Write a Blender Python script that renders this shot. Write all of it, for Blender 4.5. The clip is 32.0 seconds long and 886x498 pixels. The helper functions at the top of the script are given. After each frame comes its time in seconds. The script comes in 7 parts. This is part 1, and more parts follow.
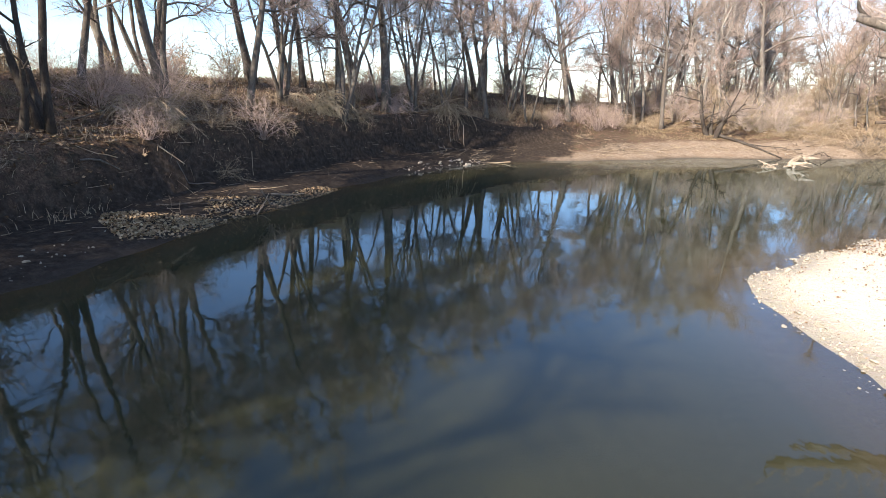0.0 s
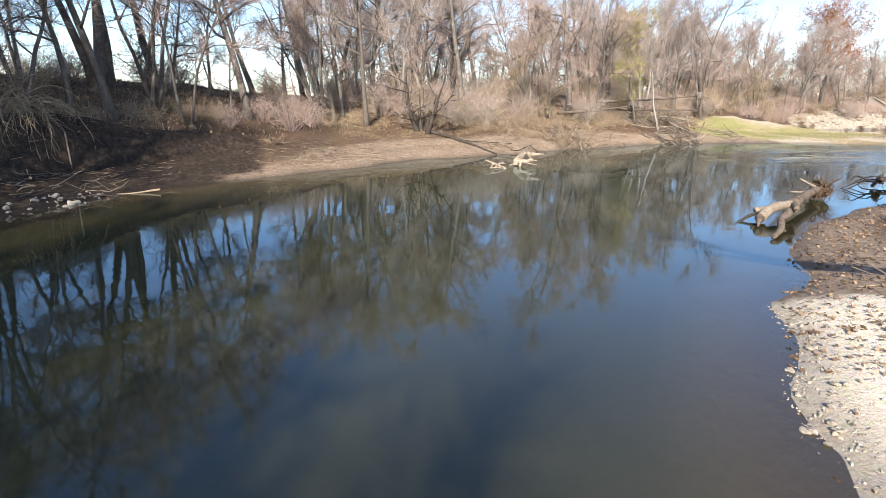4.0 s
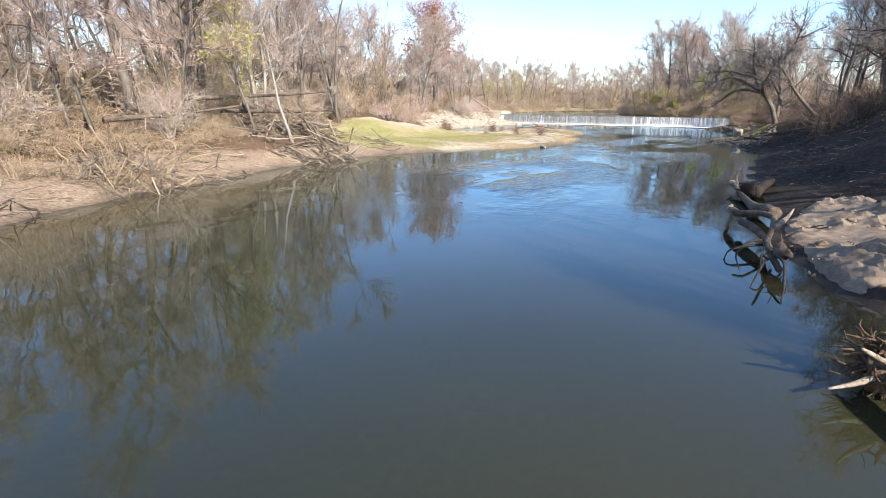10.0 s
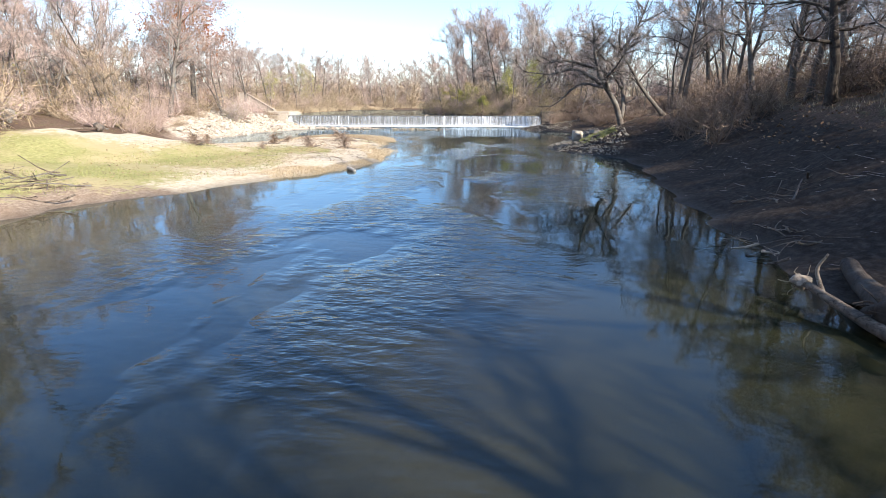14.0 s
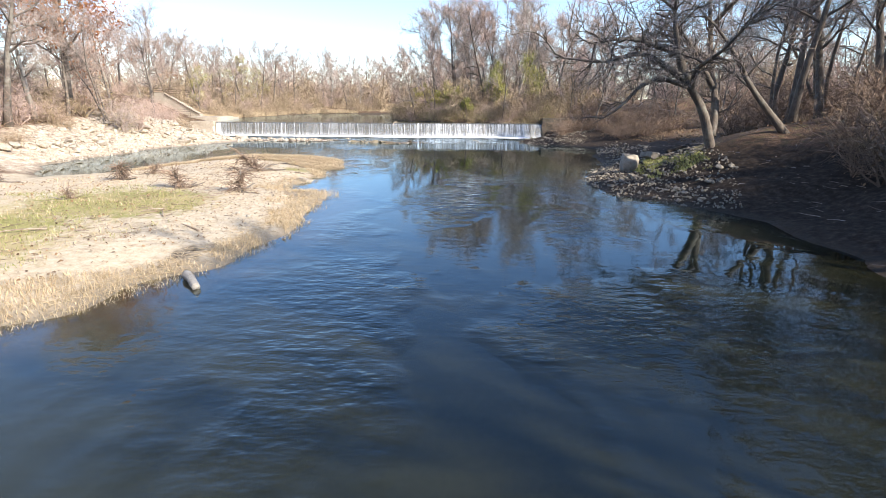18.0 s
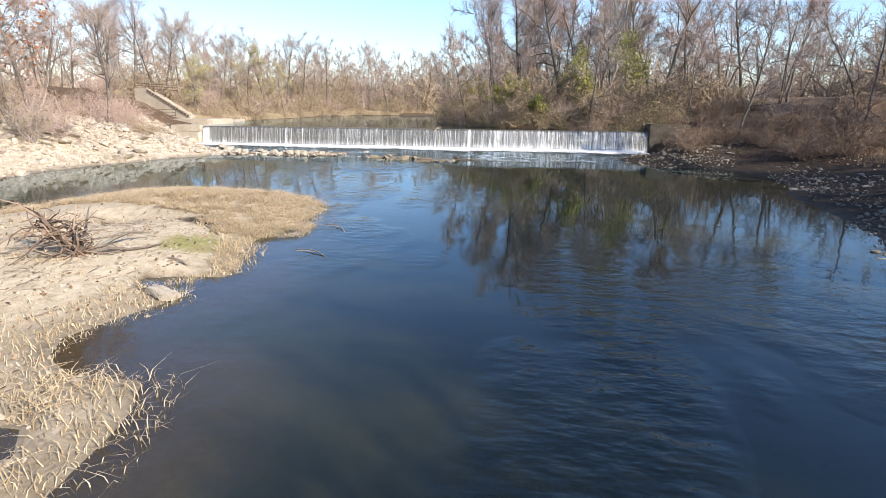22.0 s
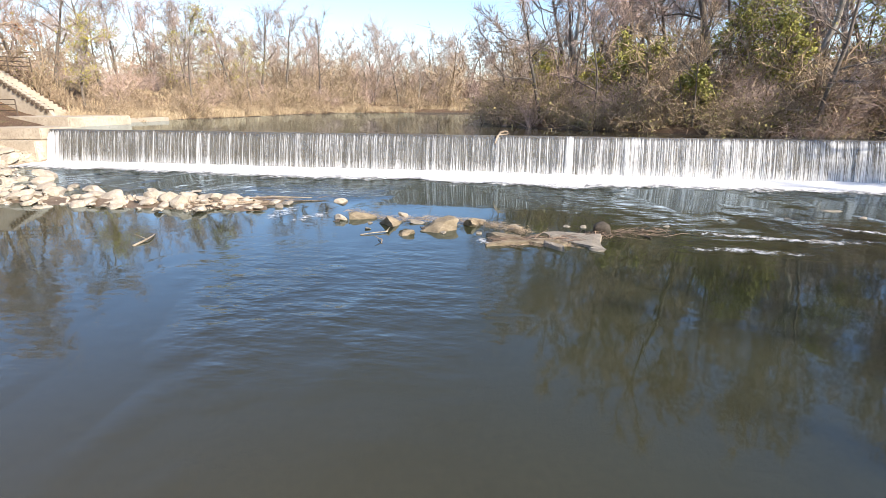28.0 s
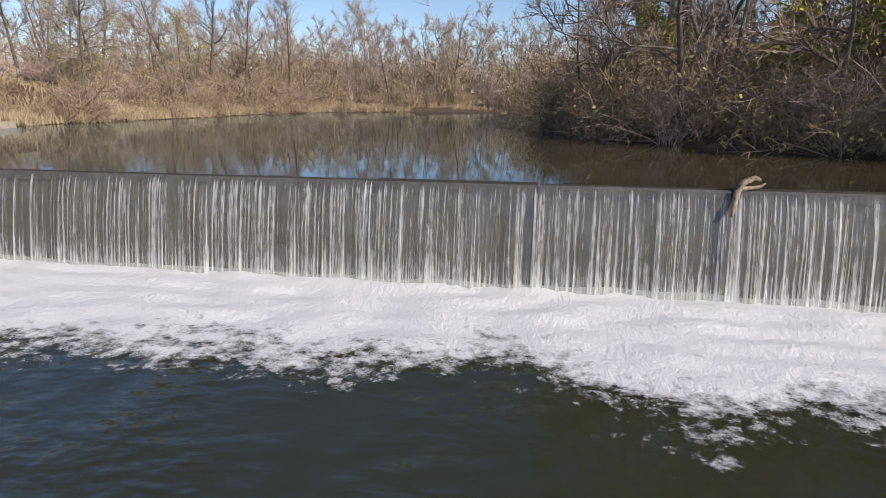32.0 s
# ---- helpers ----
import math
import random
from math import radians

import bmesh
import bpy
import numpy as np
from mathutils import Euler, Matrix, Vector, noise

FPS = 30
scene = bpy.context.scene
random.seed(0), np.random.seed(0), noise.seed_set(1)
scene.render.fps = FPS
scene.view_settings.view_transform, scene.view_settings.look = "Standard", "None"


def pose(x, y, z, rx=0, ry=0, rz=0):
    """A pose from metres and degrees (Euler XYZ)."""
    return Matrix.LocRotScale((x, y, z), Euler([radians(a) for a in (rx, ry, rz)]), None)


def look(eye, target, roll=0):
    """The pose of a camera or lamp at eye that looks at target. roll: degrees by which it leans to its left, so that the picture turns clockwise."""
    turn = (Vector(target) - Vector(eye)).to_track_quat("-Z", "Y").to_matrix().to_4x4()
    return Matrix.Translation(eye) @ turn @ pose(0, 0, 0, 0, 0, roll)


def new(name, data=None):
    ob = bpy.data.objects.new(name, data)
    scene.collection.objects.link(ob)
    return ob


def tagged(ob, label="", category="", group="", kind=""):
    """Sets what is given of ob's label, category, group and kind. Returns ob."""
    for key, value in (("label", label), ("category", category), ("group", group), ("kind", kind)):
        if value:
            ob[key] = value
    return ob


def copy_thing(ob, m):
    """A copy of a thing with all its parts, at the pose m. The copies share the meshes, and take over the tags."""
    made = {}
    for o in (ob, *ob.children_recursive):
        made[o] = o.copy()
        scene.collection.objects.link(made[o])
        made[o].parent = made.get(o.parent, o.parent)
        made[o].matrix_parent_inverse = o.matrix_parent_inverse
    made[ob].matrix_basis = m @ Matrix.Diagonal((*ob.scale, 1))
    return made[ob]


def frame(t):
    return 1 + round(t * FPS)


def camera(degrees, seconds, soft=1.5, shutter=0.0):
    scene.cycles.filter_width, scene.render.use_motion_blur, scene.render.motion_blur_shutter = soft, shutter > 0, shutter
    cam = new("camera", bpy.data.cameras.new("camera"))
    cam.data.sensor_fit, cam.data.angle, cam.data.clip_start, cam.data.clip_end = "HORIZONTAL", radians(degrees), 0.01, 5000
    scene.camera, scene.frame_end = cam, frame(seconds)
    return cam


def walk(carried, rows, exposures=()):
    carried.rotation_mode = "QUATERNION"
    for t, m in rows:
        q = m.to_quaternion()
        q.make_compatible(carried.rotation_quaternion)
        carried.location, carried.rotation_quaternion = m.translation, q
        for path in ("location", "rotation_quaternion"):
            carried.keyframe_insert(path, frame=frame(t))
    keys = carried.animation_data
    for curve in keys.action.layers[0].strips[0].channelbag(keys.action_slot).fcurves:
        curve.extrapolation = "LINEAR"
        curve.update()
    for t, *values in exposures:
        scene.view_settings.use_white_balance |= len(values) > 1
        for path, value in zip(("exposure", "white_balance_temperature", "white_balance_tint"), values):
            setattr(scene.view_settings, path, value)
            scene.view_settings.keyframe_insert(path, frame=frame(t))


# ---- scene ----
cam = camera(80.25, 32.0, 0.8)
# seconds, x, y, z, yaw, pitch, roll
ROWS = [
    (0.0, 24.635, -14.685, 4.774, 9.48, -15.63, 0.71),
    (0.5, 24.620, -13.062, 4.804, 4.81, -15.55, 0.70),
    (1.0, 24.579, -11.430, 4.826, -0.23, -15.48, 0.70),
    (1.5, 24.521, -9.776, 4.827, -5.08, -15.47, 0.69),
    (2.0, 24.496, -8.070, 4.798, -9.19, -15.52, 0.60),
    (2.5, 24.584, -6.287, 4.738, -13.27, -15.60, 0.45),
    (3.0, 24.857, -4.436, 4.652, -16.61, -15.66, 0.30),
    (3.5, 25.304, -2.556, 4.553, -19.58, -15.70, 0.21),
    (4.0, 25.916, -0.684, 4.452, -22.55, -15.75, 0.23),
    (4.5, 26.683, 1.139, 4.361, -25.90, -15.78, 0.34),
    (5.0, 27.595, 2.875, 4.292, -29.99, -15.75, 0.53),
    (5.5, 28.553, 4.571, 4.234, -34.05, -15.71, 0.69),
    (6.0, 29.562, 6.210, 4.176, -36.58, -15.72, 0.81),
    (6.5, 30.701, 7.822, 4.130, -38.70, -15.73, 0.89),
    (7.0, 32.001, 9.355, 4.096, -42.24, -15.70, 0.87),
    (7.5, 33.472, 10.870, 4.077, -45.86, -15.65, 0.77),
    (8.0, 35.073, 12.396, 4.072, -49.28, -15.65, 0.66),
    (8.5, 36.790, 13.869, 4.095, -52.08, -15.67, 0.58),
    (9.0, 38.617, 15.267, 4.154, -54.57, -15.68, 0.48),
    (9.5, 40.508, 16.620, 4.222, -57.72, -15.65, 0.41),
    (10.0, 42.423, 17.899, 4.274, -61.65, -15.65, 0.32),
    (10.5, 44.404, 19.039, 4.325, -64.82, -15.66, 0.22),
    (11.0, 46.435, 20.081, 4.384, -67.64, -15.67, 0.12),
    (11.5, 48.537, 21.014, 4.431, -70.92, -15.73, 0.07),
    (12.0, 50.732, 21.873, 4.452, -73.96, -15.78, 0.05),
    (12.5, 53.079, 22.626, 4.454, -76.42, -15.82, 0.03),
    (13.0, 55.502, 23.256, 4.434, -78.68, -15.86, 0.02),
    (13.5, 57.911, 23.789, 4.403, -81.52, -15.83, -0.05),
    (14.0, 60.256, 24.234, 4.369, -83.02, -15.85, -0.07),
    (14.5, 62.661, 24.613, 4.350, -83.94, -15.81, -0.06),
    (15.0, 65.132, 24.974, 4.345, -84.56, -15.75, -0.03),
    (15.5, 67.654, 25.317, 4.353, -84.96, -15.72, 0.01),
    (16.0, 70.216, 25.639, 4.376, -85.21, -15.74, 0.06),
    (16.5, 72.802, 25.940, 4.413, -85.41, -15.78, 0.11),
    (17.0, 75.401, 26.219, 4.465, -85.62, -15.83, 0.17),
    (17.5, 78.018, 26.486, 4.527, -85.82, -15.78, 0.21),
    (18.0, 80.653, 26.753, 4.572, -85.96, -15.71, 0.25),
    (18.5, 83.304, 27.003, 4.580, -86.09, -15.69, 0.31),
    (19.0, 85.953, 27.249, 4.552, -86.22, -15.72, 0.35),
    (19.5, 88.600, 27.509, 4.491, -86.38, -15.72, 0.37),
    (20.0, 91.218, 27.757, 4.420, -86.40, -15.70, 0.39),
    (20.5, 93.836, 28.058, 4.343, -84.71, -15.68, 0.41),
    (21.0, 96.349, 28.421, 4.275, -82.56, -15.66, 0.43),
    (21.5, 98.739, 28.771, 4.206, -81.29, -15.59, 0.39),
    (22.0, 101.069, 29.169, 4.152, -80.54, -15.50, 0.38),
    (22.5, 103.239, 29.640, 4.100, -80.20, -15.41, 0.42),
    (23.0, 105.444, 30.151, 4.040, -79.96, -15.34, 0.44),
    (23.5, 107.672, 30.732, 3.968, -79.86, -15.27, 0.42),
    (24.0, 109.886, 31.439, 3.892, -79.95, -15.25, 0.37),
    (24.5, 112.062, 32.133, 3.813, -80.00, -15.27, 0.33),
    (25.0, 114.265, 32.734, 3.746, -79.96, -15.29, 0.24),
    (25.5, 116.421, 33.294, 3.676, -79.77, -15.35, 0.14),
    (26.0, 118.655, 33.879, 3.600, -79.59, -15.45, 0.08),
    (26.5, 120.919, 34.482, 3.516, -79.42, -15.51, 0.08),
    (27.0, 123.163, 35.097, 3.422, -79.29, -15.52, 0.11),
    (27.5, 125.340, 35.717, 3.317, -79.23, -15.51, 0.16),
    (28.0, 127.399, 36.337, 3.199, -79.25, -15.56, 0.20),
    (28.5, 129.436, 36.969, 3.111, -79.18, -15.57, 0.22),
    (29.0, 131.496, 37.661, 3.058, -79.16, -15.56, 0.23),
    (29.5, 133.520, 38.362, 3.050, -79.11, -15.55, 0.19),
    (30.0, 135.538, 39.081, 3.080, -79.33, -15.61, 0.13),
    (30.5, 137.534, 39.812, 3.095, -80.32, -15.71, 0.11),
    (31.0, 139.509, 40.485, 3.094, -80.78, -15.77, 0.16),
    (31.5, 141.562, 41.102, 3.079, -80.88, -15.81, 0.19),
    (32.0, 143.608, 41.677, 3.080, -80.88, -15.81, 0.22),
]
EXPOSURES = [(0.0, 1.32, 6740, 13), (1.5, 0.97, 6740, 13.5), (2.5, 0.98, 6660, 13), (6.0, 1.14, 6450, 11.5), (10.0, 1.14, 6400, 11.5), (14.0, 1.3, 6320, 11.5), (18.0, 1.22, 6530, 12.5), (21.0, 1.0, 6560, 12.5), (25.0, 0.86, 6540, 12), (28.0, 1.12, 6820, 13.5), (30.0, 0.82, 6760, 13.5), (32.0, 0.12, 6700, 15.5)]
walk(cam, [(t, pose(x, y, z, 90 + pitch, 0, yaw) @ pose(0, 0, 0, 0, 0, roll)) for t, x, y, z, yaw, pitch, roll in ROWS], EXPOSURES)

# ---- daylight: a low late-autumn sun behind the wooded bank ----
SUN_EL, SUN_AZ = 31.0, 211.0
world = bpy.data.worlds.new("sky")
scene.world = world
world.use_nodes = True
wn = world.node_tree.nodes
sky = wn.new("ShaderNodeTexSky")
sky.sky_type, sky.sun_disc = "NISHITA", False
sky.sun_elevation, sky.sun_rotation = radians(SUN_EL), radians(SUN_AZ)
sky.air_density, sky.dust_density, sky.ozone_density = 1.0, 0.5, 4.0
wn["Background"].inputs["Strength"].default_value = 0.135
world.node_tree.links.new(sky.outputs["Color"], wn["Background"].inputs["Color"])
sun_way = Vector((math.sin(radians(SUN_AZ)) * math.cos(radians(SUN_EL)), math.cos(radians(SUN_AZ)) * math.cos(radians(SUN_EL)), math.sin(radians(SUN_EL))))
sun = new("sun", bpy.data.lights.new("sun", "SUN"))
sun.data.energy, sun.data.angle, sun.data.color = 4.3, radians(0.5), (1.0, 0.92, 0.8)
sun.matrix_world = look(sun_way * 300, (0, 0, 0))


# ---- materials ----
class Nodes:
    """A short way to write node materials."""

    def __init__(self, name):
        self.mat = bpy.data.materials.new(name)
        self.mat.use_nodes = True
        self.tree = self.mat.node_tree
        self.bsdf = self.tree.nodes["Principled BSDF"]
        self.out = self.tree.nodes["Material Output"]

    def add(self, kind, **sets):
        n = self.tree.nodes.new(kind)
        for k, v in sets.items():
            setattr(n, k, v)
        return n

    def link(self, a, b):
        self.tree.links.new(a, b)

    def put(self, socket, value):
        if hasattr(value, "is_linked"):
            self.link(value, socket)
        else:
            socket.default_value = value

    def where(self, scale=(1, 1, 1), own=False):
        m = self.add("ShaderNodeMapping")
        m.inputs["Scale"].default_value = scale
        src = self.add("ShaderNodeTexCoord").outputs["Object"] if own else self.add("ShaderNodeNewGeometry").outputs["Position"]
        self.link(src, m.inputs["Vector"])
        return m.outputs["Vector"]

    def noise(self, vec, scale, detail=4.0, rough=0.6):
        n = self.add("ShaderNodeTexNoise")
        self.link(vec, n.inputs["Vector"])
        n.inputs["Scale"].default_value, n.inputs["Detail"].default_value, n.inputs["Roughness"].default_value = scale, detail, rough
        return n.outputs["Fac"]

    def voronoi(self, vec, scale, out="Distance", feature="F1"):
        n = self.add("ShaderNodeTexVoronoi", feature=feature)
        self.link(vec, n.inputs["Vector"])
        n.inputs["Scale"].default_value = scale
        return n.outputs[out]

    def ramp(self, fac, stops):
        r = self.add("ShaderNodeValToRGB")
        e = r.color_ramp.elements
        while len(e) < len(stops):
            e.new(0.5)
        for k, (p, c) in enumerate(stops):
            e[k].position, e[k].color = p, (*c, 1.0) if len(c) == 3 else c
        self.link(fac, r.inputs["Fac"])
        return r.outputs["Color"]

    def mix(self, fac, a, b, blend="MIX"):
        n = self.add("ShaderNodeMix", data_type="RGBA", blend_type=blend)
        self.put(n.inputs[0], fac)
        self.put(n.inputs[6], a if hasattr(a, "is_linked") else (*a, 1.0))
        self.put(n.inputs[7], b if hasattr(b, "is_linked") else (*b, 1.0))
        return n.outputs[2]

    def maths(self, op, a, b=0.5, clamp=False):
        n = self.add("ShaderNodeMath", operation=op, use_clamp=clamp)
        self.put(n.inputs[0], a)
        self.put(n.inputs[1], b)
        return n.outputs[0]

    def attr(self, name):
        return self.add("ShaderNodeAttribute", attribute_name=name).outputs["Fac"]

    def rnd(self):
        return self.add("ShaderNodeObjectInfo").outputs["Random"]

    def island(self):
        return self.add("ShaderNodeNewGeometry").outputs["Random Per Island"]

    def bump(self, height, strength=0.5, dist=0.05, into=None):
        b = self.add("ShaderNodeBump")
        b.inputs["Strength"].default_value, b.inputs["Distance"].default_value = strength, dist
        self.link(height, b.inputs["Height"])
        self.link(b.outputs["Normal"], into or self.bsdf.inputs["Normal"])
        return b.outputs["Normal"]

    def done(self, color, rough=0.85, spec=0.25, metal=0.0):
        self.put(self.bsdf.inputs["Base Color"], color if hasattr(color, "is_linked") else (*color, 1.0))
        self.put(self.bsdf.inputs["Roughness"], rough)
        self.bsdf.inputs["Specular IOR Level"].default_value = spec
        self.bsdf.inputs["Metallic"].default_value = metal
        return self.mat


def ground_material():
    n = Nodes("river_bank_soil")
    p = n.where()
    fine, mid, big = n.noise(p, 14, 5, 0.7), n.noise(p, 2.2, 5, 0.65), n.noise(p, 0.25, 4)
    litter = n.ramp(fine, [(0.27, (0.03, 0.018, 0.012)), (0.46, (0.1, 0.061, 0.04)), (0.6, (0.19, 0.124, 0.082)), (0.8, (0.35, 0.25, 0.172))])
    litter = n.mix(n.ramp(mid, [(0.5, (0, 0, 0)), (0.68, (0.8, 0.8, 0.8))]), litter, n.ramp(fine, [(0.3, (0.06, 0.05, 0.025)), (0.7, (0.2, 0.18, 0.085))]))
    sand = n.ramp(n.noise(p, 6, 6, 0.75), [(0.27, (0.11, 0.073, 0.052)), (0.47, (0.26, 0.193, 0.135)), (0.6, (0.36, 0.278, 0.2)), (0.78, (0.5, 0.41, 0.31))])
    sand = n.mix(n.ramp(n.noise(p, 0.9, 5, 0.7), [(0.46, (0, 0, 0)), (0.66, (0.65, 0.65, 0.65))]), sand, n.ramp(fine, [(0.3, (0.13, 0.085, 0.055)), (0.7, (0.32, 0.22, 0.145))]))
    pebble = n.voronoi(p, 9, "Color")
    gravel = n.mix(0.12, n.ramp(n.noise(p, 22, 5, 0.8), [(0.28, (0.4, 0.32, 0.22)), (0.5, (0.7, 0.61, 0.47)), (0.72, (0.86, 0.79, 0.66))]), pebble, "SOFT_LIGHT")
    # dark mud, which also carries the shade painted onto the banks
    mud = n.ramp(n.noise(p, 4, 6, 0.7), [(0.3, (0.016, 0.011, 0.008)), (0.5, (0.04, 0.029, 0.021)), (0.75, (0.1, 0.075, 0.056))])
    green = n.ramp(n.noise(p, 5, 6, 0.75), [(0.3, (0.2, 0.17, 0.07)), (0.5, (0.28, 0.265, 0.1)), (0.72, (0.4, 0.365, 0.17))])
    green = n.mix(n.ramp(big, [(0.42, (0, 0, 0)), (0.6, (1, 1, 1))]), green, (0.4, 0.33, 0.17))

    def zone(name, soft=0.5):
        v = n.maths("ADD", n.attr(name), n.maths("MULTIPLY", n.maths("SUBTRACT", mid, 0.5), soft))
        return n.ramp(v, [(0.4, (0, 0, 0)), (0.6, (1, 1, 1))])

    c = n.mix(zone("sand"), litter, sand)
    c = n.mix(zone("gravel"), c, gravel)
    dry = n.ramp(n.noise(p, 3.2, 7, 0.8), [(0.3, (0.3, 0.235, 0.155)), (0.48, (0.5, 0.415, 0.295)), (0.7, (0.64, 0.56, 0.43))])
    c = n.mix(zone("bar", 0.3), c, dry)
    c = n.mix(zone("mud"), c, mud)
    c = n.mix(zone("green", 0.9), c, green)
    wet = n.attr("wet")
    c = n.mix(n.maths("MULTIPLY", wet, 0.55), c, (0.05, 0.037, 0.025))
    n.bump(n.maths("ADD", n.maths("MULTIPLY", fine, 0.5), mid), 0.7, 0.08)
    return n.done(c, n.maths("SUBTRACT", 0.92, n.maths("MULTIPLY", wet, 0.35)), 0.2)


def water_material(name, murk, clear, ripple):
    """Silty river water: a Fresnel mirror over a murky body through which a shallow bed still shows."""
    n = Nodes(name)
    p = n.where((1, 1, 1))
    swell = n.noise(n.where((1.5, 0.7, 1)), 1.1, 2, 0.5)
    chop = n.noise(n.where((2.0, 1.1, 1)), 1.7, 2, 0.5)
    fine = n.noise(n.where((1.8, 0.9, 1)), 7.0, 2, 0.5)
    patch = n.ramp(n.noise(n.where((0.8, 1.3, 1)), 0.16, 3, 0.55), [(0.45, (0.03, 0.03, 0.03)), (0.58, (1, 1, 1))])
    gust = n.maths("ADD", n.maths("MULTIPLY", n.attr("flow"), n.maths("ADD", n.maths("MULTIPLY", patch, 1.15), 0.06)), n.maths("MULTIPLY", patch, 0.016))
    h = n.maths("MULTIPLY", n.maths("ADD", n.maths("ADD", n.maths("MULTIPLY", swell, 0.9), n.maths("MULTIPLY", chop, 0.8)), n.maths("MULTIPLY", fine, 0.12)), gust)
    body = n.add("ShaderNodeBsdfDiffuse")
    deep = n.mix(n.noise(p, 0.12, 3), tuple(0.75 * v for v in murk), tuple(1.3 * v for v in murk))
    deep = n.mix(n.attr("channel"), deep, tuple(0.72 * v for v in murk))
    n.put(body.inputs["Color"], n.mix(n.attr("silt"), deep, (0.135, 0.097, 0.048)))
    see = n.add("ShaderNodeBsdfTransparent")
    see.inputs["Color"].default_value = (0.8, 0.62, 0.38, 1)
    under = n.add("ShaderNodeMixShader")
    n.put(under.inputs[0], n.maths("ADD", n.maths("MULTIPLY", n.attr("shoal"), 0.5), clear))
    n.link(body.outputs[0], under.inputs[1])
    n.link(see.outputs[0], under.inputs[2])
    gloss = n.add("ShaderNodeBsdfGlossy")
    gloss.inputs["Roughness"].default_value = 0.03
    gloss.inputs["Color"].default_value = (0.74, 0.88, 1.0, 1)
    fres = n.add("ShaderNodeFresnel")
    fres.inputs["IOR"].default_value = 1.5
    top = n.add("ShaderNodeMixShader")
    norm = n.bump(h, ripple, 0.1, gloss.inputs["Normal"])
    n.link(norm, fres.inputs["Normal"])
    n.link(fres.outputs[0], top.inputs[0])
    n.link(under.outputs[0], top.inputs[1])
    n.link(gloss.outputs[0], top.inputs[2])
    n.link(top.outputs[0], n.out.inputs["Surface"])
    return n.mat


def bark_material(name, dark, light, lichen=(0.33, 0.33, 0.28), scale=1.0):
    n = Nodes(name)
    p = n.where((5 * scale, 5 * scale, 0.9 * scale), own=True)
    ridge = n.noise(p, 3.2, 6, 0.75)
    c = n.ramp(ridge, [(0.3, dark), (0.7, light)])
    c = n.mix(n.ramp(n.noise(n.where((1, 1, 1), True), 1.6, 4), [(0.5, (0, 0, 0)), (0.7, (0.6, 0.6, 0.6))]), c, lichen)
    c = n.mix(n.maths("MULTIPLY", n.rnd(), 0.3), c, tuple(0.45 * v for v in light))
    n.bump(ridge, 0.8, 0.03)
    return n.done(c, 0.9, 0.2)


def drift_material(name, dark, light, crack):
    """Barkless weathered wood: blotched grey, with dark checks and damp stains."""
    n = Nodes(name)
    p = n.where((1, 1, 1), True)
    grain, blotch, pits = n.noise(n.where((2.2, 1.4, 5), True), 4.5, 7, 0.8), n.noise(p, 1.7, 5, 0.65), n.noise(p, 11, 4, 0.7)
    c = n.ramp(grain, [(0.3, dark), (0.68, light)])
    c = n.mix(n.ramp(blotch, [(0.46, (0, 0, 0)), (0.6, (0.8, 0.8, 0.8))]), c, tuple(1.1 * v for v in dark))
    c = n.mix(n.ramp(pits, [(0.34, (0.85, 0.85, 0.85)), (0.46, (0, 0, 0))]), c, crack)
    n.bump(grain, 0.9, 0.04)
    return n.done(c, 0.85, 0.2)


def twig_material(name, a, b):
    n = Nodes(name)
    c = n.mix(n.island(), a, b)
    c = n.mix(n.maths("MULTIPLY", n.rnd(), 0.5), c, tuple(0.6 * v + 0.4 * w for v, w in zip(b, (0.34, 0.25, 0.19))))
    return n.done(c, 0.9, 0.15)


def leaf_material(name, a, b, c3):
    n = Nodes(name)
    c = n.ramp(n.island(), [(0.0, a), (0.5, b), (1.0, c3)])
    n.bsdf.inputs["Subsurface Weight"].default_value = 0.0
    return n.done(c, 0.75, 0.2)


def stone_material(name, dark, light, scale=3.0, own=True):
    n = Nodes(name)
    p = n.where((1, 1, 1), own)
    big, fine = n.noise(p, scale, 6, 0.7), n.noise(p, scale * 9, 4, 0.7)
    c = n.ramp(big, [(0.3, dark), (0.68, light)])
    c = n.mix(n.ramp(fine, [(0.35, (0.5, 0.5, 0.5)), (0.5, (0, 0, 0))]), c, tuple(0.55 * v for v in dark))
    c = n.mix(n.maths("MULTIPLY", n.rnd(), 0.5), c, tuple(0.6 * v for v in light))
    n.bump(n.maths("ADD", big, n.maths("MULTIPLY", fine, 0.4)), 0.6, 0.04)
    return n.done(c, 0.85, 0.25)


GROUND = ground_material()
WATER_LOW = water_material("pool_water", (0.035, 0.037, 0.0175), 0.14, 1.1)
WATER_HIGH = water_material("upper_pool_water", (0.07, 0.052, 0.026), 0.08, 0.12)
BARK = bark_material("bark", (0.06, 0.05, 0.042), (0.24, 0.2, 0.165))
BARK_PALE = bark_material("pale_bark", (0.2, 0.18, 0.155), (0.52, 0.48, 0.42))
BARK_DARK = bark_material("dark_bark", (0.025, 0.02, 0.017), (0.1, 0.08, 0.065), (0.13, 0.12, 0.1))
TWIG = twig_material("twigs", (0.13, 0.1, 0.088), (0.56, 0.465, 0.4))
TWIG_RED = twig_material("reddish_twigs", (0.17, 0.115, 0.097), (0.61, 0.47, 0.4))
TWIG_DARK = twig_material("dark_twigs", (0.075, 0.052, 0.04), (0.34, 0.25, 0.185))
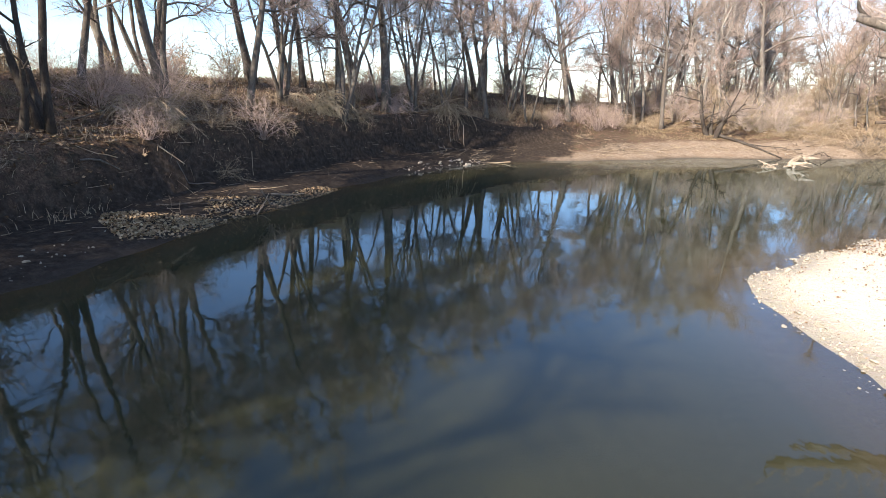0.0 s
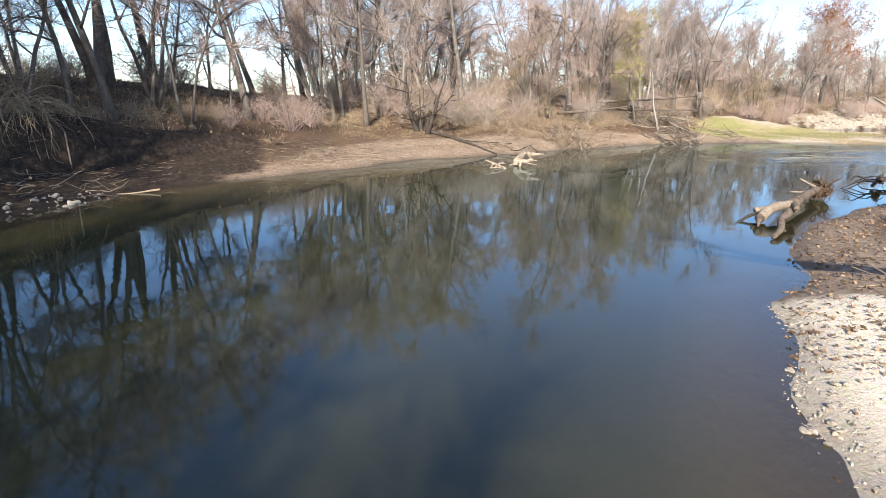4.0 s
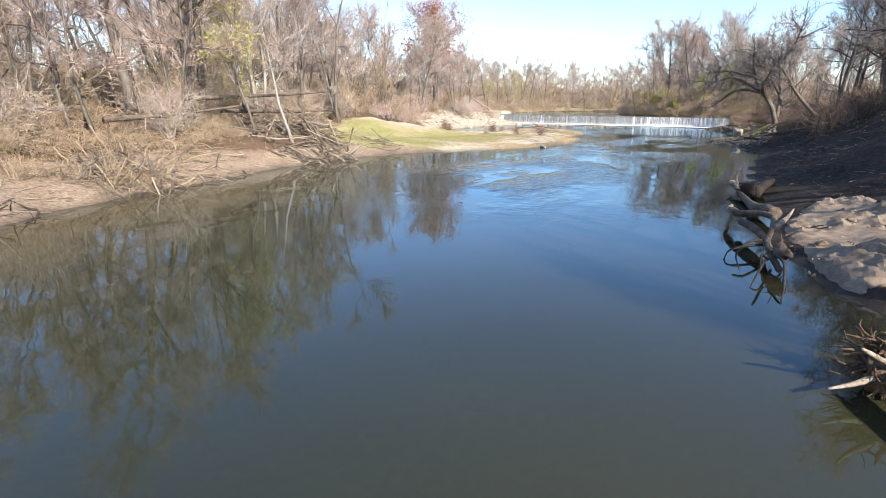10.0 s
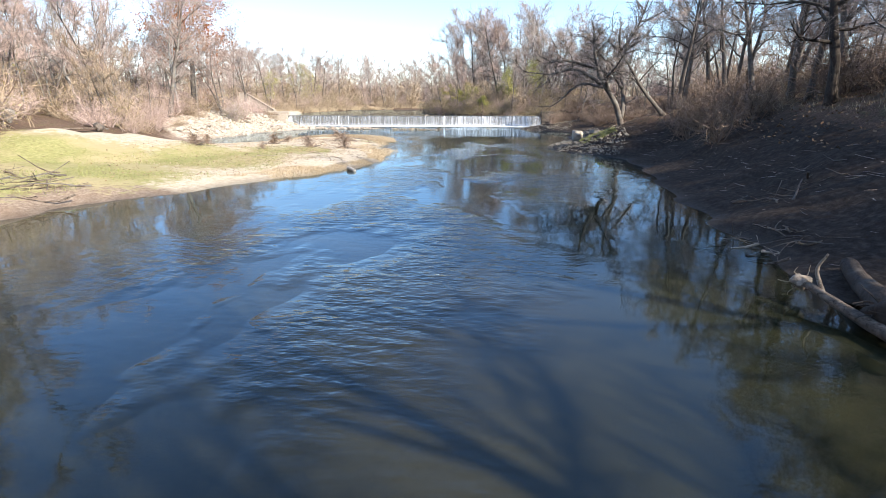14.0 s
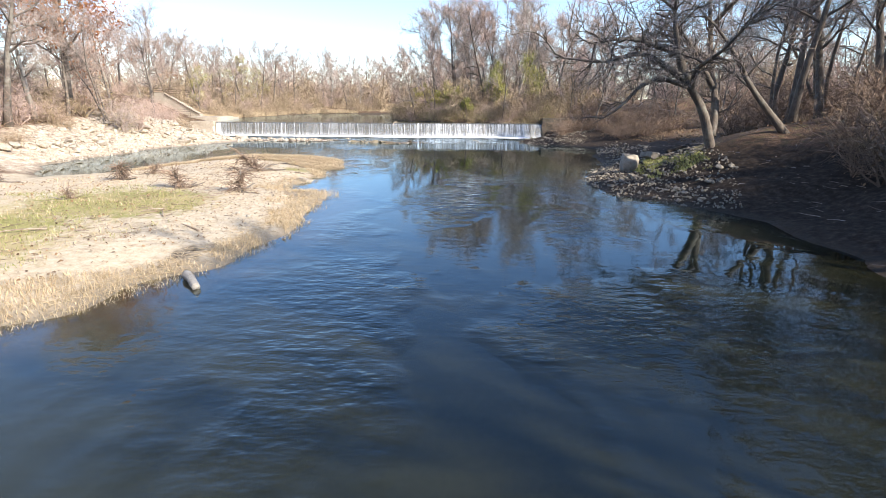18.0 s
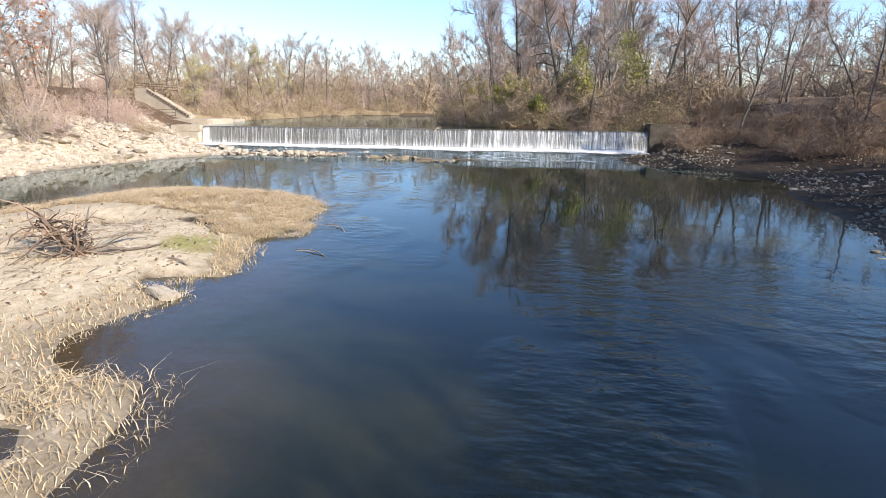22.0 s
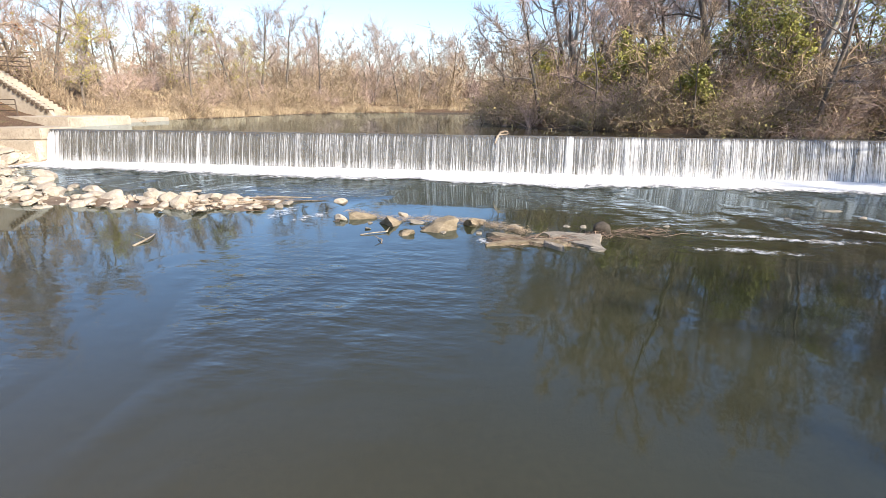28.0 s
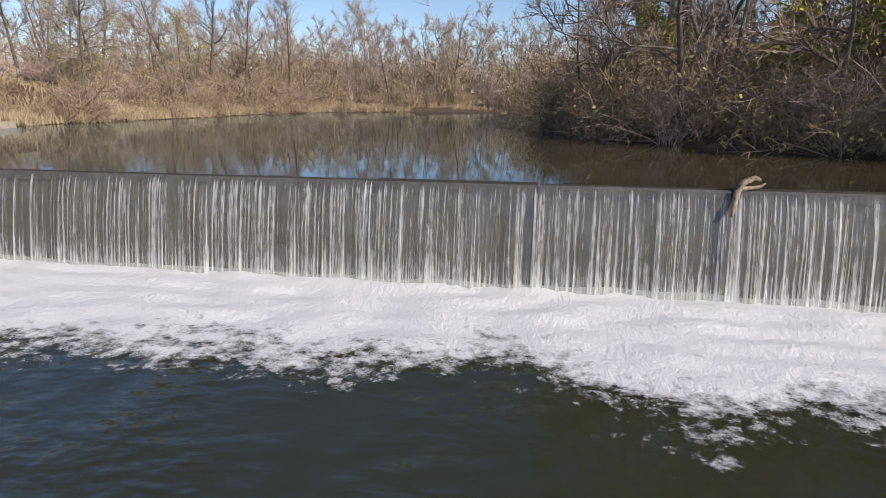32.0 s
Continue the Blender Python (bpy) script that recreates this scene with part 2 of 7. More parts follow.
TWIG_TAN = twig_material("tan_brush", (0.14, 0.1, 0.066), (0.48, 0.375, 0.255))
STRAW = twig_material("dry_straw", (0.31, 0.23, 0.13), (0.64, 0.52, 0.345))
WEED = twig_material("withered_weeds", (0.14, 0.105, 0.055), (0.42, 0.33, 0.2))
GREEN_BLADE = twig_material("green_blades", (0.15, 0.17, 0.05), (0.37, 0.37, 0.15))
LEAF_RUST = leaf_material("rust_leaves", (0.2, 0.07, 0.025), (0.33, 0.12, 0.04), (0.42, 0.2, 0.08))
LEAF_YELLOW = leaf_material("yellow_leaves", (0.3, 0.28, 0.06), (0.46, 0.4, 0.09), (0.28, 0.32, 0.08))
LEAF_GREEN = leaf_material("green_leaves", (0.18, 0.18, 0.045), (0.32, 0.32, 0.085), (0.45, 0.41, 0.14))
LEAF_DEAD = leaf_material("dead_leaves", (0.1, 0.06, 0.035), (0.22, 0.14, 0.08), (0.36, 0.25, 0.155))
LEAF_TAN = leaf_material("tan_dead_leaves", (0.2, 0.125, 0.07), (0.36, 0.245, 0.14), (0.52, 0.4, 0.25))
LEAF_OLIVE = leaf_material("olive_leaves", (0.15, 0.13, 0.05), (0.3, 0.26, 0.1), (0.44, 0.36, 0.18))
STONE_PALE = stone_material("pale_limestone", (0.24, 0.2, 0.15), (0.6, 0.53, 0.43))
STONE_GREY = stone_material("grey_sandstone", (0.13, 0.112, 0.088), (0.4, 0.355, 0.285))
STONE_WET = stone_material("wet_dark_rock", (0.03, 0.027, 0.022), (0.12, 0.1, 0.08))
CONCRETE = stone_material("weathered_concrete", (0.36, 0.3, 0.23), (0.56, 0.49, 0.39), 0.8, False)
CONCRETE_WET_SHADED = stone_material("wet_concrete", (0.045, 0.04, 0.03), (0.15, 0.128, 0.098), 1.2, False)
STONE_BROWN = stone_material("algae_stained_rock", (0.07, 0.052, 0.03), (0.38, 0.315, 0.22), 3.0)
DRIFT = drift_material("bleached_driftwood", (0.22, 0.17, 0.125), (0.56, 0.47, 0.36), (0.1, 0.075, 0.05))
STONE_EARTH = stone_material("dried_mud", (0.13, 0.092, 0.064), (0.42, 0.325, 0.235), 2.2)
DRIFT_DARK = drift_material("weathered_driftwood", (0.075, 0.056, 0.042), (0.31, 0.245, 0.185), (0.025, 0.018, 0.013))
DRIFT_WHITE = drift_material("whitened_wood", (0.42, 0.37, 0.3), (0.72, 0.66, 0.56), (0.28, 0.23, 0.17))
STEEL = Nodes("rusty_rail_paint").done((0.1, 0.075, 0.055), 0.6, 0.4)

# ---- the lie of the land ----
LOWER = [(-40, -130), (2, -70), (7, -40), (10, -20), (11.4, -8), (11.8, -3), (12.2, 1.3), (13.2, 8), (14, 13.3), (16, 20), (18.2, 25), (21.4, 29.4), (27.3, 32.4),
         (34.5, 35.5), (40, 38.6), (46, 39.4), (51, 40.4), (57, 42.4), (66, 43.8), (75, 44.2), (80, 43), (86, 39.2), (91, 36.0), (94.4, 34.5), (97.4, 33.8), (101.2, 33.9), (103.6, 34.1), (106.4, 34.2), (107.3, 34.7), (107.2, 36.3), (108.2, 37.6), (109.5, 37.2),
         (111.6, 36.4), (114, 36.9), (116, 37.5), (118.6, 37.5), (121, 37.8), (123.6, 40), (124.2, 44), (123, 47.5), (119.5, 48.4), (114, 50), (110, 53), (113, 56), (118, 58.6), (125, 58), (130, 58.4), (136, 56.6), (140, 54.6), (142, 55),
         (146, 59.5), (150, 62.5), (152.4, 63.2), (152.4, 18.8), (149, 18.2), (146.5, 20.5), (144, 22.8), (140, 20.6), (139, 16.5), (135, 14.6), (131.5, 15.5), (127.4, 17), (121, 17.5), (117, 19),
         (111.4, 20.6), (107.6, 19.6), (103.9, 16.6), (101.8, 15.2), (95, 15.4), (85, 16.3), (80, 16.7), (73, 16.5), (68, 16), (62, 16.3), (58.5, 15.8), (54, 13.3), (49, 12.4), (46, 11.6), (42.9, 10.1),
         (40.3, 8.2), (37, 6.6), (35.2, 5.1), (33, 3), (31.2, 1), (30.6, -1), (31, -4), (31.5, -9), (32, -25), (34, -70), (20, -130)]
UPPER = [(152.4, 63.6), (155, 65.8), (162, 66.5), (170, 67.5), (181, 66.5), (192, 67), (202, 64), (207, 56), (208, 46), (207, 30), (200, 18), (190, 16), (188, 28), (185, 37), (175, 40),
         (168, 40.3), (163, 38.5), (159.5, 35), (156.5, 30), (155, 25), (153.5, 18.8), (152.4, 18.8)]
POOL = 1.72  # the upper water level; the lower one is 0
# places on the banks, and the ground's rise above the water 3, 10 and 22 m from its edge
BANKS = [(0, -40, 0.8, 4.2, 6.6), (6, -2, 0.55, 4.0, 6.9), (8, 14, 0.6, 5.0, 7.2), (14, 30, 0.7, 5.2, 7.5), (26, 40, 0.75, 3.6, 7.0), (40, 46, 1.05, 2.5, 4.6), (55, 48, 1.25, 2.7, 4.2),
         (70, 50, 1.7, 3.0, 4.6), (86, 56, 0.5, 1.2, 3.4), (92, 46, 0.28, 0.6, 2.6), (104, 44, 0.3, 0.5, 1.1), (116, 43, 0.32, 0.5, 0.8), (106, 62, 0.6, 2.2, 4.2), (120, 63, 0.9, 2.8, 4.6), (134, 64, 0.9, 3.1, 5.0), (148, 70, 0.8, 2.8, 5.0),
         (36, -4, 0.3, 0.75, 2.4), (34, -30, 0.4, 1.2, 3.5), (48, 6, 0.6, 1.9, 4.4), (62, 8, 0.7, 2.7, 5.4), (78, 8, 1.0, 4.2, 6.4), (95, 7, 1.1, 4.6, 6.6), (112, 12, 0.55, 3.3, 5.4), (124, 10, 0.5, 2.0, 4.4), (136, 8, 0.5, 1.6, 3.6), (148, 12, 0.8, 2.0, 3.8),
         (160, 72, 0.5, 2.6, 4.4), (185, 74, 0.6, 2.0, 3.6), (215, 50, 0.5, 1.4, 2.2), (212, 20, 0.5, 1.4, 2.4), (172, 30, 0.7, 1.6, 2.4), (160, 20, 0.7, 1.8, 3.0)]


def from_edge(poly, x, y):
    """Distance to a polygon's edge, negative inside it."""
    x, y = np.asarray(x, float), np.asarray(y, float)
    best, inside = np.full(x.shape, 1e9), np.zeros(x.shape, bool)
    for (ax, ay), (bx, by) in zip(poly, poly[1:] + poly[:1]):
        dx, dy = bx - ax, by - ay
        u = np.clip(((x - ax) * dx + (y - ay) * dy) / (dx * dx + dy * dy), 0, 1)
        best = np.minimum(best, np.hypot(x - ax - u * dx, y - ay - u * dy))
        if ay != by:
            inside ^= ((ay > y) != (by > y)) & (x < dx * (y - ay) / dy + ax)
    return np.where(inside, -best, best)


def step(a, b, v):
    u = np.clip((v - a) / (b - a), 0, 1)
    return u * u * (3 - 2 * u)


def waves(x, y, size, seed):
    """Smooth unevenness, between about -1 and 1."""
    s = 0
    for k in range(5):
        a = seed * 1.7 + k * 2.4
        s = s + np.sin((x * math.cos(a) + y * math.sin(a)) / size * (1 + 0.37 * k) + seed * 3.1 + k * 1.3 + 1.5 * np.sin((y * math.cos(a) - x * math.sin(a)) / size * 0.7 + k))
    return s / 3.2


def ground_z(x, y):
    x, y = np.asarray(x, float), np.asarray(y, float)
    lo, up = from_edge(LOWER, x, y), from_edge(UPPER, x, y)
    lo = lo + 0.35 * waves(x, y, 1.3, 1) * (np.abs(lo) < 6)
    w = [1 / ((x - b[0]) ** 2 + (y - b[1]) ** 2 + 4) ** 1.5 for b in BANKS]
    total = sum(w)
    h3, h10, h22 = (sum(wk * b[k] for wk, b in zip(w, BANKS)) / total for k in (2, 3, 4))

    west = step(30, 20, x) * step(46, 38, y)

    def rise(d):
        steep = 0.68 * step(4.1, 5.2, d) + 0.32 * step(5, 11, d)
        slope = step(2, 10.5, d) ** 0.8 * (1 - west) + steep * west
        r = np.where(d < 3, h3 * (d / 3) ** 0.8, np.where(d < 10, h3 + (h10 - h3) * slope, h10 + (h22 - h10) * (1 - np.exp(-(d - 10) / 7))))
        return r
    out_lo, out_up = rise(np.maximum(lo, 0)), POOL + rise(np.maximum(up, 0))
    rough = 0.16 * waves(x, y, 2.1, 4) + 0.1 * waves(x, y, 0.9, 6)
    z_lo = np.where(lo < 0, -np.minimum(1.6, 0.16 * -lo), out_lo + rough * step(1, 6, lo) * step(0.5, 2.0, out_lo))
    z_up = np.where(up < 0, POOL - np.minimum(1.2, 0.25 * -up), out_up + rough * step(1, 5, up))
    t = step(150.5, 154.5, x)
    w2 = step(154, 161, x)
    z = z_lo * (1 - t) + np.where(up < 0, z_up, np.maximum(z_lo * (lo > 0), z_up) * (1 - w2) + z_up * w2) * t
    for ax, ay, bx, by, top, fall in ((141.8, 56.5, 142.3, 45.5, 0.13, 0.22), (142.4, 46.0, 139.2, 33.8, -0.04, 0.16), (139.3, 34.0, 144.5, 26.5, -0.1, 0.1), (142.1, 42.3, 141.0, 37.2, 0.02, 0.5), (143.3, 45.0, 142.4, 48.5, 0.06, 0.2)):
        u = np.clip(((x - ax) * (bx - ax) + (y - ay) * (by - ay)) / ((bx - ax) ** 2 + (by - ay) ** 2), 0, 1)
        z = np.maximum(z, np.where(x < 148, top - fall * np.hypot(x - ax - u * (bx - ax), y - ay - u * (by - ay)) + 0.05 * waves(x, y, 0.5, 7), -9))  # the rock spit and the ledge of the riffle
    dam = (np.abs(x - 152.4) < 3) & (y > 18.8) & (y < 63.2)
    z = np.where(dam & (x < 152.6), np.minimum(z_lo, -0.3), np.where(dam, np.minimum(z, 0.6), z))
    for px, py, rx, ry in ((119.6, 42.0, 0.8, 1.5), (116.6, 43.3, 0.7, 1.3), (111.6, 37.1, 0.5, 1.2), (105.6, 35.9, 0.5, 0.8)):
        z = z - 0.52 * np.exp(-(((x - px) / rx) ** 2 + ((y - py) / ry) ** 2) ** 2) * (x < 130)  # puddles on the bar
    far = step(40, 160, np.minimum(np.abs(lo), np.abs(up)))
    return z * (1 - 0.25 * far * (z > 2)) + 0.5 * far * waves(x, y, 60, 3)


# ---- building tools ----
def mesh_of(name, verts, faces, mat, smooth=False):
    me = bpy.data.meshes.new(name)
    me.from_pydata(verts if isinstance(verts, list) else verts.tolist(), [], faces)
    if mat:
        me.materials.append(mat)
    if smooth:
        me.polygons.foreach_set("use_smooth", [True] * len(me.polygons))
    me.update()
    return me


def part(name, bm, material, parent, label="", smooth=False):
    """Links a bmesh or a finished mesh as one object under a thing."""
    if isinstance(bm, bmesh.types.BMesh):
        me = bpy.data.meshes.new(name)
        bm.to_mesh(me)
        bm.free()
        me.materials.append(material)
        if smooth:
            me.polygons.foreach_set("use_smooth", [True] * len(me.polygons))
    else:
        me = bm
    ob = new(name, me)
    ob.parent = parent
    if label:
        tagged(ob, label)
    return ob


def thing(name, m, label, category, group="", kind=""):
    ob = new(name)
    ob.matrix_world = m
    ob.empty_display_size = 0.3
    return tagged(ob, label, category, group, kind)


def box(bm, x0, x1, y0, y1, z0, z1, bevel=0.0):
    r = bmesh.ops.create_cube(bm, size=1.0)
    bmesh.ops.scale(bm, vec=(x1 - x0, y1 - y0, z1 - z0), verts=r["verts"])
    bmesh.ops.translate(bm, vec=((x0 + x1) / 2, (y0 + y1) / 2, (z0 + z1) / 2), verts=r["verts"])
    if bevel:
        es = list({e for v in r["verts"] for e in v.link_edges})
        bmesh.ops.bevel(bm, geom=es, offset=bevel, segments=2, affect="EDGES")
    return bm


TWIST = [(0.3, 0.5, 0.81), (1, 0.1, 0), (0, 1, 0.2), (0.5, -0.7, 0.3), (0.7, 0.7, 0.1), (-0.4, 0.2, 0.9), (0.9, -0.3, 0.2)]


class Tubes:
    """Gathers tapered tubes into one mesh."""

    def __init__(self):
        self.v, self.f, self.n, self.turn = [], [], 0, 0

    def add(self, pts, radii, sides=5, knob=0.0, rng=None):
        pts = np.asarray(pts, float)
        k = len(pts)
        d = np.gradient(pts, axis=0)
        d /= np.linalg.norm(d, axis=1)[:, None] + 1e-9
        ref = np.array([0, 0, 1.0]) if abs(d[0][2]) < 0.8 else np.array([1.0, 0, 0])
        u = np.cross(d, ref)
        u /= np.linalg.norm(u, axis=1)[:, None] + 1e-9
        w = np.cross(d, u)
        a = np.arange(sides) * 2 * math.pi / sides
        r = np.asarray(radii, float)[:, None, None]
        if knob and rng is not None:
            r = r * (1 + knob * (rng.random((k, sides, 1)) - 0.5))
        ring = pts[:, None, :] + r * (np.cos(a)[None, :, None] * u[:, None, :] + np.sin(a)[None, :, None] * w[:, None, :])
        self.v.append(ring.reshape(-1, 3))
        for i in range(k - 1):
            b = self.n + i * sides
            for j in range(sides):
                j2 = (j + 1) % sides
                self.f.append((b + j, b + j2, b + sides + j2, b + sides + j))
        if sides > 3:
            self.f.append(tuple(self.n + j for j in range(sides - 1, -1, -1)))
            self.f.append(tuple(self.n + (k - 1) * sides + j for j in range(sides)))
        self.n += k * sides

    def spike(self, a, b, r):
        """A thin twig that runs to a point."""
        a, b = np.asarray(a, float), np.asarray(b, float)
        d = b - a
        self.turn = (self.turn + 1) % 7
        u = np.cross(d, TWIST[self.turn])
        u *= r / (np.linalg.norm(u) + 1e-9)
        self.v.append(np.array([a + u, a - u, b]))
        self.f.append((self.n, self.n + 1, self.n + 2))
        self.n += 3

    def leaf(self, c, size, rng):
        u, w = rng.normal(size=3), rng.normal(size=3)
        u *= size / np.linalg.norm(u)
        w *= 0.6 * size / np.linalg.norm(w)
        c = np.asarray(c, float)
        self.v.append(np.array([c - u, c + w, c + u, c - w]))
        n = self.n
        self.f.append((n, n + 1, n + 2, n + 3))
        self.n += 4

    def mesh(self, name, mat, smooth=False):
        return mesh_of(name, np.concatenate(self.v), self.f, mat, smooth)


def unit(v):
    return v / (np.linalg.norm(v) + 1e-9)


def limb_path(rng, start, way, length, bits, wander, lift):
    pts, d = [np.asarray(start, float)], unit(np.asarray(way, float))
    for _ in range(bits):
        d = unit(d + rng.normal(size=3) * wander + np.array([0, 0, lift]))
        pts.append(pts[-1] + d * length / bits)
    return np.array(pts)


def along(pts, t):
    k = min(int(t * (len(pts) - 1)), len(pts) - 2)
    u = t * (len(pts) - 1) - k
    return pts[k] * (1 - u) + pts[k + 1] * u, unit(pts[k + 1] - pts[k])


def sideways(rng, d, spread):
    v = rng.normal(size=3)
    v -= d * v.dot(d)
    return unit(d * math.cos(spread) + unit(v) * math.sin(spread))


def tree_meshes(seed, height, girth, stems=1, lean=0.06, low=0.3, reach=0.4, limbs=13, twigs=1700, droop=0.0, bark=None, twig=None, leaf=None, leaves=0, twig_r=0.016, split=0.5, leaf_size=0.07):
    """A bare broadleaf tree: stems and limbs as one mesh, the fine crown as another, and leaves where it keeps some."""
    rng = np.random.default_rng(seed)
    wood, fine, foli = Tubes(), Tubes(), Tubes()
    ends = []
    for s in range(stems):
        a = rng.random() * 6.28
        out = 0.0 if stems == 1 else 0.22
        way = np.array([math.cos(a) * (lean + out), math.sin(a) * (lean + out), 1.0])
        h = height * (1 if s == 0 else 0.7 + 0.25 * rng.random())
        g = girth * (1 if stems == 1 else 0.62)
        stem = limb_path(rng, (math.cos(a) * g * (stems > 1), math.sin(a) * g * (stems > 1), -0.5), way, h, 9, 0.085, 0.04)
        rad = g * np.array([1.55, 1.02, 0.9, 0.8, 0.69, 0.57, 0.45, 0.33, 0.2, 0.07])
        wood.add(stem, rad, 7, 0.22, rng)
        ends.append((stem, 0.55, 1.0, girth * 0.1))
        for k in range(max(4, limbs // stems)):
            t = low + (0.97 - low) * (k + rng.random()) / max(4, limbs // stems)
            p, d = along(stem, t)
            up = (t - low) / (1 - low)
            ln = height * reach * (0.4 + 0.6 * math.sin(math.pi * min(1.0, 0.18 + 0.7 * up))) * (0.6 + 0.5 * rng.random())
            q = limb_path(rng, p, sideways(rng, d, 1.0 - 0.5 * up + 0.35 * rng.random()), ln, 6, 0.2, 0.07 - droop)
            r0 = max(0.018, min(np.interp(t, np.linspace(0, 1, 10), rad) * 0.55, girth * 0.42))
            wood.add(q, np.linspace(max(r0, 0.03), 0.016, 7), 5)
            ends.append((q, 0.3, 1.0, r0))
            for _ in range(3 + int(ln * 0.7)):
                t2 = 0.22 + 0.75 * rng.random()
                p2, d2 = along(q, t2)
                q2 = limb_path(rng, p2, sideways(rng, d2, 0.5 + 0.5 * rng.random()), ln * split * (0.5 + 0.7 * rng.random()) * (1.2 - t2), 4, 0.22, 0.06 - droop)
                wood.add(q2[::2], np.linspace(max(r0 * 0.45, 0.02), 0.009, 3), 3)
                ends.append((q2, 0.15, 1.0, r0 * 0.4))
    size = np.array([np.linalg.norm(e[0][-1] - e[0][0]) for e in ends])
    size *= np.array([0.25 if e[1] == 0.55 else 1.0 for e in ends])  # few twigs spring from the stems themselves
    pick = rng.choice(len(ends), twigs, p=size / size.sum())
    for k in pick:
        q, lo, hi, _ = ends[k]
        p, d = along(q, lo + (hi - lo) * rng.random())
        way = sideways(rng, d, 0.35 + 0.6 * rng.random()) + np.array([0, 0, 0.1 - droop])
        ln = height * 0.075 * (0.5 + rng.random())
        m = p + way * ln * 0.5
        e = m + (way + rng.normal(size=3) * 0.3) * ln * 0.6
        fine.spike(p, m + (e - m) * 0.5, twig_r)
        fine.spike(m, e, twig_r * 0.7)
        fine.spike(m, m + sideways(rng, unit(way), 0.7) * ln * 0.55, twig_r * 0.6)
        if leaf and rng.random() < leaves:
            for _ in range(6):
                foli.leaf(e + rng.normal(size=3) * ln * 0.32, leaf_size * (0.7 + 0.7 * rng.random()), rng)
    return (wood.mesh("trunk", bark or BARK, True), fine.mesh("crown", twig or TWIG), foli.mesh("leaves", leaf) if foli.n else None)


def tree_thing(meshes, name, label, category="tree", group=""):
    ob = thing(name, Matrix(), label, category, group)
    for me in meshes:
        if me:
            part(me.name.split(".")[0], me, None, ob)
    return ob


def shrub_mesh(seed, height, stems, width, twig, r=0.012, arch=0.0, leaf=None, leaves=0, leaf_size=0.035):
    """The branchwork of a shrub, and the leaves that still hang in it."""
    rng = np.random.default_rng(seed)
    t, foli = Tubes(), Tubes()
    for _ in range(stems):
        a = rng.random() * 6.28
        o = np.array([math.cos(a), math.sin(a), 0]) * width * 0.35 * rng.random()
        q = limb_path(rng, o - np.array([0, 0, 0.1]), np.array([math.cos(a) * width * 1.25, math.sin(a) * width * 1.25, height * 0.95]), height * (0.45 + 0.75 * rng.random()), 5, 0.34, -arch)
        t.add(q, np.linspace(r * 1.9, r * 0.5, 6), 3)
        for _ in range(9):
            p, d = along(q, 0.2 + 0.8 * rng.random())
            w = sideways(rng, d, 0.55 + 0.8 * rng.random())
            ln = height * (0.14 + 0.25 * rng.random())
            t.spike(p, p + w * ln, r * 0.8)
            for _ in range(3):
                o = p + w * ln * (0.25 + 0.6 * rng.random())
                t.spike(o, o + sideways(rng, w, 0.5 + 0.8 * rng.random()) * ln * (0.35 + 0.5 * rng.random()), r * 0.6)
        for _ in range(leaves):
            p, d = along(q, 0.15 + 0.85 * rng.random())
            foli.leaf(p + rng.normal(size=3) * height * 0.1, leaf_size * (0.6 + 0.8 * rng.random()), rng)
    return t.mesh("stems", twig), (foli.mesh("leaves", leaf) if leaves else None)


def rock_mesh(seed, mat, flat=0.6, rough=0.35, sub=2, angular=True, facets=13):
    bm = bmesh.new()
    bmesh.ops.create_icosphere(bm, subdivisions=sub, radius=0.5)
    rng = np.random.default_rng(seed)
    cuts = [unit(rng.normal(size=3)) for _ in range(facets)]
    lim = [0.24 + 0.17 * rng.random() for _ in cuts]
    off = Vector(rng.random(3) * 50)
    for v in bm.verts:
        c = np.array(v.co)
        if angular:
            for n, l in zip(cuts, lim):
                over = c.dot(n) - l
                if over > 0:
                    c = c - n * over * 0.97
        v.co = Vector(c) * (1 + rough * 0.5 * noise.noise(Vector(c) * 2.3 + off) + (0.1 * rough * noise.noise(Vector(c) * 9 + off) + 0.12 * rough * noise.noise(Vector(c) * 5 + off) if sub > 2 else 0))
        v.co.z *= flat
    me = bpy.data.meshes.new("stone")
    bm.to_mesh(me)
    bm.free()
    me.materials.append(mat)
    me.polygons.foreach_set("use_smooth", [sub == 3] * len(me.polygons))
    return me


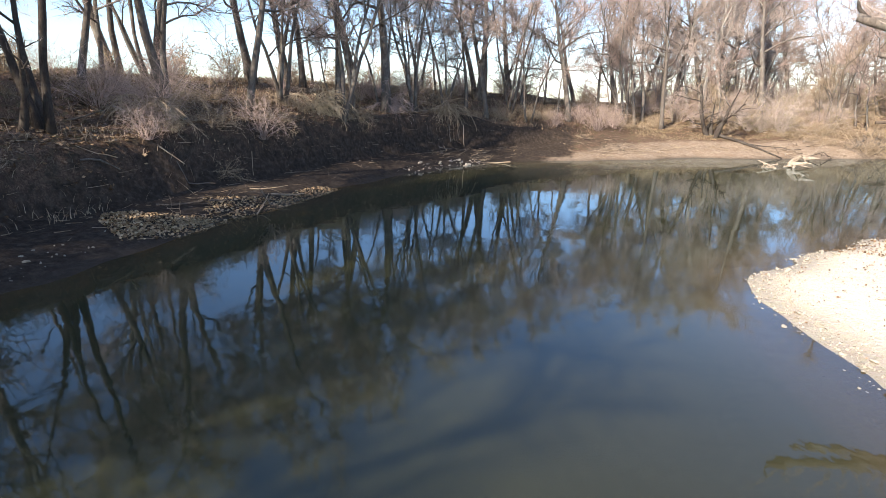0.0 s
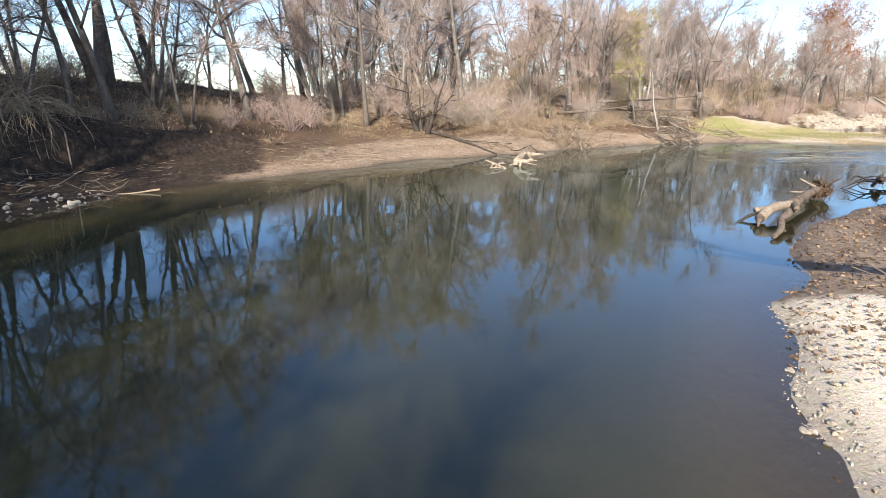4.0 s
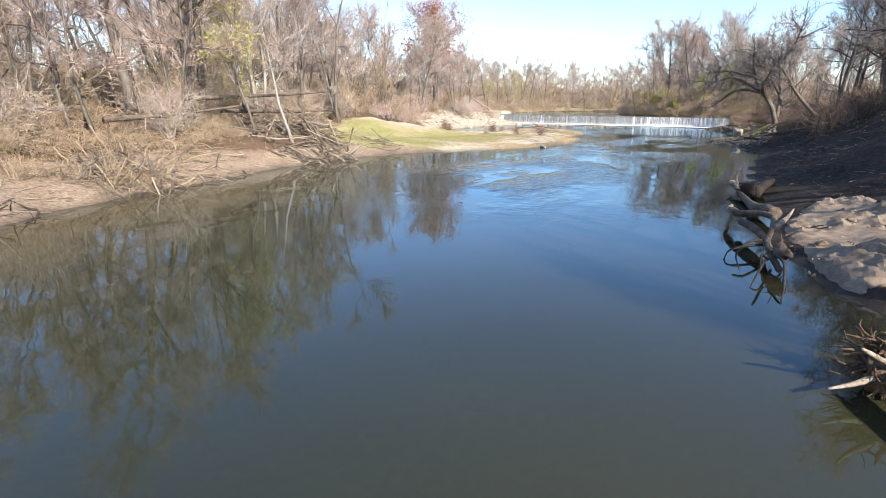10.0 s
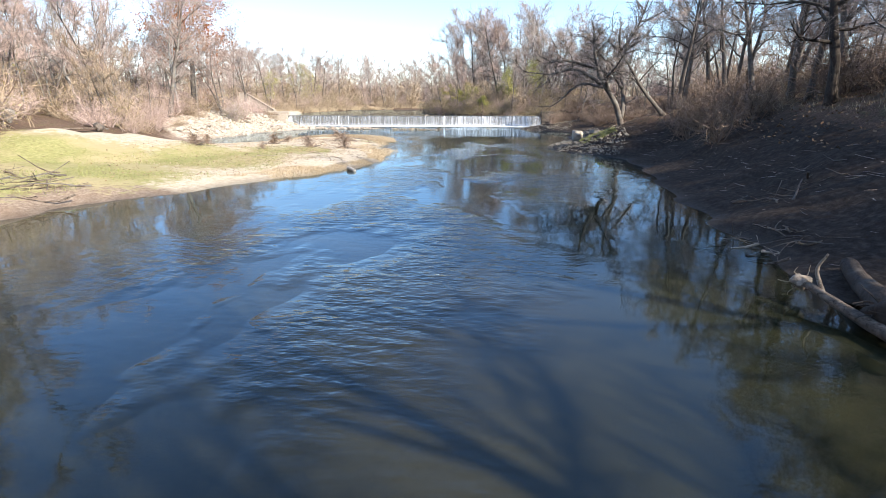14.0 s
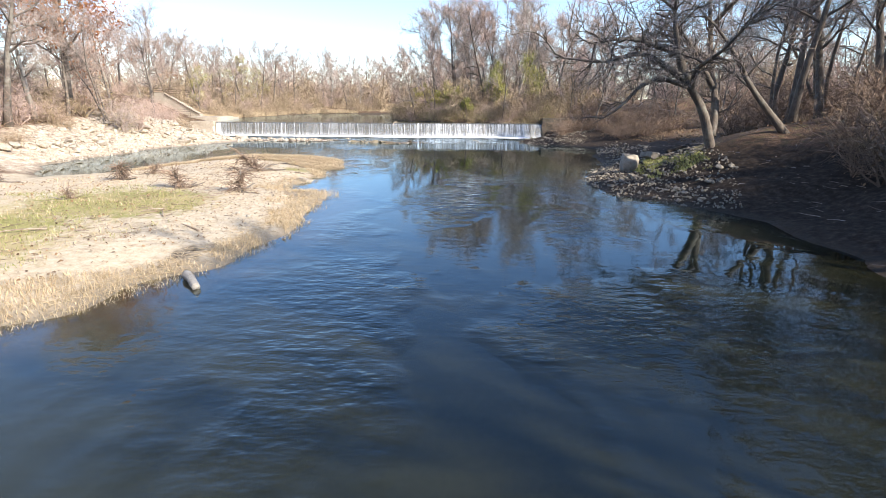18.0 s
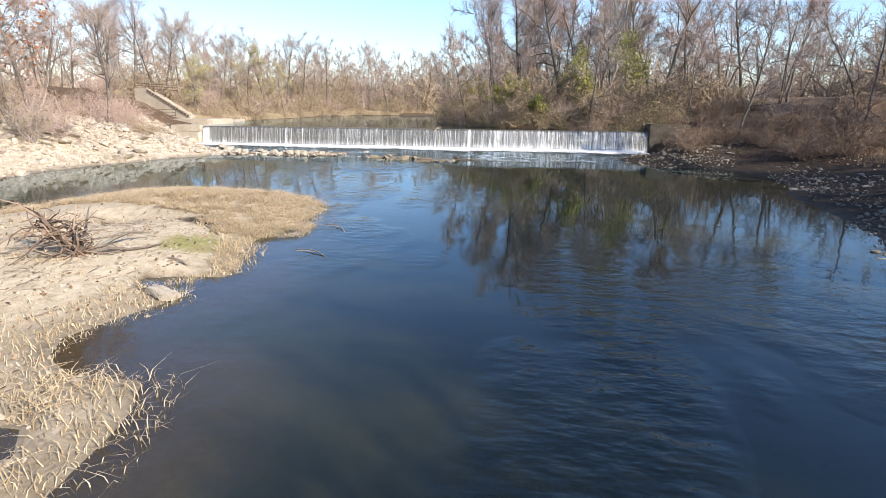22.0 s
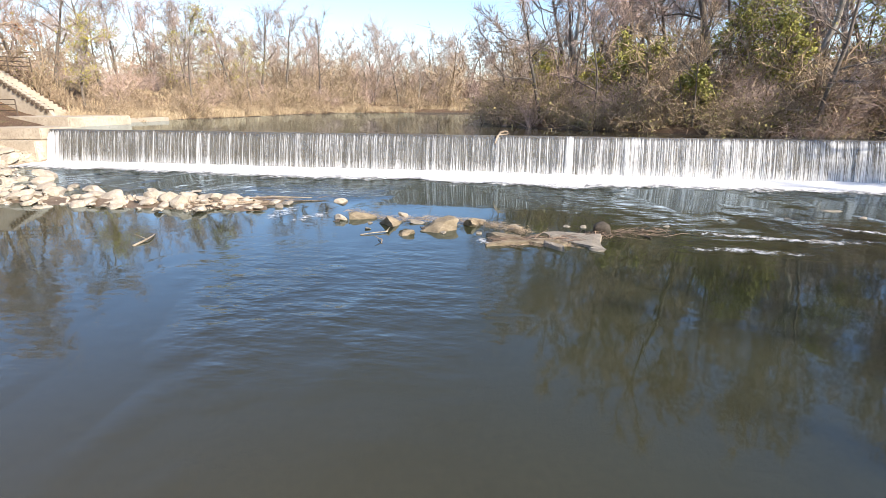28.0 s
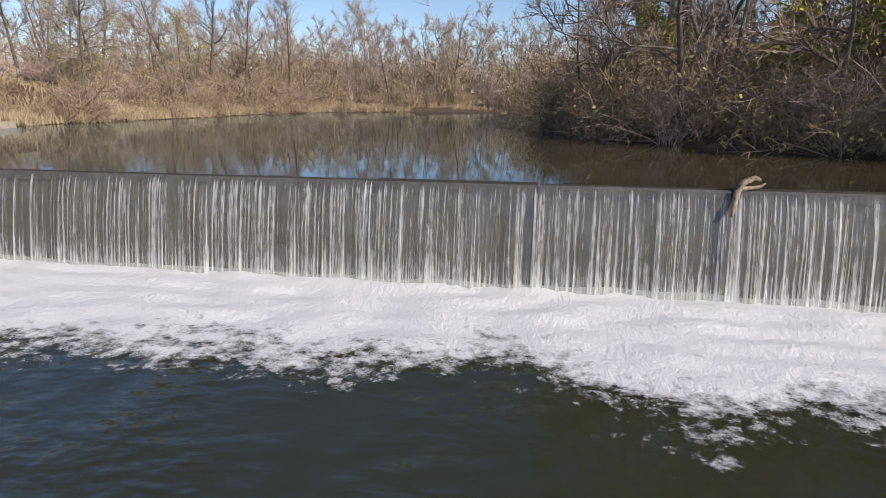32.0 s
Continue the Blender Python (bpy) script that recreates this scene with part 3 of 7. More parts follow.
def slab_mesh(seed, mat, thick=0.16):
    """A broken flat slab with an uneven outline and chipped edges, about a metre across."""
    g, bm = np.random.default_rng(seed), bmesh.new()
    a = np.sort(g.random(9) * 6.28)
    vs = [bm.verts.new((0.5 * math.cos(t) * (0.8 + 0.35 * g.random()), 0.5 * math.sin(t) * (0.8 + 0.35 * g.random()), 0)) for t in a]
    ex = bmesh.ops.extrude_face_region(bm, geom=[bm.faces.new(vs)])
    up = [v for v in ex["geom"] if isinstance(v, bmesh.types.BMVert)]
    for v in up:
        v.co = v.co * 0.94 + Vector((0, 0, thick + 0.05 * (g.random() - 0.5)))
    bmesh.ops.recalc_face_normals(bm, faces=bm.faces[:])
    bmesh.ops.triangulate(bm, faces=bm.faces[:])
    bmesh.ops.subdivide_edges(bm, edges=bm.edges[:], cuts=3, use_grid_fill=True)
    off = Vector(g.random(3) * 40)
    for v in bm.verts:
        w = noise.noise_vector(v.co * 3.5 + off) * 0.05 + noise.noise_vector(v.co * 11 + off) * 0.02
        v.co += Vector((w.x, w.y, w.z * 1.1))
    me = bpy.data.meshes.new("slab")
    bm.to_mesh(me)
    bm.free()
    me.materials.append(mat)
    return me


def join_copies(name, meshes, places, mat_index_from=None):
    """Many copies of a few meshes as one mesh: places are (which, matrix)."""
    vs, fs, n = [], [], 0
    data = []
    for me in meshes:
        co = np.empty(len(me.vertices) * 3)
        me.vertices.foreach_get("co", co)
        data.append((co.reshape(-1, 3), [tuple(p.vertices) for p in me.polygons]))
    for k, m in places:
        co, faces = data[k]
        a = np.array(m)
        vs.append(co @ a[:3, :3].T + a[:3, 3])
        fs += [tuple(i + n for i in f) for f in faces]
        n += len(co)
    return mesh_of(name, np.concatenate(vs), fs, meshes[0].materials[0])


def put(x, y, sink=0.0, turn=0.0, size=1.0, tilt=0.0, way=0.0):
    """A pose on the ground."""
    z = float(ground_z(x, y)) - sink
    return Matrix.Translation((x, y, z)) @ Matrix.Rotation(way, 4, "Z") @ Matrix.Rotation(tilt, 4, "Y") @ Matrix.Rotation(turn - way, 4, "Z") @ Matrix.Scale(size, 4)


CLEAR = [(42.7, 44.3, 5), (45.5, 41, 4), (73.6, 46, 5), (57.6, 43.6, 3), (111, 13.6, 5), (34.6, 47.8, 2.6), (5, 4.2, 3), (156.6, 69.5, 4.4), (157.8, 73, 3), (161.5, 66.4, 1.2), (135.2, 70.2, 4), (96, 46, 9), (84, 47.5, 7), (90, 50, 5)]


def scatter(rng, n, x0, x1, y0, y1, dmin, dmax, gap, upper=False, taken=None):
    """Random places between two distances from the water, apart from each other."""
    got, taken = [], taken if taken is not None else []
    for _ in range(60):
        x, y = x0 + (x1 - x0) * rng.random(n * 4), y0 + (y1 - y0) * rng.random(n * 4)
        d, u = from_edge(LOWER, x, y), from_edge(UPPER, x, y)
        ok = (np.minimum(d, u) > dmin) & ((u if upper else d) < dmax)
        for px, py in zip(x[ok], y[ok]):
            if all((px - a) ** 2 + (py - b) ** 2 > gap * gap for a, b in taken) and all((px - a) ** 2 + (py - b) ** 2 > r * r for a, b, r in CLEAR):
                got.append((float(px), float(py)))
                taken.append((float(px), float(py)))
                if len(got) == n:
                    return got
    return got


# ---- ground ----
def spread(fine, lo, hi, far_lo, far_hi):
    a = list(np.arange(lo, hi + 0.01, fine))
    s, v = fine, lo
    while v > far_lo:
        s *= 1.28
        v -= s
        a.insert(0, v)
    s, v = fine, hi
    while v < far_hi:
        s *= 1.28
        v += s
        a.append(v)
    return np.array(a)


gx, gy = spread(0.62, -8, 215, -2500, 2500), spread(0.62, -14, 88, -2500, 2500)
GX, GY = np.meshgrid(gx, gy, indexing="ij")
GZ = ground_z(GX, GY)
nx, ny = GX.shape
idx = np.arange(nx * ny).reshape(nx, ny)
quads = np.stack([idx[:-1, :-1], idx[1:, :-1], idx[1:, 1:], idx[:-1, 1:]], -1).reshape(-1, 4)
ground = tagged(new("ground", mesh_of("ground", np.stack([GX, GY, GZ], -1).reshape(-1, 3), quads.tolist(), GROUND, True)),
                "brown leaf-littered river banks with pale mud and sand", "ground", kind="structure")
LO, UP = from_edge(LOWER, GX, GY), from_edge(UPPER, GX, GY)
EDGE = np.minimum(LO, UP)


def near(x, y, r):
    return np.exp(-((GX - x) ** 2 + (GY - y) ** 2) / (r * r))


left_side = GY > 25
# where the right bank's shade is darkened into the ground colour
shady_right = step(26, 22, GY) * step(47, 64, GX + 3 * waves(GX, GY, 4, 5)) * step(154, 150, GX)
sandy = np.clip(1.25 - EDGE / (2.4 + 2.6 * step(26, 34, GX) * step(70, 56, GX) * (GY > 25) + 1.6 * step(84, 92, GX) + 1.0 * waves(GX, GY, 5, 2)), 0, 1) * (0.3 + 0.7 * step(20, 32, GX)) * np.where(GX > 152, 0.4, 1.0)
bar = step(4, 0, from_edge([(86, 40), (97, 35), (106, 35), (121, 38), (124, 43), (121, 48), (110, 53), (98, 55), (88, 52)], GX, GY))
sandy = np.maximum(sandy, bar)
riprap_zone = step(3, 0, from_edge([(112, 56), (119, 58.5), (130, 58), (141, 54), (147, 60), (152, 63.5), (152, 70), (143, 69), (130, 66), (118, 64)], GX, GY))
# mud and puddles, plus shade painted on both banks, the beach and dam end
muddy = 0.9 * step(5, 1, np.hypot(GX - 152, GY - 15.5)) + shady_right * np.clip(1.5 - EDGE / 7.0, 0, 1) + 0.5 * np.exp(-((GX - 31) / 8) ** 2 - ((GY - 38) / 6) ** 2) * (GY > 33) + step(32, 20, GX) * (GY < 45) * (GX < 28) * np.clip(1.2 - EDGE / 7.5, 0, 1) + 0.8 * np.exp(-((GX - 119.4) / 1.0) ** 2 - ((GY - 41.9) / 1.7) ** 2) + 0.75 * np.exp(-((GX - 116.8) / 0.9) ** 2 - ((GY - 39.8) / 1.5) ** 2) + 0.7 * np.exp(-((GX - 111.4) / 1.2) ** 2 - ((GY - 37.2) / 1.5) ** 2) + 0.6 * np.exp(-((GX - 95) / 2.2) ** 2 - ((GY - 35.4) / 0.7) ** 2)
point_bar = step(2.5, -1.5, from_edge([(30, -12), (30, 1), (34.2, 5.4), (37.6, 6.2), (40.5, 2.5), (43, -8), (38, -17), (32, -20)], GX, GY) + 1.3 * waves(GX, GY, 2.5, 3))
gravelly = np.maximum(point_bar, 0.5 * riprap_zone)
greenish = 0.9 * np.maximum(np.maximum(near(86, 46, 5.5), near(94, 44, 6)), np.maximum(np.maximum(near(101, 41.5, 4.5), near(89, 50, 7)), 0.9 * near(80, 47.5, 4))) + 0.8 * near(114.4, 38.6, 1.5) + 0.5 * near(113, 14.5, 3)
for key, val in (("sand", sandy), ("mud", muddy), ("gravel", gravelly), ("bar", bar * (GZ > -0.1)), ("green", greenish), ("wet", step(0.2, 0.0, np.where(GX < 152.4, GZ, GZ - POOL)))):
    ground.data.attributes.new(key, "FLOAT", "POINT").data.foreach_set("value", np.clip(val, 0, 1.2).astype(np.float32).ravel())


# ---- water ----
def water_sheet(name, xs, ys, z, mat, label, flow):
    X, Y = np.meshgrid(xs, ys, indexing="ij")
    i = np.arange(X.size).reshape(X.shape)
    f = np.stack([i[:-1, :-1], i[1:, :-1], i[1:, 1:], i[:-1, 1:]], -1).reshape(-1, 4)
    ob = tagged(new(name, mesh_of(name, np.stack([X, Y, np.full(X.shape, z)], -1).reshape(-1, 3), f.tolist(), mat, True)), label, "water", kind="structure")
    ob.data.attributes.new("flow", "FLOAT", "POINT").data.foreach_set("value", flow(X, Y).astype(np.float32).ravel())
    d = from_edge(LOWER, X, Y) if z < 1 else from_edge(UPPER, X, Y)
    if z < 1:
        silt = step(-17, 0.5, d) ** 2 * (0.9 * step(86, 70, X) * (0.45 + 0.55 * step(45, 62, X)) + 0.6 * step(118, 130, X) * step(147, 135, X)) * step(21, 29, Y) + 0.9 * step(-2.6, 0.3, d) * step(147, 138, X) * np.maximum(step(26, 30, Y), step(48, 36, X))
        silt = silt + 0.12 * step(80, 45, X) * step(-12, 0.5, d)
    else:
        silt = step(-12, 0.5, d) ** 1.5 * 0.5 * step(154, 160, X)
    channel = step(48, 62, X) * step(116, 104, X) * step(33, 26, Y) * (z < 1)
    for key, val in (("silt", np.clip(silt, 0, 1)), ("channel", channel), ("shoal", step(-2.2, 0.2, d))):
        ob.data.attributes.new(key, "FLOAT", "POINT").data.foreach_set("value", val.astype(np.float32).ravel())
    return ob


def low_flow(x, y):
    """How much the current ruffles the water: below the dam, in the riffle and in the narrow reach beside the bar."""
    narrow = 0.6 * np.exp(-((y - 27 - 2 * np.sin(x / 9)) / 5.5) ** 2) * step(58, 70, x) * step(122, 104, x)
    tail = 0.5 * step(142.5, 145.5, x) + 0.4 * np.exp(-((x - 134) / 4) ** 2 - ((y - 40) / 3.5) ** 2) + 0.45 * np.exp(-((x - 122) / 4) ** 2 - ((y - 36) / 4) ** 2) + 0.5 * step(139, 143, x) * step(37, 33, y)
    return np.clip(0.012 + narrow + tail, 0, 1.3)


water = water_sheet("river_water", np.arange(-60, 152.31, 0.9).tolist() + [152.35], np.arange(-135, -24, 6.0).tolist() + np.arange(-22, 70, 0.9).tolist(), 0.0, WATER_LOW, "still blue-green silty river water mirroring trees and sky", low_flow)
pool = water_sheet("upper_pool", np.arange(152.42, 214, 1.9), np.arange(12, 72, 2.0), POOL, WATER_HIGH, "calm brown pool of water held behind the dam", lambda x, y: 0.25 + 0 * x)


# ---- the dam ----
def falls_material():
    n = Nodes("falling_water")
    p = n.where((1, 1, 1))
    fine = n.noise(n.where((0.4, 19.0, 0.25)), 1.0, 5, 0.75)
    wide = n.noise(n.where((0.2, 3.0, 0.12)), 1.0, 3, 0.5)
    drops = n.noise(n.where((1, 22, 5)), 1.0, 3, 0.6)
    v = n.maths("ADD", n.maths("ADD", n.maths("MULTIPLY", fine, 1.15), n.maths("MULTIPLY", wide, 0.06)), n.maths("MULTIPLY", drops, 0.28))
    white = n.ramp(n.maths("ADD", v, n.attr("thick")), [(0.74, (0.1, 0.1, 0.1)), (1.05, (0.87, 0.87, 0.87))])
    foam = n.bsdf
    foam.inputs["Base Color"].default_value = (0.8, 0.82, 0.82, 1)
    foam.inputs["Roughness"].default_value = 0.25
    foam.inputs["Specular IOR Level"].default_value = 0.6
    n.bump(fine, 0.8, 0.06)
    clear = n.add("ShaderNodeBsdfTransparent")
    clear.inputs["Color"].default_value = (0.82, 0.84, 0.78, 1)
    glass = n.add("ShaderNodeBsdfGlossy")
    glass.inputs["Roughness"].default_value = 0.15
    film = n.add("ShaderNodeMixShader")
    film.inputs[0].default_value = 0.05
    n.link(clear.outputs[0], film.inputs[1])
    n.link(glass.outputs[0], film.inputs[2])
    m = n.add("ShaderNodeMixShader")
    n.link(white, m.inputs[0])
    n.link(film.outputs[0], m.inputs[1])
    n.link(foam.outputs[0], m.inputs[2])
    n.link(m.outputs[0], n.out.inputs["Surface"])
    return n.mat


def foam_material():
    n = Nodes("white_foam")
    p = n.where()
    lace = n.noise(n.where((1.3, 1.0, 1)), 3.4, 8, 0.75)
    v = n.maths("ADD", lace, n.attr("thick"))
    keep = n.ramp(v, [(0.5, (0, 0, 0)), (0.7, (1, 1, 1))])
    n.bump(n.noise(p, 6, 6, 0.75), 0.8, 0.08)
    n.done((0.8, 0.81, 0.81), 0.6, 0.3)
    n.link(keep, n.bsdf.inputs["Alpha"])
    return n.mat


FALLS, FOAM = falls_material(), foam_material()
DAM_Y0, DAM_Y1 = 18.9, 63.1
POSTS = [57.1, 53.8, 48.4, 44.3, 41.5, 38.5, 35.3, 32.5, 28.3, 23.5]

dam = thing("dam", Matrix(), "low concrete dam with water falling over its full length", "dam", kind="structure")
bm = bmesh.new()
box(bm, 152.42, 153.3, DAM_Y0 - 0.5, DAM_Y1 + 0.4, -0.8, 1.6, 0.03)
part("dam_wall", bm, CONCRETE_WET_SHADED, dam, "dark wet concrete weir wall")
for k, (a, b) in enumerate(zip([DAM_Y0] + POSTS[::-1], POSTS[::-1] + [DAM_Y1])):
    bm = bmesh.new()
    box(bm, 152.36, 152.62, a + 0.02, b - 0.02, 1.56, 1.74 + 0.012 * math.sin(k * 2.3), 0.015)
    part("crest_board", bm, BARK_DARK, dam)
for y in POSTS:
    bm = bmesh.new()
    w = 0.36 if y in (28.3, 32.5) else 0.1
    box(bm, 152.3, 152.45, y - w / 2, y + w / 2, -0.4, 1.5, 0.02)
    part("joint_post", bm, CONCRETE_WET_SHADED, dam)

ys = np.arange(DAM_Y0, DAM_Y1, 0.11)
zs = np.linspace(0, 1, 12)
Yf, Sf = np.meshgrid(ys, zs, indexing="ij")
ridge = 0.05 * waves(Yf * 3, Yf * 0 + 7, 0.45, 2) + 0.03 * waves(Yf * 9, Sf, 0.5, 5)
Xf = 152.3 - 0.12 * Sf ** 0.5 - 0.34 * Sf ** 1.1 + ridge * (0.25 + 0.75 * Sf)
Zf = POOL + 0.03 - (POOL + 0.05) * Sf ** 1.4
i = np.arange(Yf.size).reshape(Yf.shape)
f = np.stack([i[:-1, :-1], i[:-1, 1:], i[1:, 1:], i[1:, :-1]], -1).reshape(-1, 4)
falls = part("falling_water", mesh_of("falling_water", np.stack([Xf, Yf, Zf], -1).reshape(-1, 3), f.tolist(), FALLS, True), None, dam, "thin white curtain of falling water")
thick = 0.02 * waves(Yf, Yf * 0, 2.5, 8) + 0.12 * step(0.7, 1.0, Sf) - 0.2 * step(0.16, 0.0, Sf) + 0.05 * step(40, 30, Yf)
for y in POSTS:
    thick = thick + (0.1 * np.exp(-((Yf - y) / 0.25) ** 2) if y in (28.3, 32.5) else 0.1 * np.exp(-((Yf - y) / 0.08) ** 2))
thick = thick + 0.3 * np.exp(-((Yf - 35.2) / 0.1) ** 2) + 0.35 * step(61.8, 63, Yf) * step(0.05, 0.5, Sf)
falls.data.attributes.new("thick", "FLOAT", "POINT").data.foreach_set("value", thick.astype(np.float32).ravel())

xs, ys = np.linspace(146.6, 152.1, 54), np.arange(DAM_Y0 + 0.3, DAM_Y1, 0.2)
Xm, Ym = np.meshgrid(xs, ys, indexing="ij")
reach = 149.2 - 0.5 * np.exp(-((Ym - 48) / 4) ** 2) + 0.35 * np.exp(-((Ym - 42.4) / 1.2) ** 2) - 0.7 * step(41.4, 39.6, Ym) * step(30, 36, Ym) + 0.35 * waves(Ym, Ym * 0, 1.1, 3) + 0.3 * waves(Ym, Xm, 0.5, 4) - 0.4 * step(30, 22, Ym) + 0.3 * step(50, 62, Ym)
dens = 0.62 * step(-1.7, 1.9, Xm - reach) - 0.24
Zm = 0.02 + 0.1 * np.clip(dens + 0.2, 0, 1) * (0.6 + 0.7 * waves(Xm * 2, Ym, 0.45, 9)) + 0.03 * step(151, 152, Xm)
i = np.arange(Xm.size).reshape(Xm.shape)
f = np.stack([i[:-1, :-1], i[1:, :-1], i[1:, 1:], i[:-1, 1:]], -1).reshape(-1, 4)
foam = part("foam", mesh_of("foam", np.stack([Xm, Ym, np.maximum(Zm, 0.012)], -1).reshape(-1, 3), f.tolist(), FOAM, True), None, dam, "band of churning white foam")
foam.data.attributes.new("thick", "FLOAT", "POINT").data.foreach_set("value", dens.astype(np.float32).ravel())

# the concrete works at the dam's end: platform, end block, wing wall, stairs and rail
abutment = thing("dam_abutment", Matrix(), "pale weathered concrete platform with a low culvert slot", "abutment", kind="structure")
bm = bmesh.new()
box(bm, 154.6, 159.5, 64.0, 75.5, 0.9, 2.3, 0.06)
part("platform", bm, CONCRETE, abutment)
bm = bmesh.new()
box(bm, 154.9, 160, 64.0, 69.4, -0.4, 0.9, 0.03)
box(bm, 154.9, 160, 72.6, 75.5, -0.4, 0.9, 0.03)
part("culvert_pier", bm, CONCRETE, abutment)
bm = bmesh.new()
box(bm, 151.4, 154.6, 63.15, 66.4, -0.6, 1.15, 0.05)
box(bm, 151.9, 154.6, 63.2, 66.6, 1.15, 1.8, 0.05)
part("end_block", bm, CONCRETE, abutment)
bm = bmesh.new()
box(bm, 159.4, 166, 66.1, 67.0, 1.2, 2.02, 0.03)
part("wing_wall", bm, CONCRETE, abutment)
# end wall with the corner's shade put into its dark concrete
bm = bmesh.new()
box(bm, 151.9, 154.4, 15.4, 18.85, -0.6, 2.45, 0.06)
part("shaded_end_wall", bm, CONCRETE_WET_SHADED, abutment, "concrete end wall, its recess shade put into the dark colour")
stairs = thing("concrete_stairs", Matrix(), "narrow concrete stairs climbing the bank from the platform", "stairs", kind="structure")
for k in range(16):
    bm = bmesh.new()
    y, z = 67.9 + 0.31 * k, 2.3 + 0.18 * k
    box(bm, 157.4, 158.7, y, y + 0.33, z - 0.45, z + 0.18, 0.012)
    tread = part("stair_step", bm, CONCRETE, stairs)
    bm = bmesh.new()
    box(bm, 156.95, 157.5, y + 0.02, y + 0.19, z + 0.2, z + 0.42, 0.01)
    part("tread_edge", bm, STEEL, tread, "rusty steel tread edge")
bm = bmesh.new()
vs = [bm.verts.new(v) for v in [(157.1, 67.6, 2.2), (157.1, 68.0, 2.75), (157.1, 72.9, 5.6), (157.1, 74.4, 5.6), (157.1, 74.4, 2.2)]]
fc = bm.faces.new(vs)
ex = bmesh.ops.extrude_face_region(bm, geom=[fc])
bmesh.ops.translate(bm, vec=(0.28, 0, 0), verts=[g for g in ex["geom"] if isinstance(g, bmesh.types.BMVert)])
bmesh.ops.recalc_face_normals(bm, faces=bm.faces[:])
part("cheek_wall", bm, CONCRETE, stairs, "sloping concrete cheek wall")


def rail(name, a, b, height, posts, label):
    a, b = np.array(a, float), np.array(b, float)
    ob = thing(name, Matrix(), label, "railing")
    for k in range(posts):
        t = Tubes()
        p = a + (b - a) * k / (posts - 1)
        t.add([p, p + (0, 0, height)], [0.035, 0.035], 6)
        part("post", t.mesh("post", STEEL), None, ob)
    for h in (0.36, 0.7, 1.0):
        t = Tubes()
        t.add([a + (0, 0, h * height), b + (0, 0, h * height)], [0.03, 0.03], 6)
        part("bar", t.mesh("bar", STEEL), None, ob)
    return ob


rail("platform_railing", (155.2, 68.2, 2.3), (155.2, 71.4, 2.3), 1.0, 3, "thin rusty pipe railing on the concrete platform")
rail("top_railing", (158.0, 69.6, 5.05), (158.0, 75.0, 5.35), 0.85, 4, "thin pipe railing at the head of the stairs")


# ---- trees ----
rng = np.random.default_rng(11)
TREES = [tree_meshes(1, 15, 0.24, low=0.35, twigs=1350), tree_meshes(2, 13, 0.17, low=0.28, twigs=1200, twig=TWIG_RED), tree_meshes(3, 17, 0.3, low=0.32, reach=0.36, limbs=16, twigs=1700),
         tree_meshes(4, 12, 0.15, stems=2, low=0.3, twigs=1200, twig=TWIG_RED), tree_meshes(5, 11, 0.12, low=0.25, limbs=11, twigs=950), tree_meshes(6, 14, 0.2, stems=3, low=0.3, twigs=1500),
         tree_meshes(7, 16, 0.22, lean=0.2, low=0.4, twigs=1350, twig=TWIG_RED), tree_meshes(8, 9, 0.09, low=0.2, limbs=10, twigs=820, twig=TWIG_RED),
         tree_meshes(9, 13, 0.16, low=0.3, twigs=1200, bark=BARK_PALE), tree_meshes(10, 7, 0.07, stems=3, low=0.15, limbs=12, twigs=820, twig=TWIG_TAN)]
NAMES = [("bare_tree", "tall bare grey-barked tree with fine grey twigs"), ("bare_tree", "slender bare tree with reddish twigs"), ("bare_tree", "large bare tree with wide spreading limbs"),
         ("bare_tree", "twin-stemmed bare tree with reddish twigs"), ("sapling", "thin bare young tree with grey twigs"), ("bare_tree", "three-stemmed bare tree on the bank"),
         ("bare_tree", "leaning bare tree with reddish twigs"), ("sapling", "slim bare young sapling with reddish twigs"), ("bare_tree", "pale-barked bare tree on the bank"), ("sapling", "many-stemmed tan sapling among brush")]
KITS = {}
TALL = [15, 13, 17, 12, 11, 14, 16, 9, 13, 7]  # heights of the bare trees


def plant(k, x, y, size=1.0, turn=None, tilt=0.0, way=0.0, group="trees on the river bank"):
    """One of the bare trees; the first is built, the rest are copies."""
    m = put(x, y, 0.05, rng.random() * 6.28 if turn is None else turn, size, tilt, way)
    if k not in KITS:
        KITS[k] = tree_thing(TREES[k], NAMES[k][0], NAMES[k][1], "tree", group)
        KITS[k].matrix_world = m
        return KITS[k]
    ob = copy_thing(KITS[k], m)
    ob.matrix_basis = m
    return tagged(ob, group=group)


taken = []
ROW = "trees along the steep bank"
for x, y in scatter(rng, 20, -12, 34, -12, 62, 9.5, 22, 2.2, taken=taken):
    plant(int(rng.choice([0, 1, 2, 4, 5, 6, 3])), x, y, 0.85 + 0.4 * rng.random(), tilt=0.12 * rng.random(), way=rng.random() * 6.28, group=ROW)
for x, y in scatter(rng, 16, -10, 36, -6, 60, 7.0, 18, 1.6, taken=taken):
    plant(int(rng.choice([4, 7, 1])), x, y, 0.75 + 0.35 * rng.random(), tilt=0.2 * rng.random(), way=rng.random() * 6.28, group=ROW)
for x, y in ((98, -4), (98.5, 6), (102.5, 6.5), (95, 2), (108, -2.5)):
    plant(2, x, y, min(1.1, ((29.5 - y) / 1.43 - float(ground_z(x, y))) / 17), group="trees on the shaded bank")
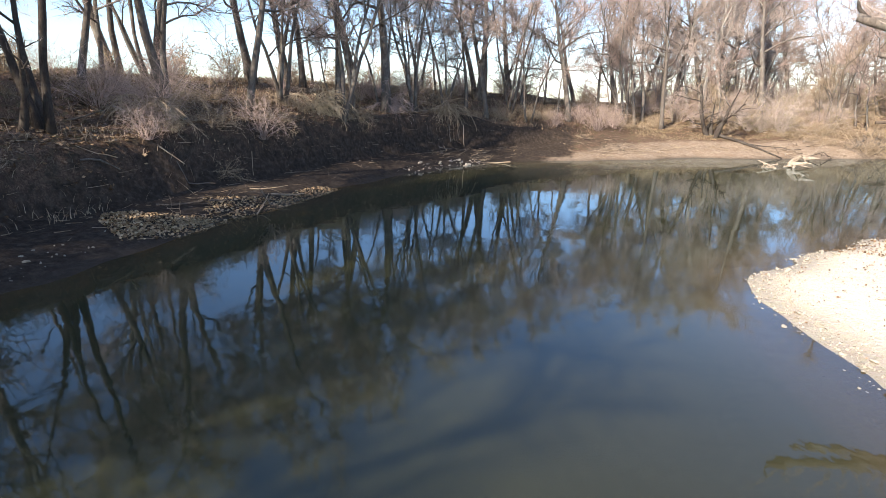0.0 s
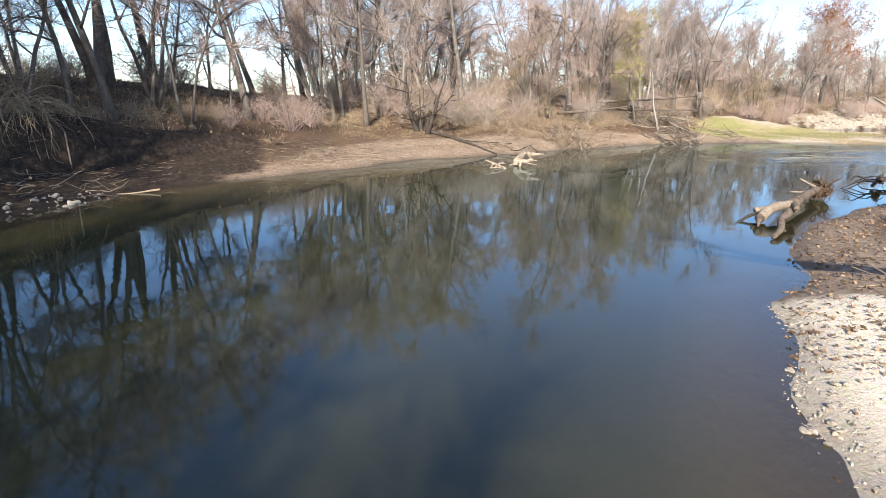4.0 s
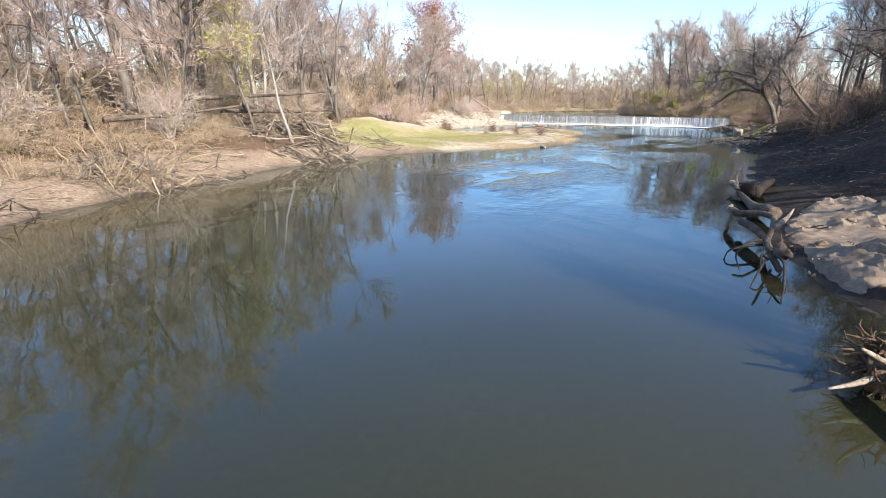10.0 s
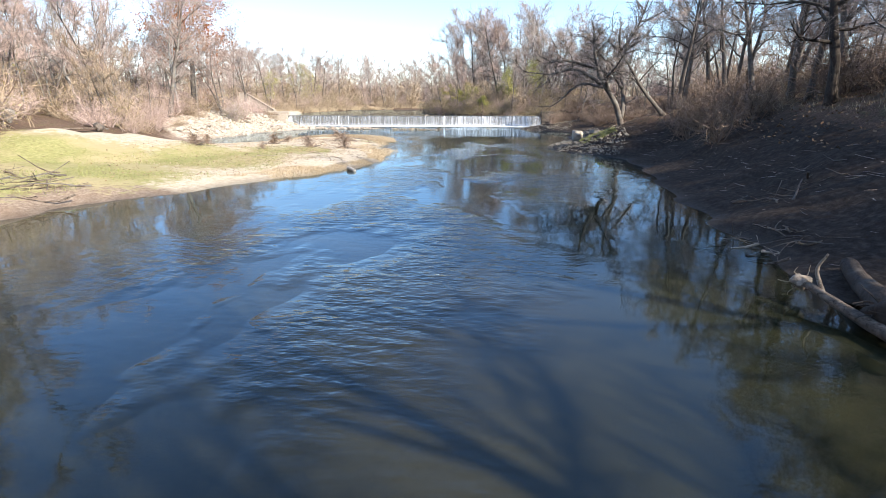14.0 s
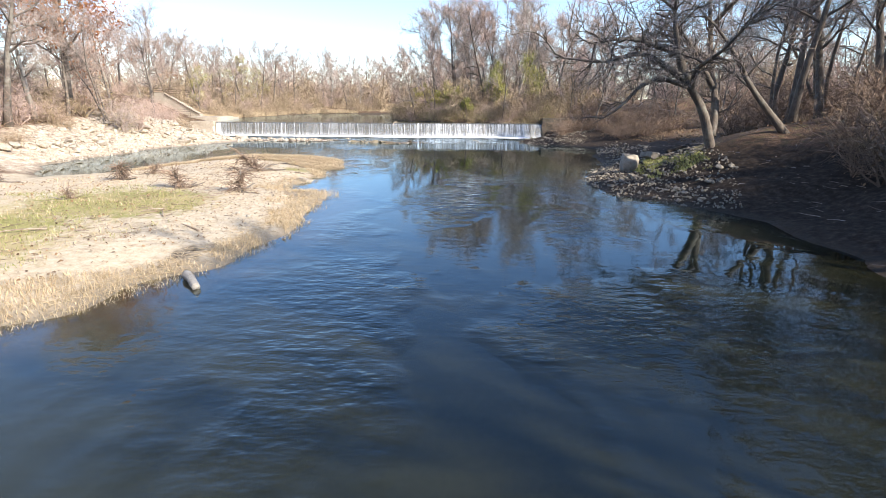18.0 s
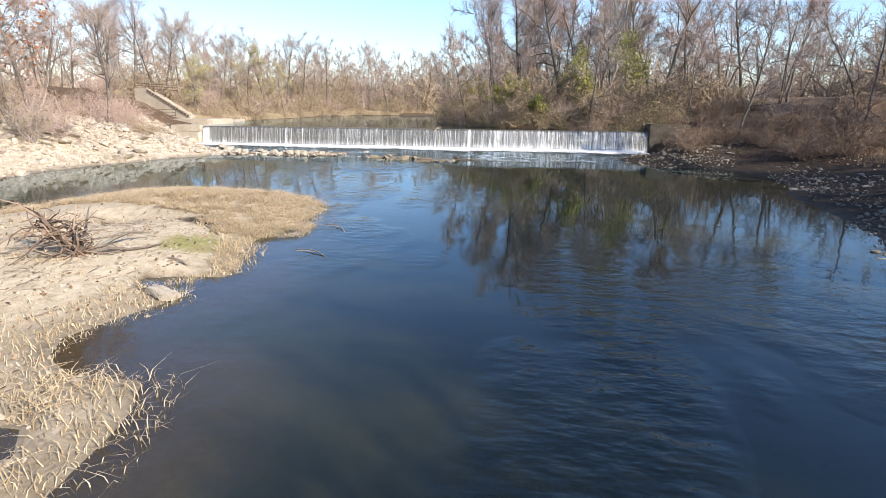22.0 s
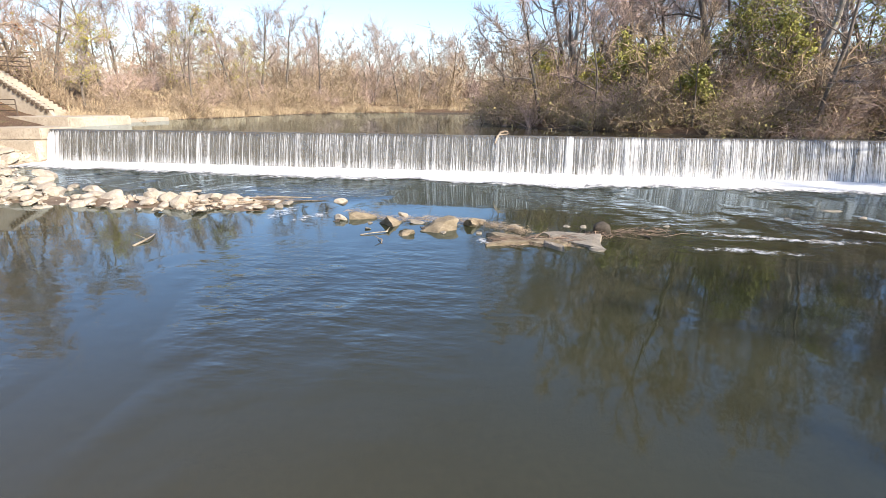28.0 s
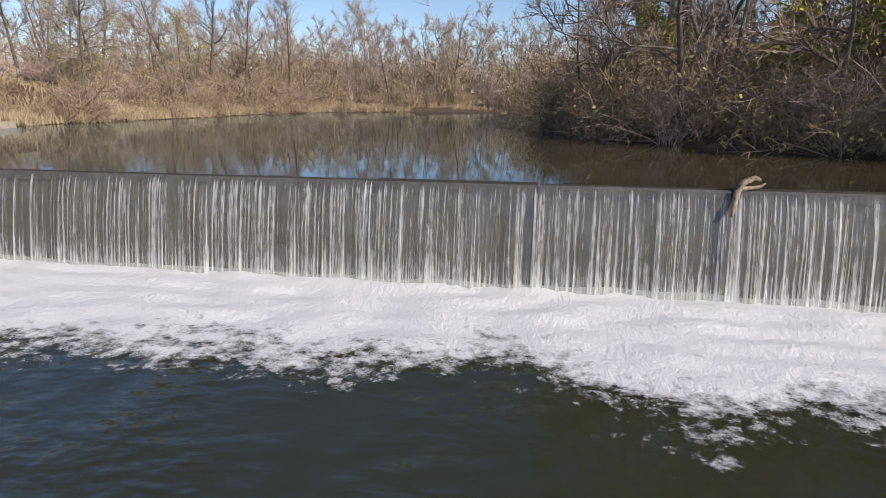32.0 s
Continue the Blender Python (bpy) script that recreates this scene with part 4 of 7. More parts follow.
for x, y, size in ((53.2, 8.0, 1.12), (55.8, 8.0, 1.18)):
    plant(2, x, y, size, turn=1.0, group="trees on the shaded bank")
for x, y in ((112.5, 5), (115.5, 3), (117, 7), (114, 8.5), (119, 4), (121.5, 6)):
    plant(int(rng.choice([0, 2])), x, y, 0.9, group="trees on the shaded bank")
# unseen trees added up-sun, only to shade the water and bank
for x, y in ((8, -22), (5.5, -17), (7.5, -12.5), (1.5, -21), (0.5, -14), (4.5, -10)):
    plant(int(rng.choice([0, 2, 5])), x, y, 1.15 + 0.1 * rng.random(), group=ROW)
for x, y in ((7.6, 15.5), (10.0, 24.5), (14.6, 31.6), (16.5, 34.0), (20.0, 37.0)):
    plant(int(rng.choice([0, 5, 6])), x, y, 0.95 + 0.2 * rng.random(), tilt=0.12 * rng.random(), way=rng.random() * 6.28, group=ROW)
# more trees added up-sun for shade, most of them out of view
for x, y in ((11.0, 21.8), (12.6, 28.0), (7.4, -3.0), (6.4, -6.0), (7.6, -9.5), (5.8, -14.5), (7.0, -19.0), (5.2, -25), (3.6, -30), (5.8, -34), (1.0, -26), (0.5, -33)):
    plant(int(rng.choice([5, 2, 3])), x, y, 1.05 + 0.2 * rng.random(), tilt=0.1 * rng.random(), way=rng.random() * 6.28, group=ROW)
for x, y in ((4.5, 12.5), (7, 21.5), (12, 29.5), (18, 36.5), (24, 38.6), (28, 41.5), (22, 41)):
    plant(int(rng.choice([0, 1, 3, 5, 6])), x, y, 0.9 + 0.25 * rng.random(), tilt=0.15 * rng.random(), way=rng.random() * 6.28, group=ROW)
# unseen trees added behind the path's start, to shade the steep bank
for x, y in scatter(rng, 26, -24, 4, -46, -8, 5, 40, 2.4, taken=taken):
    plant(int(rng.choice([0, 2, 5, 6])), x, y, 0.9 + 0.35 * rng.random(), group=ROW)
for x, y in scatter(rng, 76, 34, 90, 44, 92, 6.5, 42, 1.8, taken=taken):
    plant(int(rng.choice(10, p=[0.11, 0.1, 0.08, 0.11, 0.1, 0.1, 0.08, 0.08, 0.16, 0.08])), x, y, 0.8 + 0.5 * rng.random(), tilt=0.15 * rng.random(), way=rng.random() * 6.28, group="trees of the wooded bank")
for x, y in scatter(rng, 78, 86, 150, 60, 100, 5.5, 40, 1.7, taken=taken):
    k = int(rng.choice(10, p=[0.1, 0.16, 0.06, 0.14, 0.1, 0.08, 0.1, 0.1, 0.08, 0.08]))
    plant(k, x, y, min(0.85 + 0.45 * rng.random(), (15.5 - 4.5 * float(step(124, 134, x))) * (0.8 + 0.25 * rng.random()) / TALL[k]), tilt=0.15 * rng.random(), way=rng.random() * 6.28, group="trees behind the gravel bar")
for x, y in scatter(rng, 100, 60, 150, -30, 14, 8, 36, 1.7, taken=taken):
    if abs((x - 114.4) * 0.857 - (y - 17.6) * 0.515) < 3.8 or (x > 118 and y > -16 and rng.random() < 0.7):
        continue  # the gap through which the sun reaches the boulder
    k = int(rng.choice([0, 1, 2, 3, 4, 5, 6, 7]))
    plant(k, x, y, min(0.85 + 0.4 * rng.random(), ((29.5 - y) / 1.43 - float(ground_z(x, y))) / TALL[k]), tilt=0.14 * rng.random(), way=rng.random() * 6.28, group="trees on the shaded bank")
# mostly out of view: added for the shadows and reflections they give
for x, y in scatter(rng, 14, 38, 70, -30, 4, 9, 34, 3.0, taken=taken):
    plant(int(rng.choice([0, 2, 3, 5])), x, y, 0.8 + 0.4 * rng.random(), group="trees on the shaded bank")
for x, y in scatter(rng, 34, 155, 190, 2, 40, 2.0, 20, 1.9, upper=True, taken=taken):
    plant(int(rng.choice([1, 3, 4, 5, 7, 9, 4])), x, y, 0.75 + 0.45 * rng.random(), tilt=0.2 * rng.random(), way=rng.random() * 6.28, group="trees crowding the pool")
for x, y in scatter(rng, 34, 158, 212, 68, 100, 3.5, 30, 2.2, upper=True, taken=taken):
    k = int(rng.choice([0, 1, 3, 4, 5, 7, 8]))
    plant(k, x, y, min(0.8 + 0.4 * rng.random(), 12.0 * (0.75 + 0.3 * rng.random()) / TALL[k]), tilt=0.12 * rng.random(), way=rng.random() * 6.28, group="trees above the pool")
for k, (x, y) in enumerate(((176, 35.5), (180.5, 34.5), (183, 32), (171.5, 34), (178, 30.5), (167.5, 31), (173, 28), (165, 26.5), (180, 25), (169, 23.5), (162.5, 22), (175, 21), (166, 18), (184.5, 27), (160, 17))):
    plant((8, 1, 6, 3, 8, 0)[k % 6], x, y, (1.25, 1.28, 1.0, 1.35, 1.2, 1.06)[k % 6], group="trees crowding the pool")
for k, (x, y) in enumerate(((157.4, 29.0), (159.6, 33.6), (162.6, 36.6), (166.4, 38.6), (170.5, 38.8), (155.8, 24.0))):
    plant((9, 7, 4)[k % 3], x, y, 0.9, tilt=0.3, way=2.2 + 0.2 * k, group="trees crowding the pool")
for x, y, size in ((219, 66.1, 0.92), (226, 62.5, 0.72), (233, 55.5, 0.78)):
    plant(8, x, y, size, group="trees on the pool's far bank")
for x, y in scatter(rng, 30, 208, 240, -20, 80, 3, 26, 2.4, upper=True, taken=taken):
    plant(int(rng.choice([1, 4, 7, 8, 9, 9])), x, y, 0.55 + 0.2 * rng.random(), group="trees on the pool's far bank")

# woods too far off to tell apart
FAR = [tree_meshes(40 + k, 13, 0.16, low=0.22, reach=0.5, limbs=7, twigs=420, twig=TWIG_TAN if k % 2 else TWIG, twig_r=0.034, split=0.35) for k in range(3)]
places = []
for k in range(330):
    a, r = radians(rng.uniform(-75, 82)), rng.uniform(88, 190)
    x, y = 150 + r * math.cos(a) * 1.0, 45 + r * math.sin(a)
    if from_edge(UPPER, x, y) > 12 and from_edge(LOWER, x, y) > 40:
        places.append((x, y))
for k in range(70):
    x, y = rng.uniform(40, 150), rng.uniform(90, 135)
    places.append((x, y))
for k in range(24):
    places.append((rng.uniform(60, 170), rng.uniform(-70, -30)))
for k in range(44):
    places.append((rng.uniform(95, 215), rng.uniform(-60, -22)))
zz = ground_z([p[0] for p in places], [p[1] for p in places])
mats = [(int(rng.integers(3)), Matrix.Translation((x, y, float(z))) @ Matrix.Rotation(rng.random() * 6.28, 4, "Z") @ Matrix.Scale(rng.uniform(0.75, 1.15), 4)) for (x, y), z in zip(places, zz)]
woods = thing("far_woods", Matrix(), "hazy belt of bare woodland on the horizon", "woods", kind="stuff")
part("trunks", join_copies("trunks", [f[0] for f in FAR], mats), None, woods)
part("twigs", join_copies("twigs", [f[1] for f in FAR], mats), None, woods)

# ---- brush and shrubs ----
# the last shrub has its twigs darkened for the shade at the dam end
BRUSH = [shrub_mesh(60, 1.8, 32, 0.9, TWIG_TAN, 0.009, leaf=LEAF_TAN, leaves=9), shrub_mesh(61, 2.8, 34, 0.8, TWIG_RED, 0.010, leaf=LEAF_DEAD, leaves=5), shrub_mesh(62, 1.2, 34, 1.2, TWIG_TAN, 0.011, 0.1, leaf=LEAF_DEAD, leaves=9),
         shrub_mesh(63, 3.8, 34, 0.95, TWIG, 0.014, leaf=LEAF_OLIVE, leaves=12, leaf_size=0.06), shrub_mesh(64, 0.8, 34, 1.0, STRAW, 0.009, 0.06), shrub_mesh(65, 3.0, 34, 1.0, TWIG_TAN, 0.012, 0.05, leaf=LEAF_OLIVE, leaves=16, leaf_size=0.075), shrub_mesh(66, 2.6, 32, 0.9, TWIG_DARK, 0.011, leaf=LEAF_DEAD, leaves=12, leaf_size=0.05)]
BRUSH_LABEL = ["tangled tan leafless bank shrub", "tall reddish leafless shrub", "low arching tan bramble bush", "tall grey-brown leafless thicket shrub", "tuft of dry straw-coloured stalks", "tan shrub still hung with olive leaves", "leafless shrub with a few dead brown leaves, twigs darkened for shade"]
SHRUBS = {}
# the last is a darkened copy that carries the shaded bank's shade
FAR_BRUSH = [shrub_mesh(70, 1.8, 15, 0.9, TWIG_TAN, 0.018, leaf=LEAF_TAN, leaves=8, leaf_size=0.05), shrub_mesh(71, 2.8, 16, 0.9, TWIG_RED, 0.024, leaf=LEAF_TAN, leaves=8, leaf_size=0.06), shrub_mesh(72, 1.2, 15, 1.2, TWIG_TAN, 0.017, 0.1, leaf=LEAF_TAN, leaves=6, leaf_size=0.05),
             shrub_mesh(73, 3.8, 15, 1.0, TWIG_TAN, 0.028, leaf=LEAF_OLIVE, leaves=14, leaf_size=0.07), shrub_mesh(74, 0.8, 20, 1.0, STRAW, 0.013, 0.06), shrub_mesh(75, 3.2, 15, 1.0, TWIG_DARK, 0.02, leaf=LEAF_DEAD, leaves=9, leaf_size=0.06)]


def bush(k, x, y, size, group):
    m = put(x, y, 0.05, rng.random() * 6.28, size)
    if k not in SHRUBS:
        SHRUBS[k] = thing("shrub" if k != 4 else "grass_tuft", m, BRUSH_LABEL[k], "shrub" if k != 4 else "grass", group)
        part("branchwork", BRUSH[k][0], None, SHRUBS[k])
        if BRUSH[k][1]:
            part("leaves", BRUSH[k][1], None, SHRUBS[k])
        return SHRUBS[k]
    ob = copy_thing(SHRUBS[k], m)
    ob.matrix_basis = m
    return tagged(ob, group=group)


for n, x0, x1, y0, y1, dmin, dmax, up, kinds, grp in (
        (95, -8, 36, -10, 60, 4.5, 16, False, [0, 0, 2, 1, 2], "brush on the steep bank"), (104, 36, 92, 44, 80, 5.0, 20, False, [0, 1, 3, 2, 3, 2], "brush of the wooded bank"),
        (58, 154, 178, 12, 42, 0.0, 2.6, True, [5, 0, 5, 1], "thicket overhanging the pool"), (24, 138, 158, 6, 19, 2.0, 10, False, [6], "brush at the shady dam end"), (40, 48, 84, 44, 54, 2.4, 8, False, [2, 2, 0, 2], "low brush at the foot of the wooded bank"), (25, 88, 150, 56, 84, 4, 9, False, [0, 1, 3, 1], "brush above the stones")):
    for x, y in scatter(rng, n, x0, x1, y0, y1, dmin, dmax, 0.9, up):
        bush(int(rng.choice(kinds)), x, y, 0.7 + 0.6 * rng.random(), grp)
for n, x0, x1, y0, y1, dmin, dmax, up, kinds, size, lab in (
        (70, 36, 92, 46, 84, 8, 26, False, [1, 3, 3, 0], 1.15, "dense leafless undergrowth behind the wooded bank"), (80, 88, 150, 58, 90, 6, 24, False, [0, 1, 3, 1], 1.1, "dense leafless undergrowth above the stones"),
        (120, 56, 150, -20, 14, 9, 28, False, [5], 1.1, "leafless undergrowth on the shaded bank, twigs darkened to carry the shade"), (120, 155, 190, 6, 41, 1.5, 12, True, [3, 0, 3, 1], 1.15, "dense thicket filling the wooded point by the pool"),
        # the last scrub, mostly unseen, is added to shade the steep bank
        (90, 158, 212, 67, 90, 0.8, 16, True, [0, 1, 4, 3], 1.0, "pale brushwood above the pool"), (110, 159, 207, 58, 73, 0.1, 3.2, True, [4, 2, 4, 0], 1.0, "tangled dry weeds at the pool's edge"), (30, 95, 109, 4, 12, 3.5, 12, False, [5, 0, 5], 0.9, "brush below the spreading tree, partly darkened as shade"), (90, 207, 240, -10, 80, 0.5, 16, True, [0, 3, 1, 4], 1.2, "pale brushwood on the far bank"), (35, -10, 40, 5, 75, 14, 30, False, [0, 1, 3], 1.0, "leafless scrub along the bank top"), (60, -14, 8, -40, 2, 6, 22, False, [0, 1, 3], 1.2, "leafless scrub added up the steep bank, mostly unseen")):
    spots = scatter(rng, n, x0, x1, y0, y1, dmin, dmax, 0.9, up)
    mass = thing("undergrowth", Matrix(), lab, "brush", kind="stuff")
    for k in sorted(set(kinds)):
        mine = [(0, put(x, y, 0.05, rng.random() * 6.28, size * (0.75 + 0.6 * rng.random()))) for i, (x, y) in enumerate(spots) if kinds[i % len(kinds)] == k]
        if mine:
            part("branchwork", join_copies("branchwork", [FAR_BRUSH[k][0]], mine), None, mass)
            if FAR_BRUSH[k][1]:
                part("leaves", join_copies("leaves", [FAR_BRUSH[k][1]], mine), None, mass)
spots = []
for k in range(150):
    a, r = radians(rng.uniform(-70, 80)), rng.uniform(82, 130)
    x, y = 150 + r * math.cos(a), 45 + r * math.sin(a)
    if from_edge(UPPER, x, y) > 14 and from_edge(LOWER, x, y) > 30:
        spots.append((x, y))
spots += [(rng.uniform(45, 150), rng.uniform(84, 105)) for k in range(50)] + [(rng.uniform(100, 190), rng.uniform(-40, -14)) for k in range(60)] + [(rng.uniform(214, 262), rng.uniform(10, 95)) for k in range(70)]
zz = ground_z([p[0] for p in spots], [p[1] for p in spots])
hedge = thing("far_thicket", Matrix(), "distant belt of brown scrub below the woods", "brush", kind="stuff")
for k in (1, 3):
    part("branchwork", join_copies("branchwork", [FAR_BRUSH[k][0]], [(0, Matrix.Translation((x, y, float(z))) @ Matrix.Rotation(rng.random() * 6.28, 4, "Z") @ Matrix.Scale(rng.uniform(1.6, 2.8), 4)) for (x, y), z in list(zip(spots, zz))[k // 2::2]]), None, hedge)


def wood_part(name, pts, r0, r1, parent, mat, seed, sides=8):
    """A crooked length of wood along a smooth line through the points, swelling and flattening as it goes."""
    t, g = Tubes(), np.random.default_rng(seed)
    pts = np.asarray(pts, float)
    ends = np.concatenate([[2 * pts[0] - pts[1]], pts, [2 * pts[-1] - pts[-2]]])
    fine = []
    for k in range(1, len(ends) - 2):
        a, b, c, d = ends[k - 1:k + 3]
        fine += [0.5 * (2 * b + (c - a) * u + (2 * a - 5 * b + 4 * c - d) * u * u + (3 * b - a - 3 * c + d) * u ** 3) for u in np.arange(6) / 6]
    fine = np.array(fine + [pts[-1]])
    m = len(fine)
    u, knots = np.linspace(0, 1, m), np.linspace(0, 1, max(4, m // 3))
    for k in range(3):
        fine[:, k] += np.interp(u, knots, g.normal(size=len(knots))) * min(r0, r1 * 1.5 + 0.01) * 0.14 * np.sin(math.pi * u)
    t.add(fine, np.linspace(r0, r1, m) * (1 + 0.09 * np.interp(u, knots, g.normal(size=len(knots)))), sides + 2 if max(r0, r1) > 0.1 else sides, 0.16, g)
    return part(name, t.mesh(name, mat, True), None, parent)


# ---- trees that stand out ----
def own_tree(name, label, x, y, meshes, turn=0.0, size=1.0, tilt=0.0, way=0.0, group=""):
    ob = tree_thing(meshes, name, label, "tree", group)
    ob.matrix_world = put(x, y, 0.1, turn, size, tilt, way)
    return ob


own_tree("bare_tree", "dark three-stemmed bare tree low on the steep bank", 5.0, 4.2, tree_meshes(101, 15, 0.27, stems=3, lean=0.1, low=0.35, twigs=1700, bark=BARK_DARK), 0.4, group=ROW)
own_tree("dead_tree_stub", "short dark broken trunk beside the dark tree", 4.6, 3.4, tree_meshes(102, 4.2, 0.2, low=0.7, limbs=4, twigs=20, bark=BARK_DARK), 0.0, group=ROW)
for k, (x, y, sd, sz) in enumerate(((0.1, 17.5, 0, 1.0), (-3.5, 19, 6, 0.95), (3.0, 25, 2, 1.0), (5.5, 28.5, 0, 1.05), (11.1, 24.2, 1, 1.1), (13.0, 37, 3, 1.1), (18.1, 44.3, 0, 1.15), (21.7, 48.3, 2, 1.0), (33.6, 47.2, 6, 1.0), (34.5, 48.0, 5, 1.1), (35.4, 47.6, 1, 1.0),
                                (36.6, 49.5, 6, 0.9), (41.5, 57, 0, 1.2), (44.5, 55, 2, 1.1), (25.5, 45.5, 4, 1.0))):
    plant(sd, x, y, sz, tilt=0.06 + 0.1 * (k % 3 == 0), way=k * 1.7, group=ROW)
own_tree("bank_tree", "gnarled many-stemmed tree with drooping twigs above the mud beach", 42.7, 44.3, tree_meshes(103, 6.2, 0.36, stems=5, lean=0.25, low=0.22, reach=0.55, limbs=24, twigs=1800, droop=0.12, bark=BARK_DARK), 0.6)
own_tree("oak_tree", "large oak still holding rust-orange leaves", 135.2, 70.2, tree_meshes(104, 17.0, 0.34, low=0.3, reach=0.5, limbs=26, twigs=2200, leaf=LEAF_RUST, leaves=0.95, leaf_size=0.15), 1.0)
own_tree("yellow_tree", "thin young tree with yellow-green leaves", 69.5, 47.5, tree_meshes(105, 12.0, 0.1, low=0.3, reach=0.22, limbs=14, twigs=900, leaf=LEAF_YELLOW, leaves=0.6, leaf_size=0.09), 1.0)
own_tree("leaning_white_tree", "slim white-barked tree leaning over the brush pile", 71.8, 46.2, tree_meshes(106, 10.5, 0.12, lean=0.22, low=0.45, limbs=9, twigs=700, bark=BARK_PALE), 2.4)
own_tree("pale_tree", "pale sycamore with white upper limbs", 128, 68, tree_meshes(107, 14, 0.2, low=0.3, reach=0.4, twigs=1400, bark=BARK_PALE), 0.3)
spread_tree = thing("spreading_tree", Matrix(), "big dark spreading tree with crooked limbs over the water", "tree")
BOUGHS = [("trunk", 0.38, 0.28, [(111.3, 13.7, 1.0), (111.2, 14.4, 3.2), (111.0, 15.2, 4.7), (110.7, 16.0, 5.7)]), ("trunk", 0.26, 0.16, [(111.25, 14.1, 2.8), (111.6, 14.0, 4.6), (112.2, 14.3, 7.0), (112.8, 14.6, 10.5)]),
         ("limb", 0.3, 0.1, [(110.7, 16.0, 5.7), (110.6, 16.5, 6.8), (110.4, 17.0, 8.4), (110.2, 17.2, 10.2)]), ("limb", 0.26, 0.05, [(110.7, 16.1, 5.7), (109.8, 17.9, 6.6), (109.2, 19.0, 6.9), (108.9, 20.8, 6.5), (108.6, 23.2, 6.7)]),
         ("limb", 0.2, 0.03, [(110.6, 16.0, 5.4), (109.6, 17.7, 5.7), (109.1, 18.8, 5.3), (108.5, 19.9, 4.3), (108.5, 21.1, 3.5)]), ("limb", 0.22, 0.05, [(110.5, 16.6, 7.0), (109.4, 19.3, 7.6), (109.2, 21.2, 7.4)]),
         ("limb", 0.2, 0.05, [(110.9, 15.6, 5.2), (109.6, 15.9, 6.2), (107.4, 15.6, 7.0), (105.4, 15.0, 8.6)]), ("limb", 0.18, 0.05, [(111.8, 14.1, 5.3), (111.6, 15.6, 7.4), (111.8, 17.0, 9.2)]),
         ("limb", 0.18, 0.05, [(112.4, 14.3, 6.8), (113.2, 15.4, 7.8), (114.0, 16.4, 8.4)]), ("limb", 0.16, 0.05, [(112.6, 14.5, 8.4), (110.6, 13.6, 10.2), (108.8, 13.2, 12.2)])]
g = np.random.default_rng(108)
for k, (name, r0, r1, pts) in enumerate(BOUGHS):
    limb = wood_part(name, pts, 0.8 * r0, 0.6 * r1, spread_tree, BARK, 700 + k, 9)
    if name == "trunk" and k == 0:
        continue
    line, boughs, twiglets = np.array(pts, float), Tubes(), Tubes()
    for _ in range(5 if k == 4 else 17):
        p, d = along(line, 0.15 + 0.85 * g.random())
        q = limb_path(g, p, sideways(g, d, 0.5 + 0.7 * g.random()), 1.0 + (0.6 if k == 4 else 2.2) * g.random(), 6, 0.3, 0.0)
        boughs.add(q, np.linspace(0.05, 0.014, 7), 4)
        for _ in range(9):
            p2, d2 = along(q, 0.1 + 0.9 * g.random())
            q2 = limb_path(g, p2, sideways(g, d2, 0.4 + 0.7 * g.random()), 0.5 + 1.0 * g.random(), 4, 0.3, 0.02)
            boughs.add(q2[::2], [0.02, 0.014, 0.007], 3)
            for _ in range(7):
                p3, d3 = along(q2, 0.2 + 0.8 * g.random())
                twiglets.spike(p3, p3 + sideways(g, d3, 0.4 + 0.7 * g.random()) * (0.25 + 0.5 * g.random()), 0.011)
    part("branchwork", boughs.mesh("branchwork", BARK), None, limb)
    part("crown", twiglets.mesh("crown", TWIG), None, limb)
own_tree("leaning_dead_tree", "grey leaning dead tree at the foot of the spreading tree", 110.6, 10.6, tree_meshes(109, 9.5, 0.2, low=0.35, limbs=10, twigs=500, bark=BARK), 0.3, tilt=0.7, way=1.7)
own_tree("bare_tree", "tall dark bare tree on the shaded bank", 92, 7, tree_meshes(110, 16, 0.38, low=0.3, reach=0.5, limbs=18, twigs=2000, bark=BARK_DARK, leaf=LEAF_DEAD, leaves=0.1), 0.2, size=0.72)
own_tree("bare_tree", "leaning bare tree with a few dead leaves", 84, 5, tree_meshes(111, 15, 0.3, lean=0.25, low=0.3, reach=0.5, limbs=18, twigs=2000, bark=BARK, leaf=LEAF_DEAD, leaves=0.15), 1.2, size=0.9)
for k, (x, y, hgt) in enumerate(((167.2, 36.6, 4.6), (164.2, 26.0, 7.0), (161.2, 31.4, 5.0), (170.8, 35.6, 5.0), (159.6, 24.0, 6.0), (158.6, 28.4, 3.6), (163.4, 33.6, 4.0), (160.8, 19.6, 8.0))):
    own_tree("vine_covered_tree", "small tree wrapped in yellow-green vine leaves", x, y, tree_meshes(120 + k, hgt, 0.09, stems=2, low=0.3, reach=0.2, limbs=12, twigs=600, leaf=(LEAF_YELLOW, LEAF_GREEN, LEAF_GREEN)[k % 3], leaves=0.9, leaf_size=0.09), k)
for k, (x, y) in enumerate(((176, 71), (186, 70.5), (163, 70.8))):
    own_tree("yellow_tree", "slender tree with some yellow leaves above the pool", x, y, tree_meshes(130 + k, 9 - k, 0.1, low=0.3, reach=0.3, limbs=12, twigs=900, leaf=LEAF_YELLOW, leaves=0.3), k)
own_tree("bare_tree", "tall thin bare tree at the shady dam end", 146.5, 13.2, tree_meshes(140, 11, 0.11, low=0.25, reach=0.35, limbs=14, twigs=1200), 0.7)
own_tree("red_leaved_tree", "tree with remnant dull red leaves by the stairs", 161, 77.5, tree_meshes(141, 13, 0.2, low=0.3, reach=0.36, twigs=1300, leaf=LEAF_RUST, leaves=0.3), 0.7)


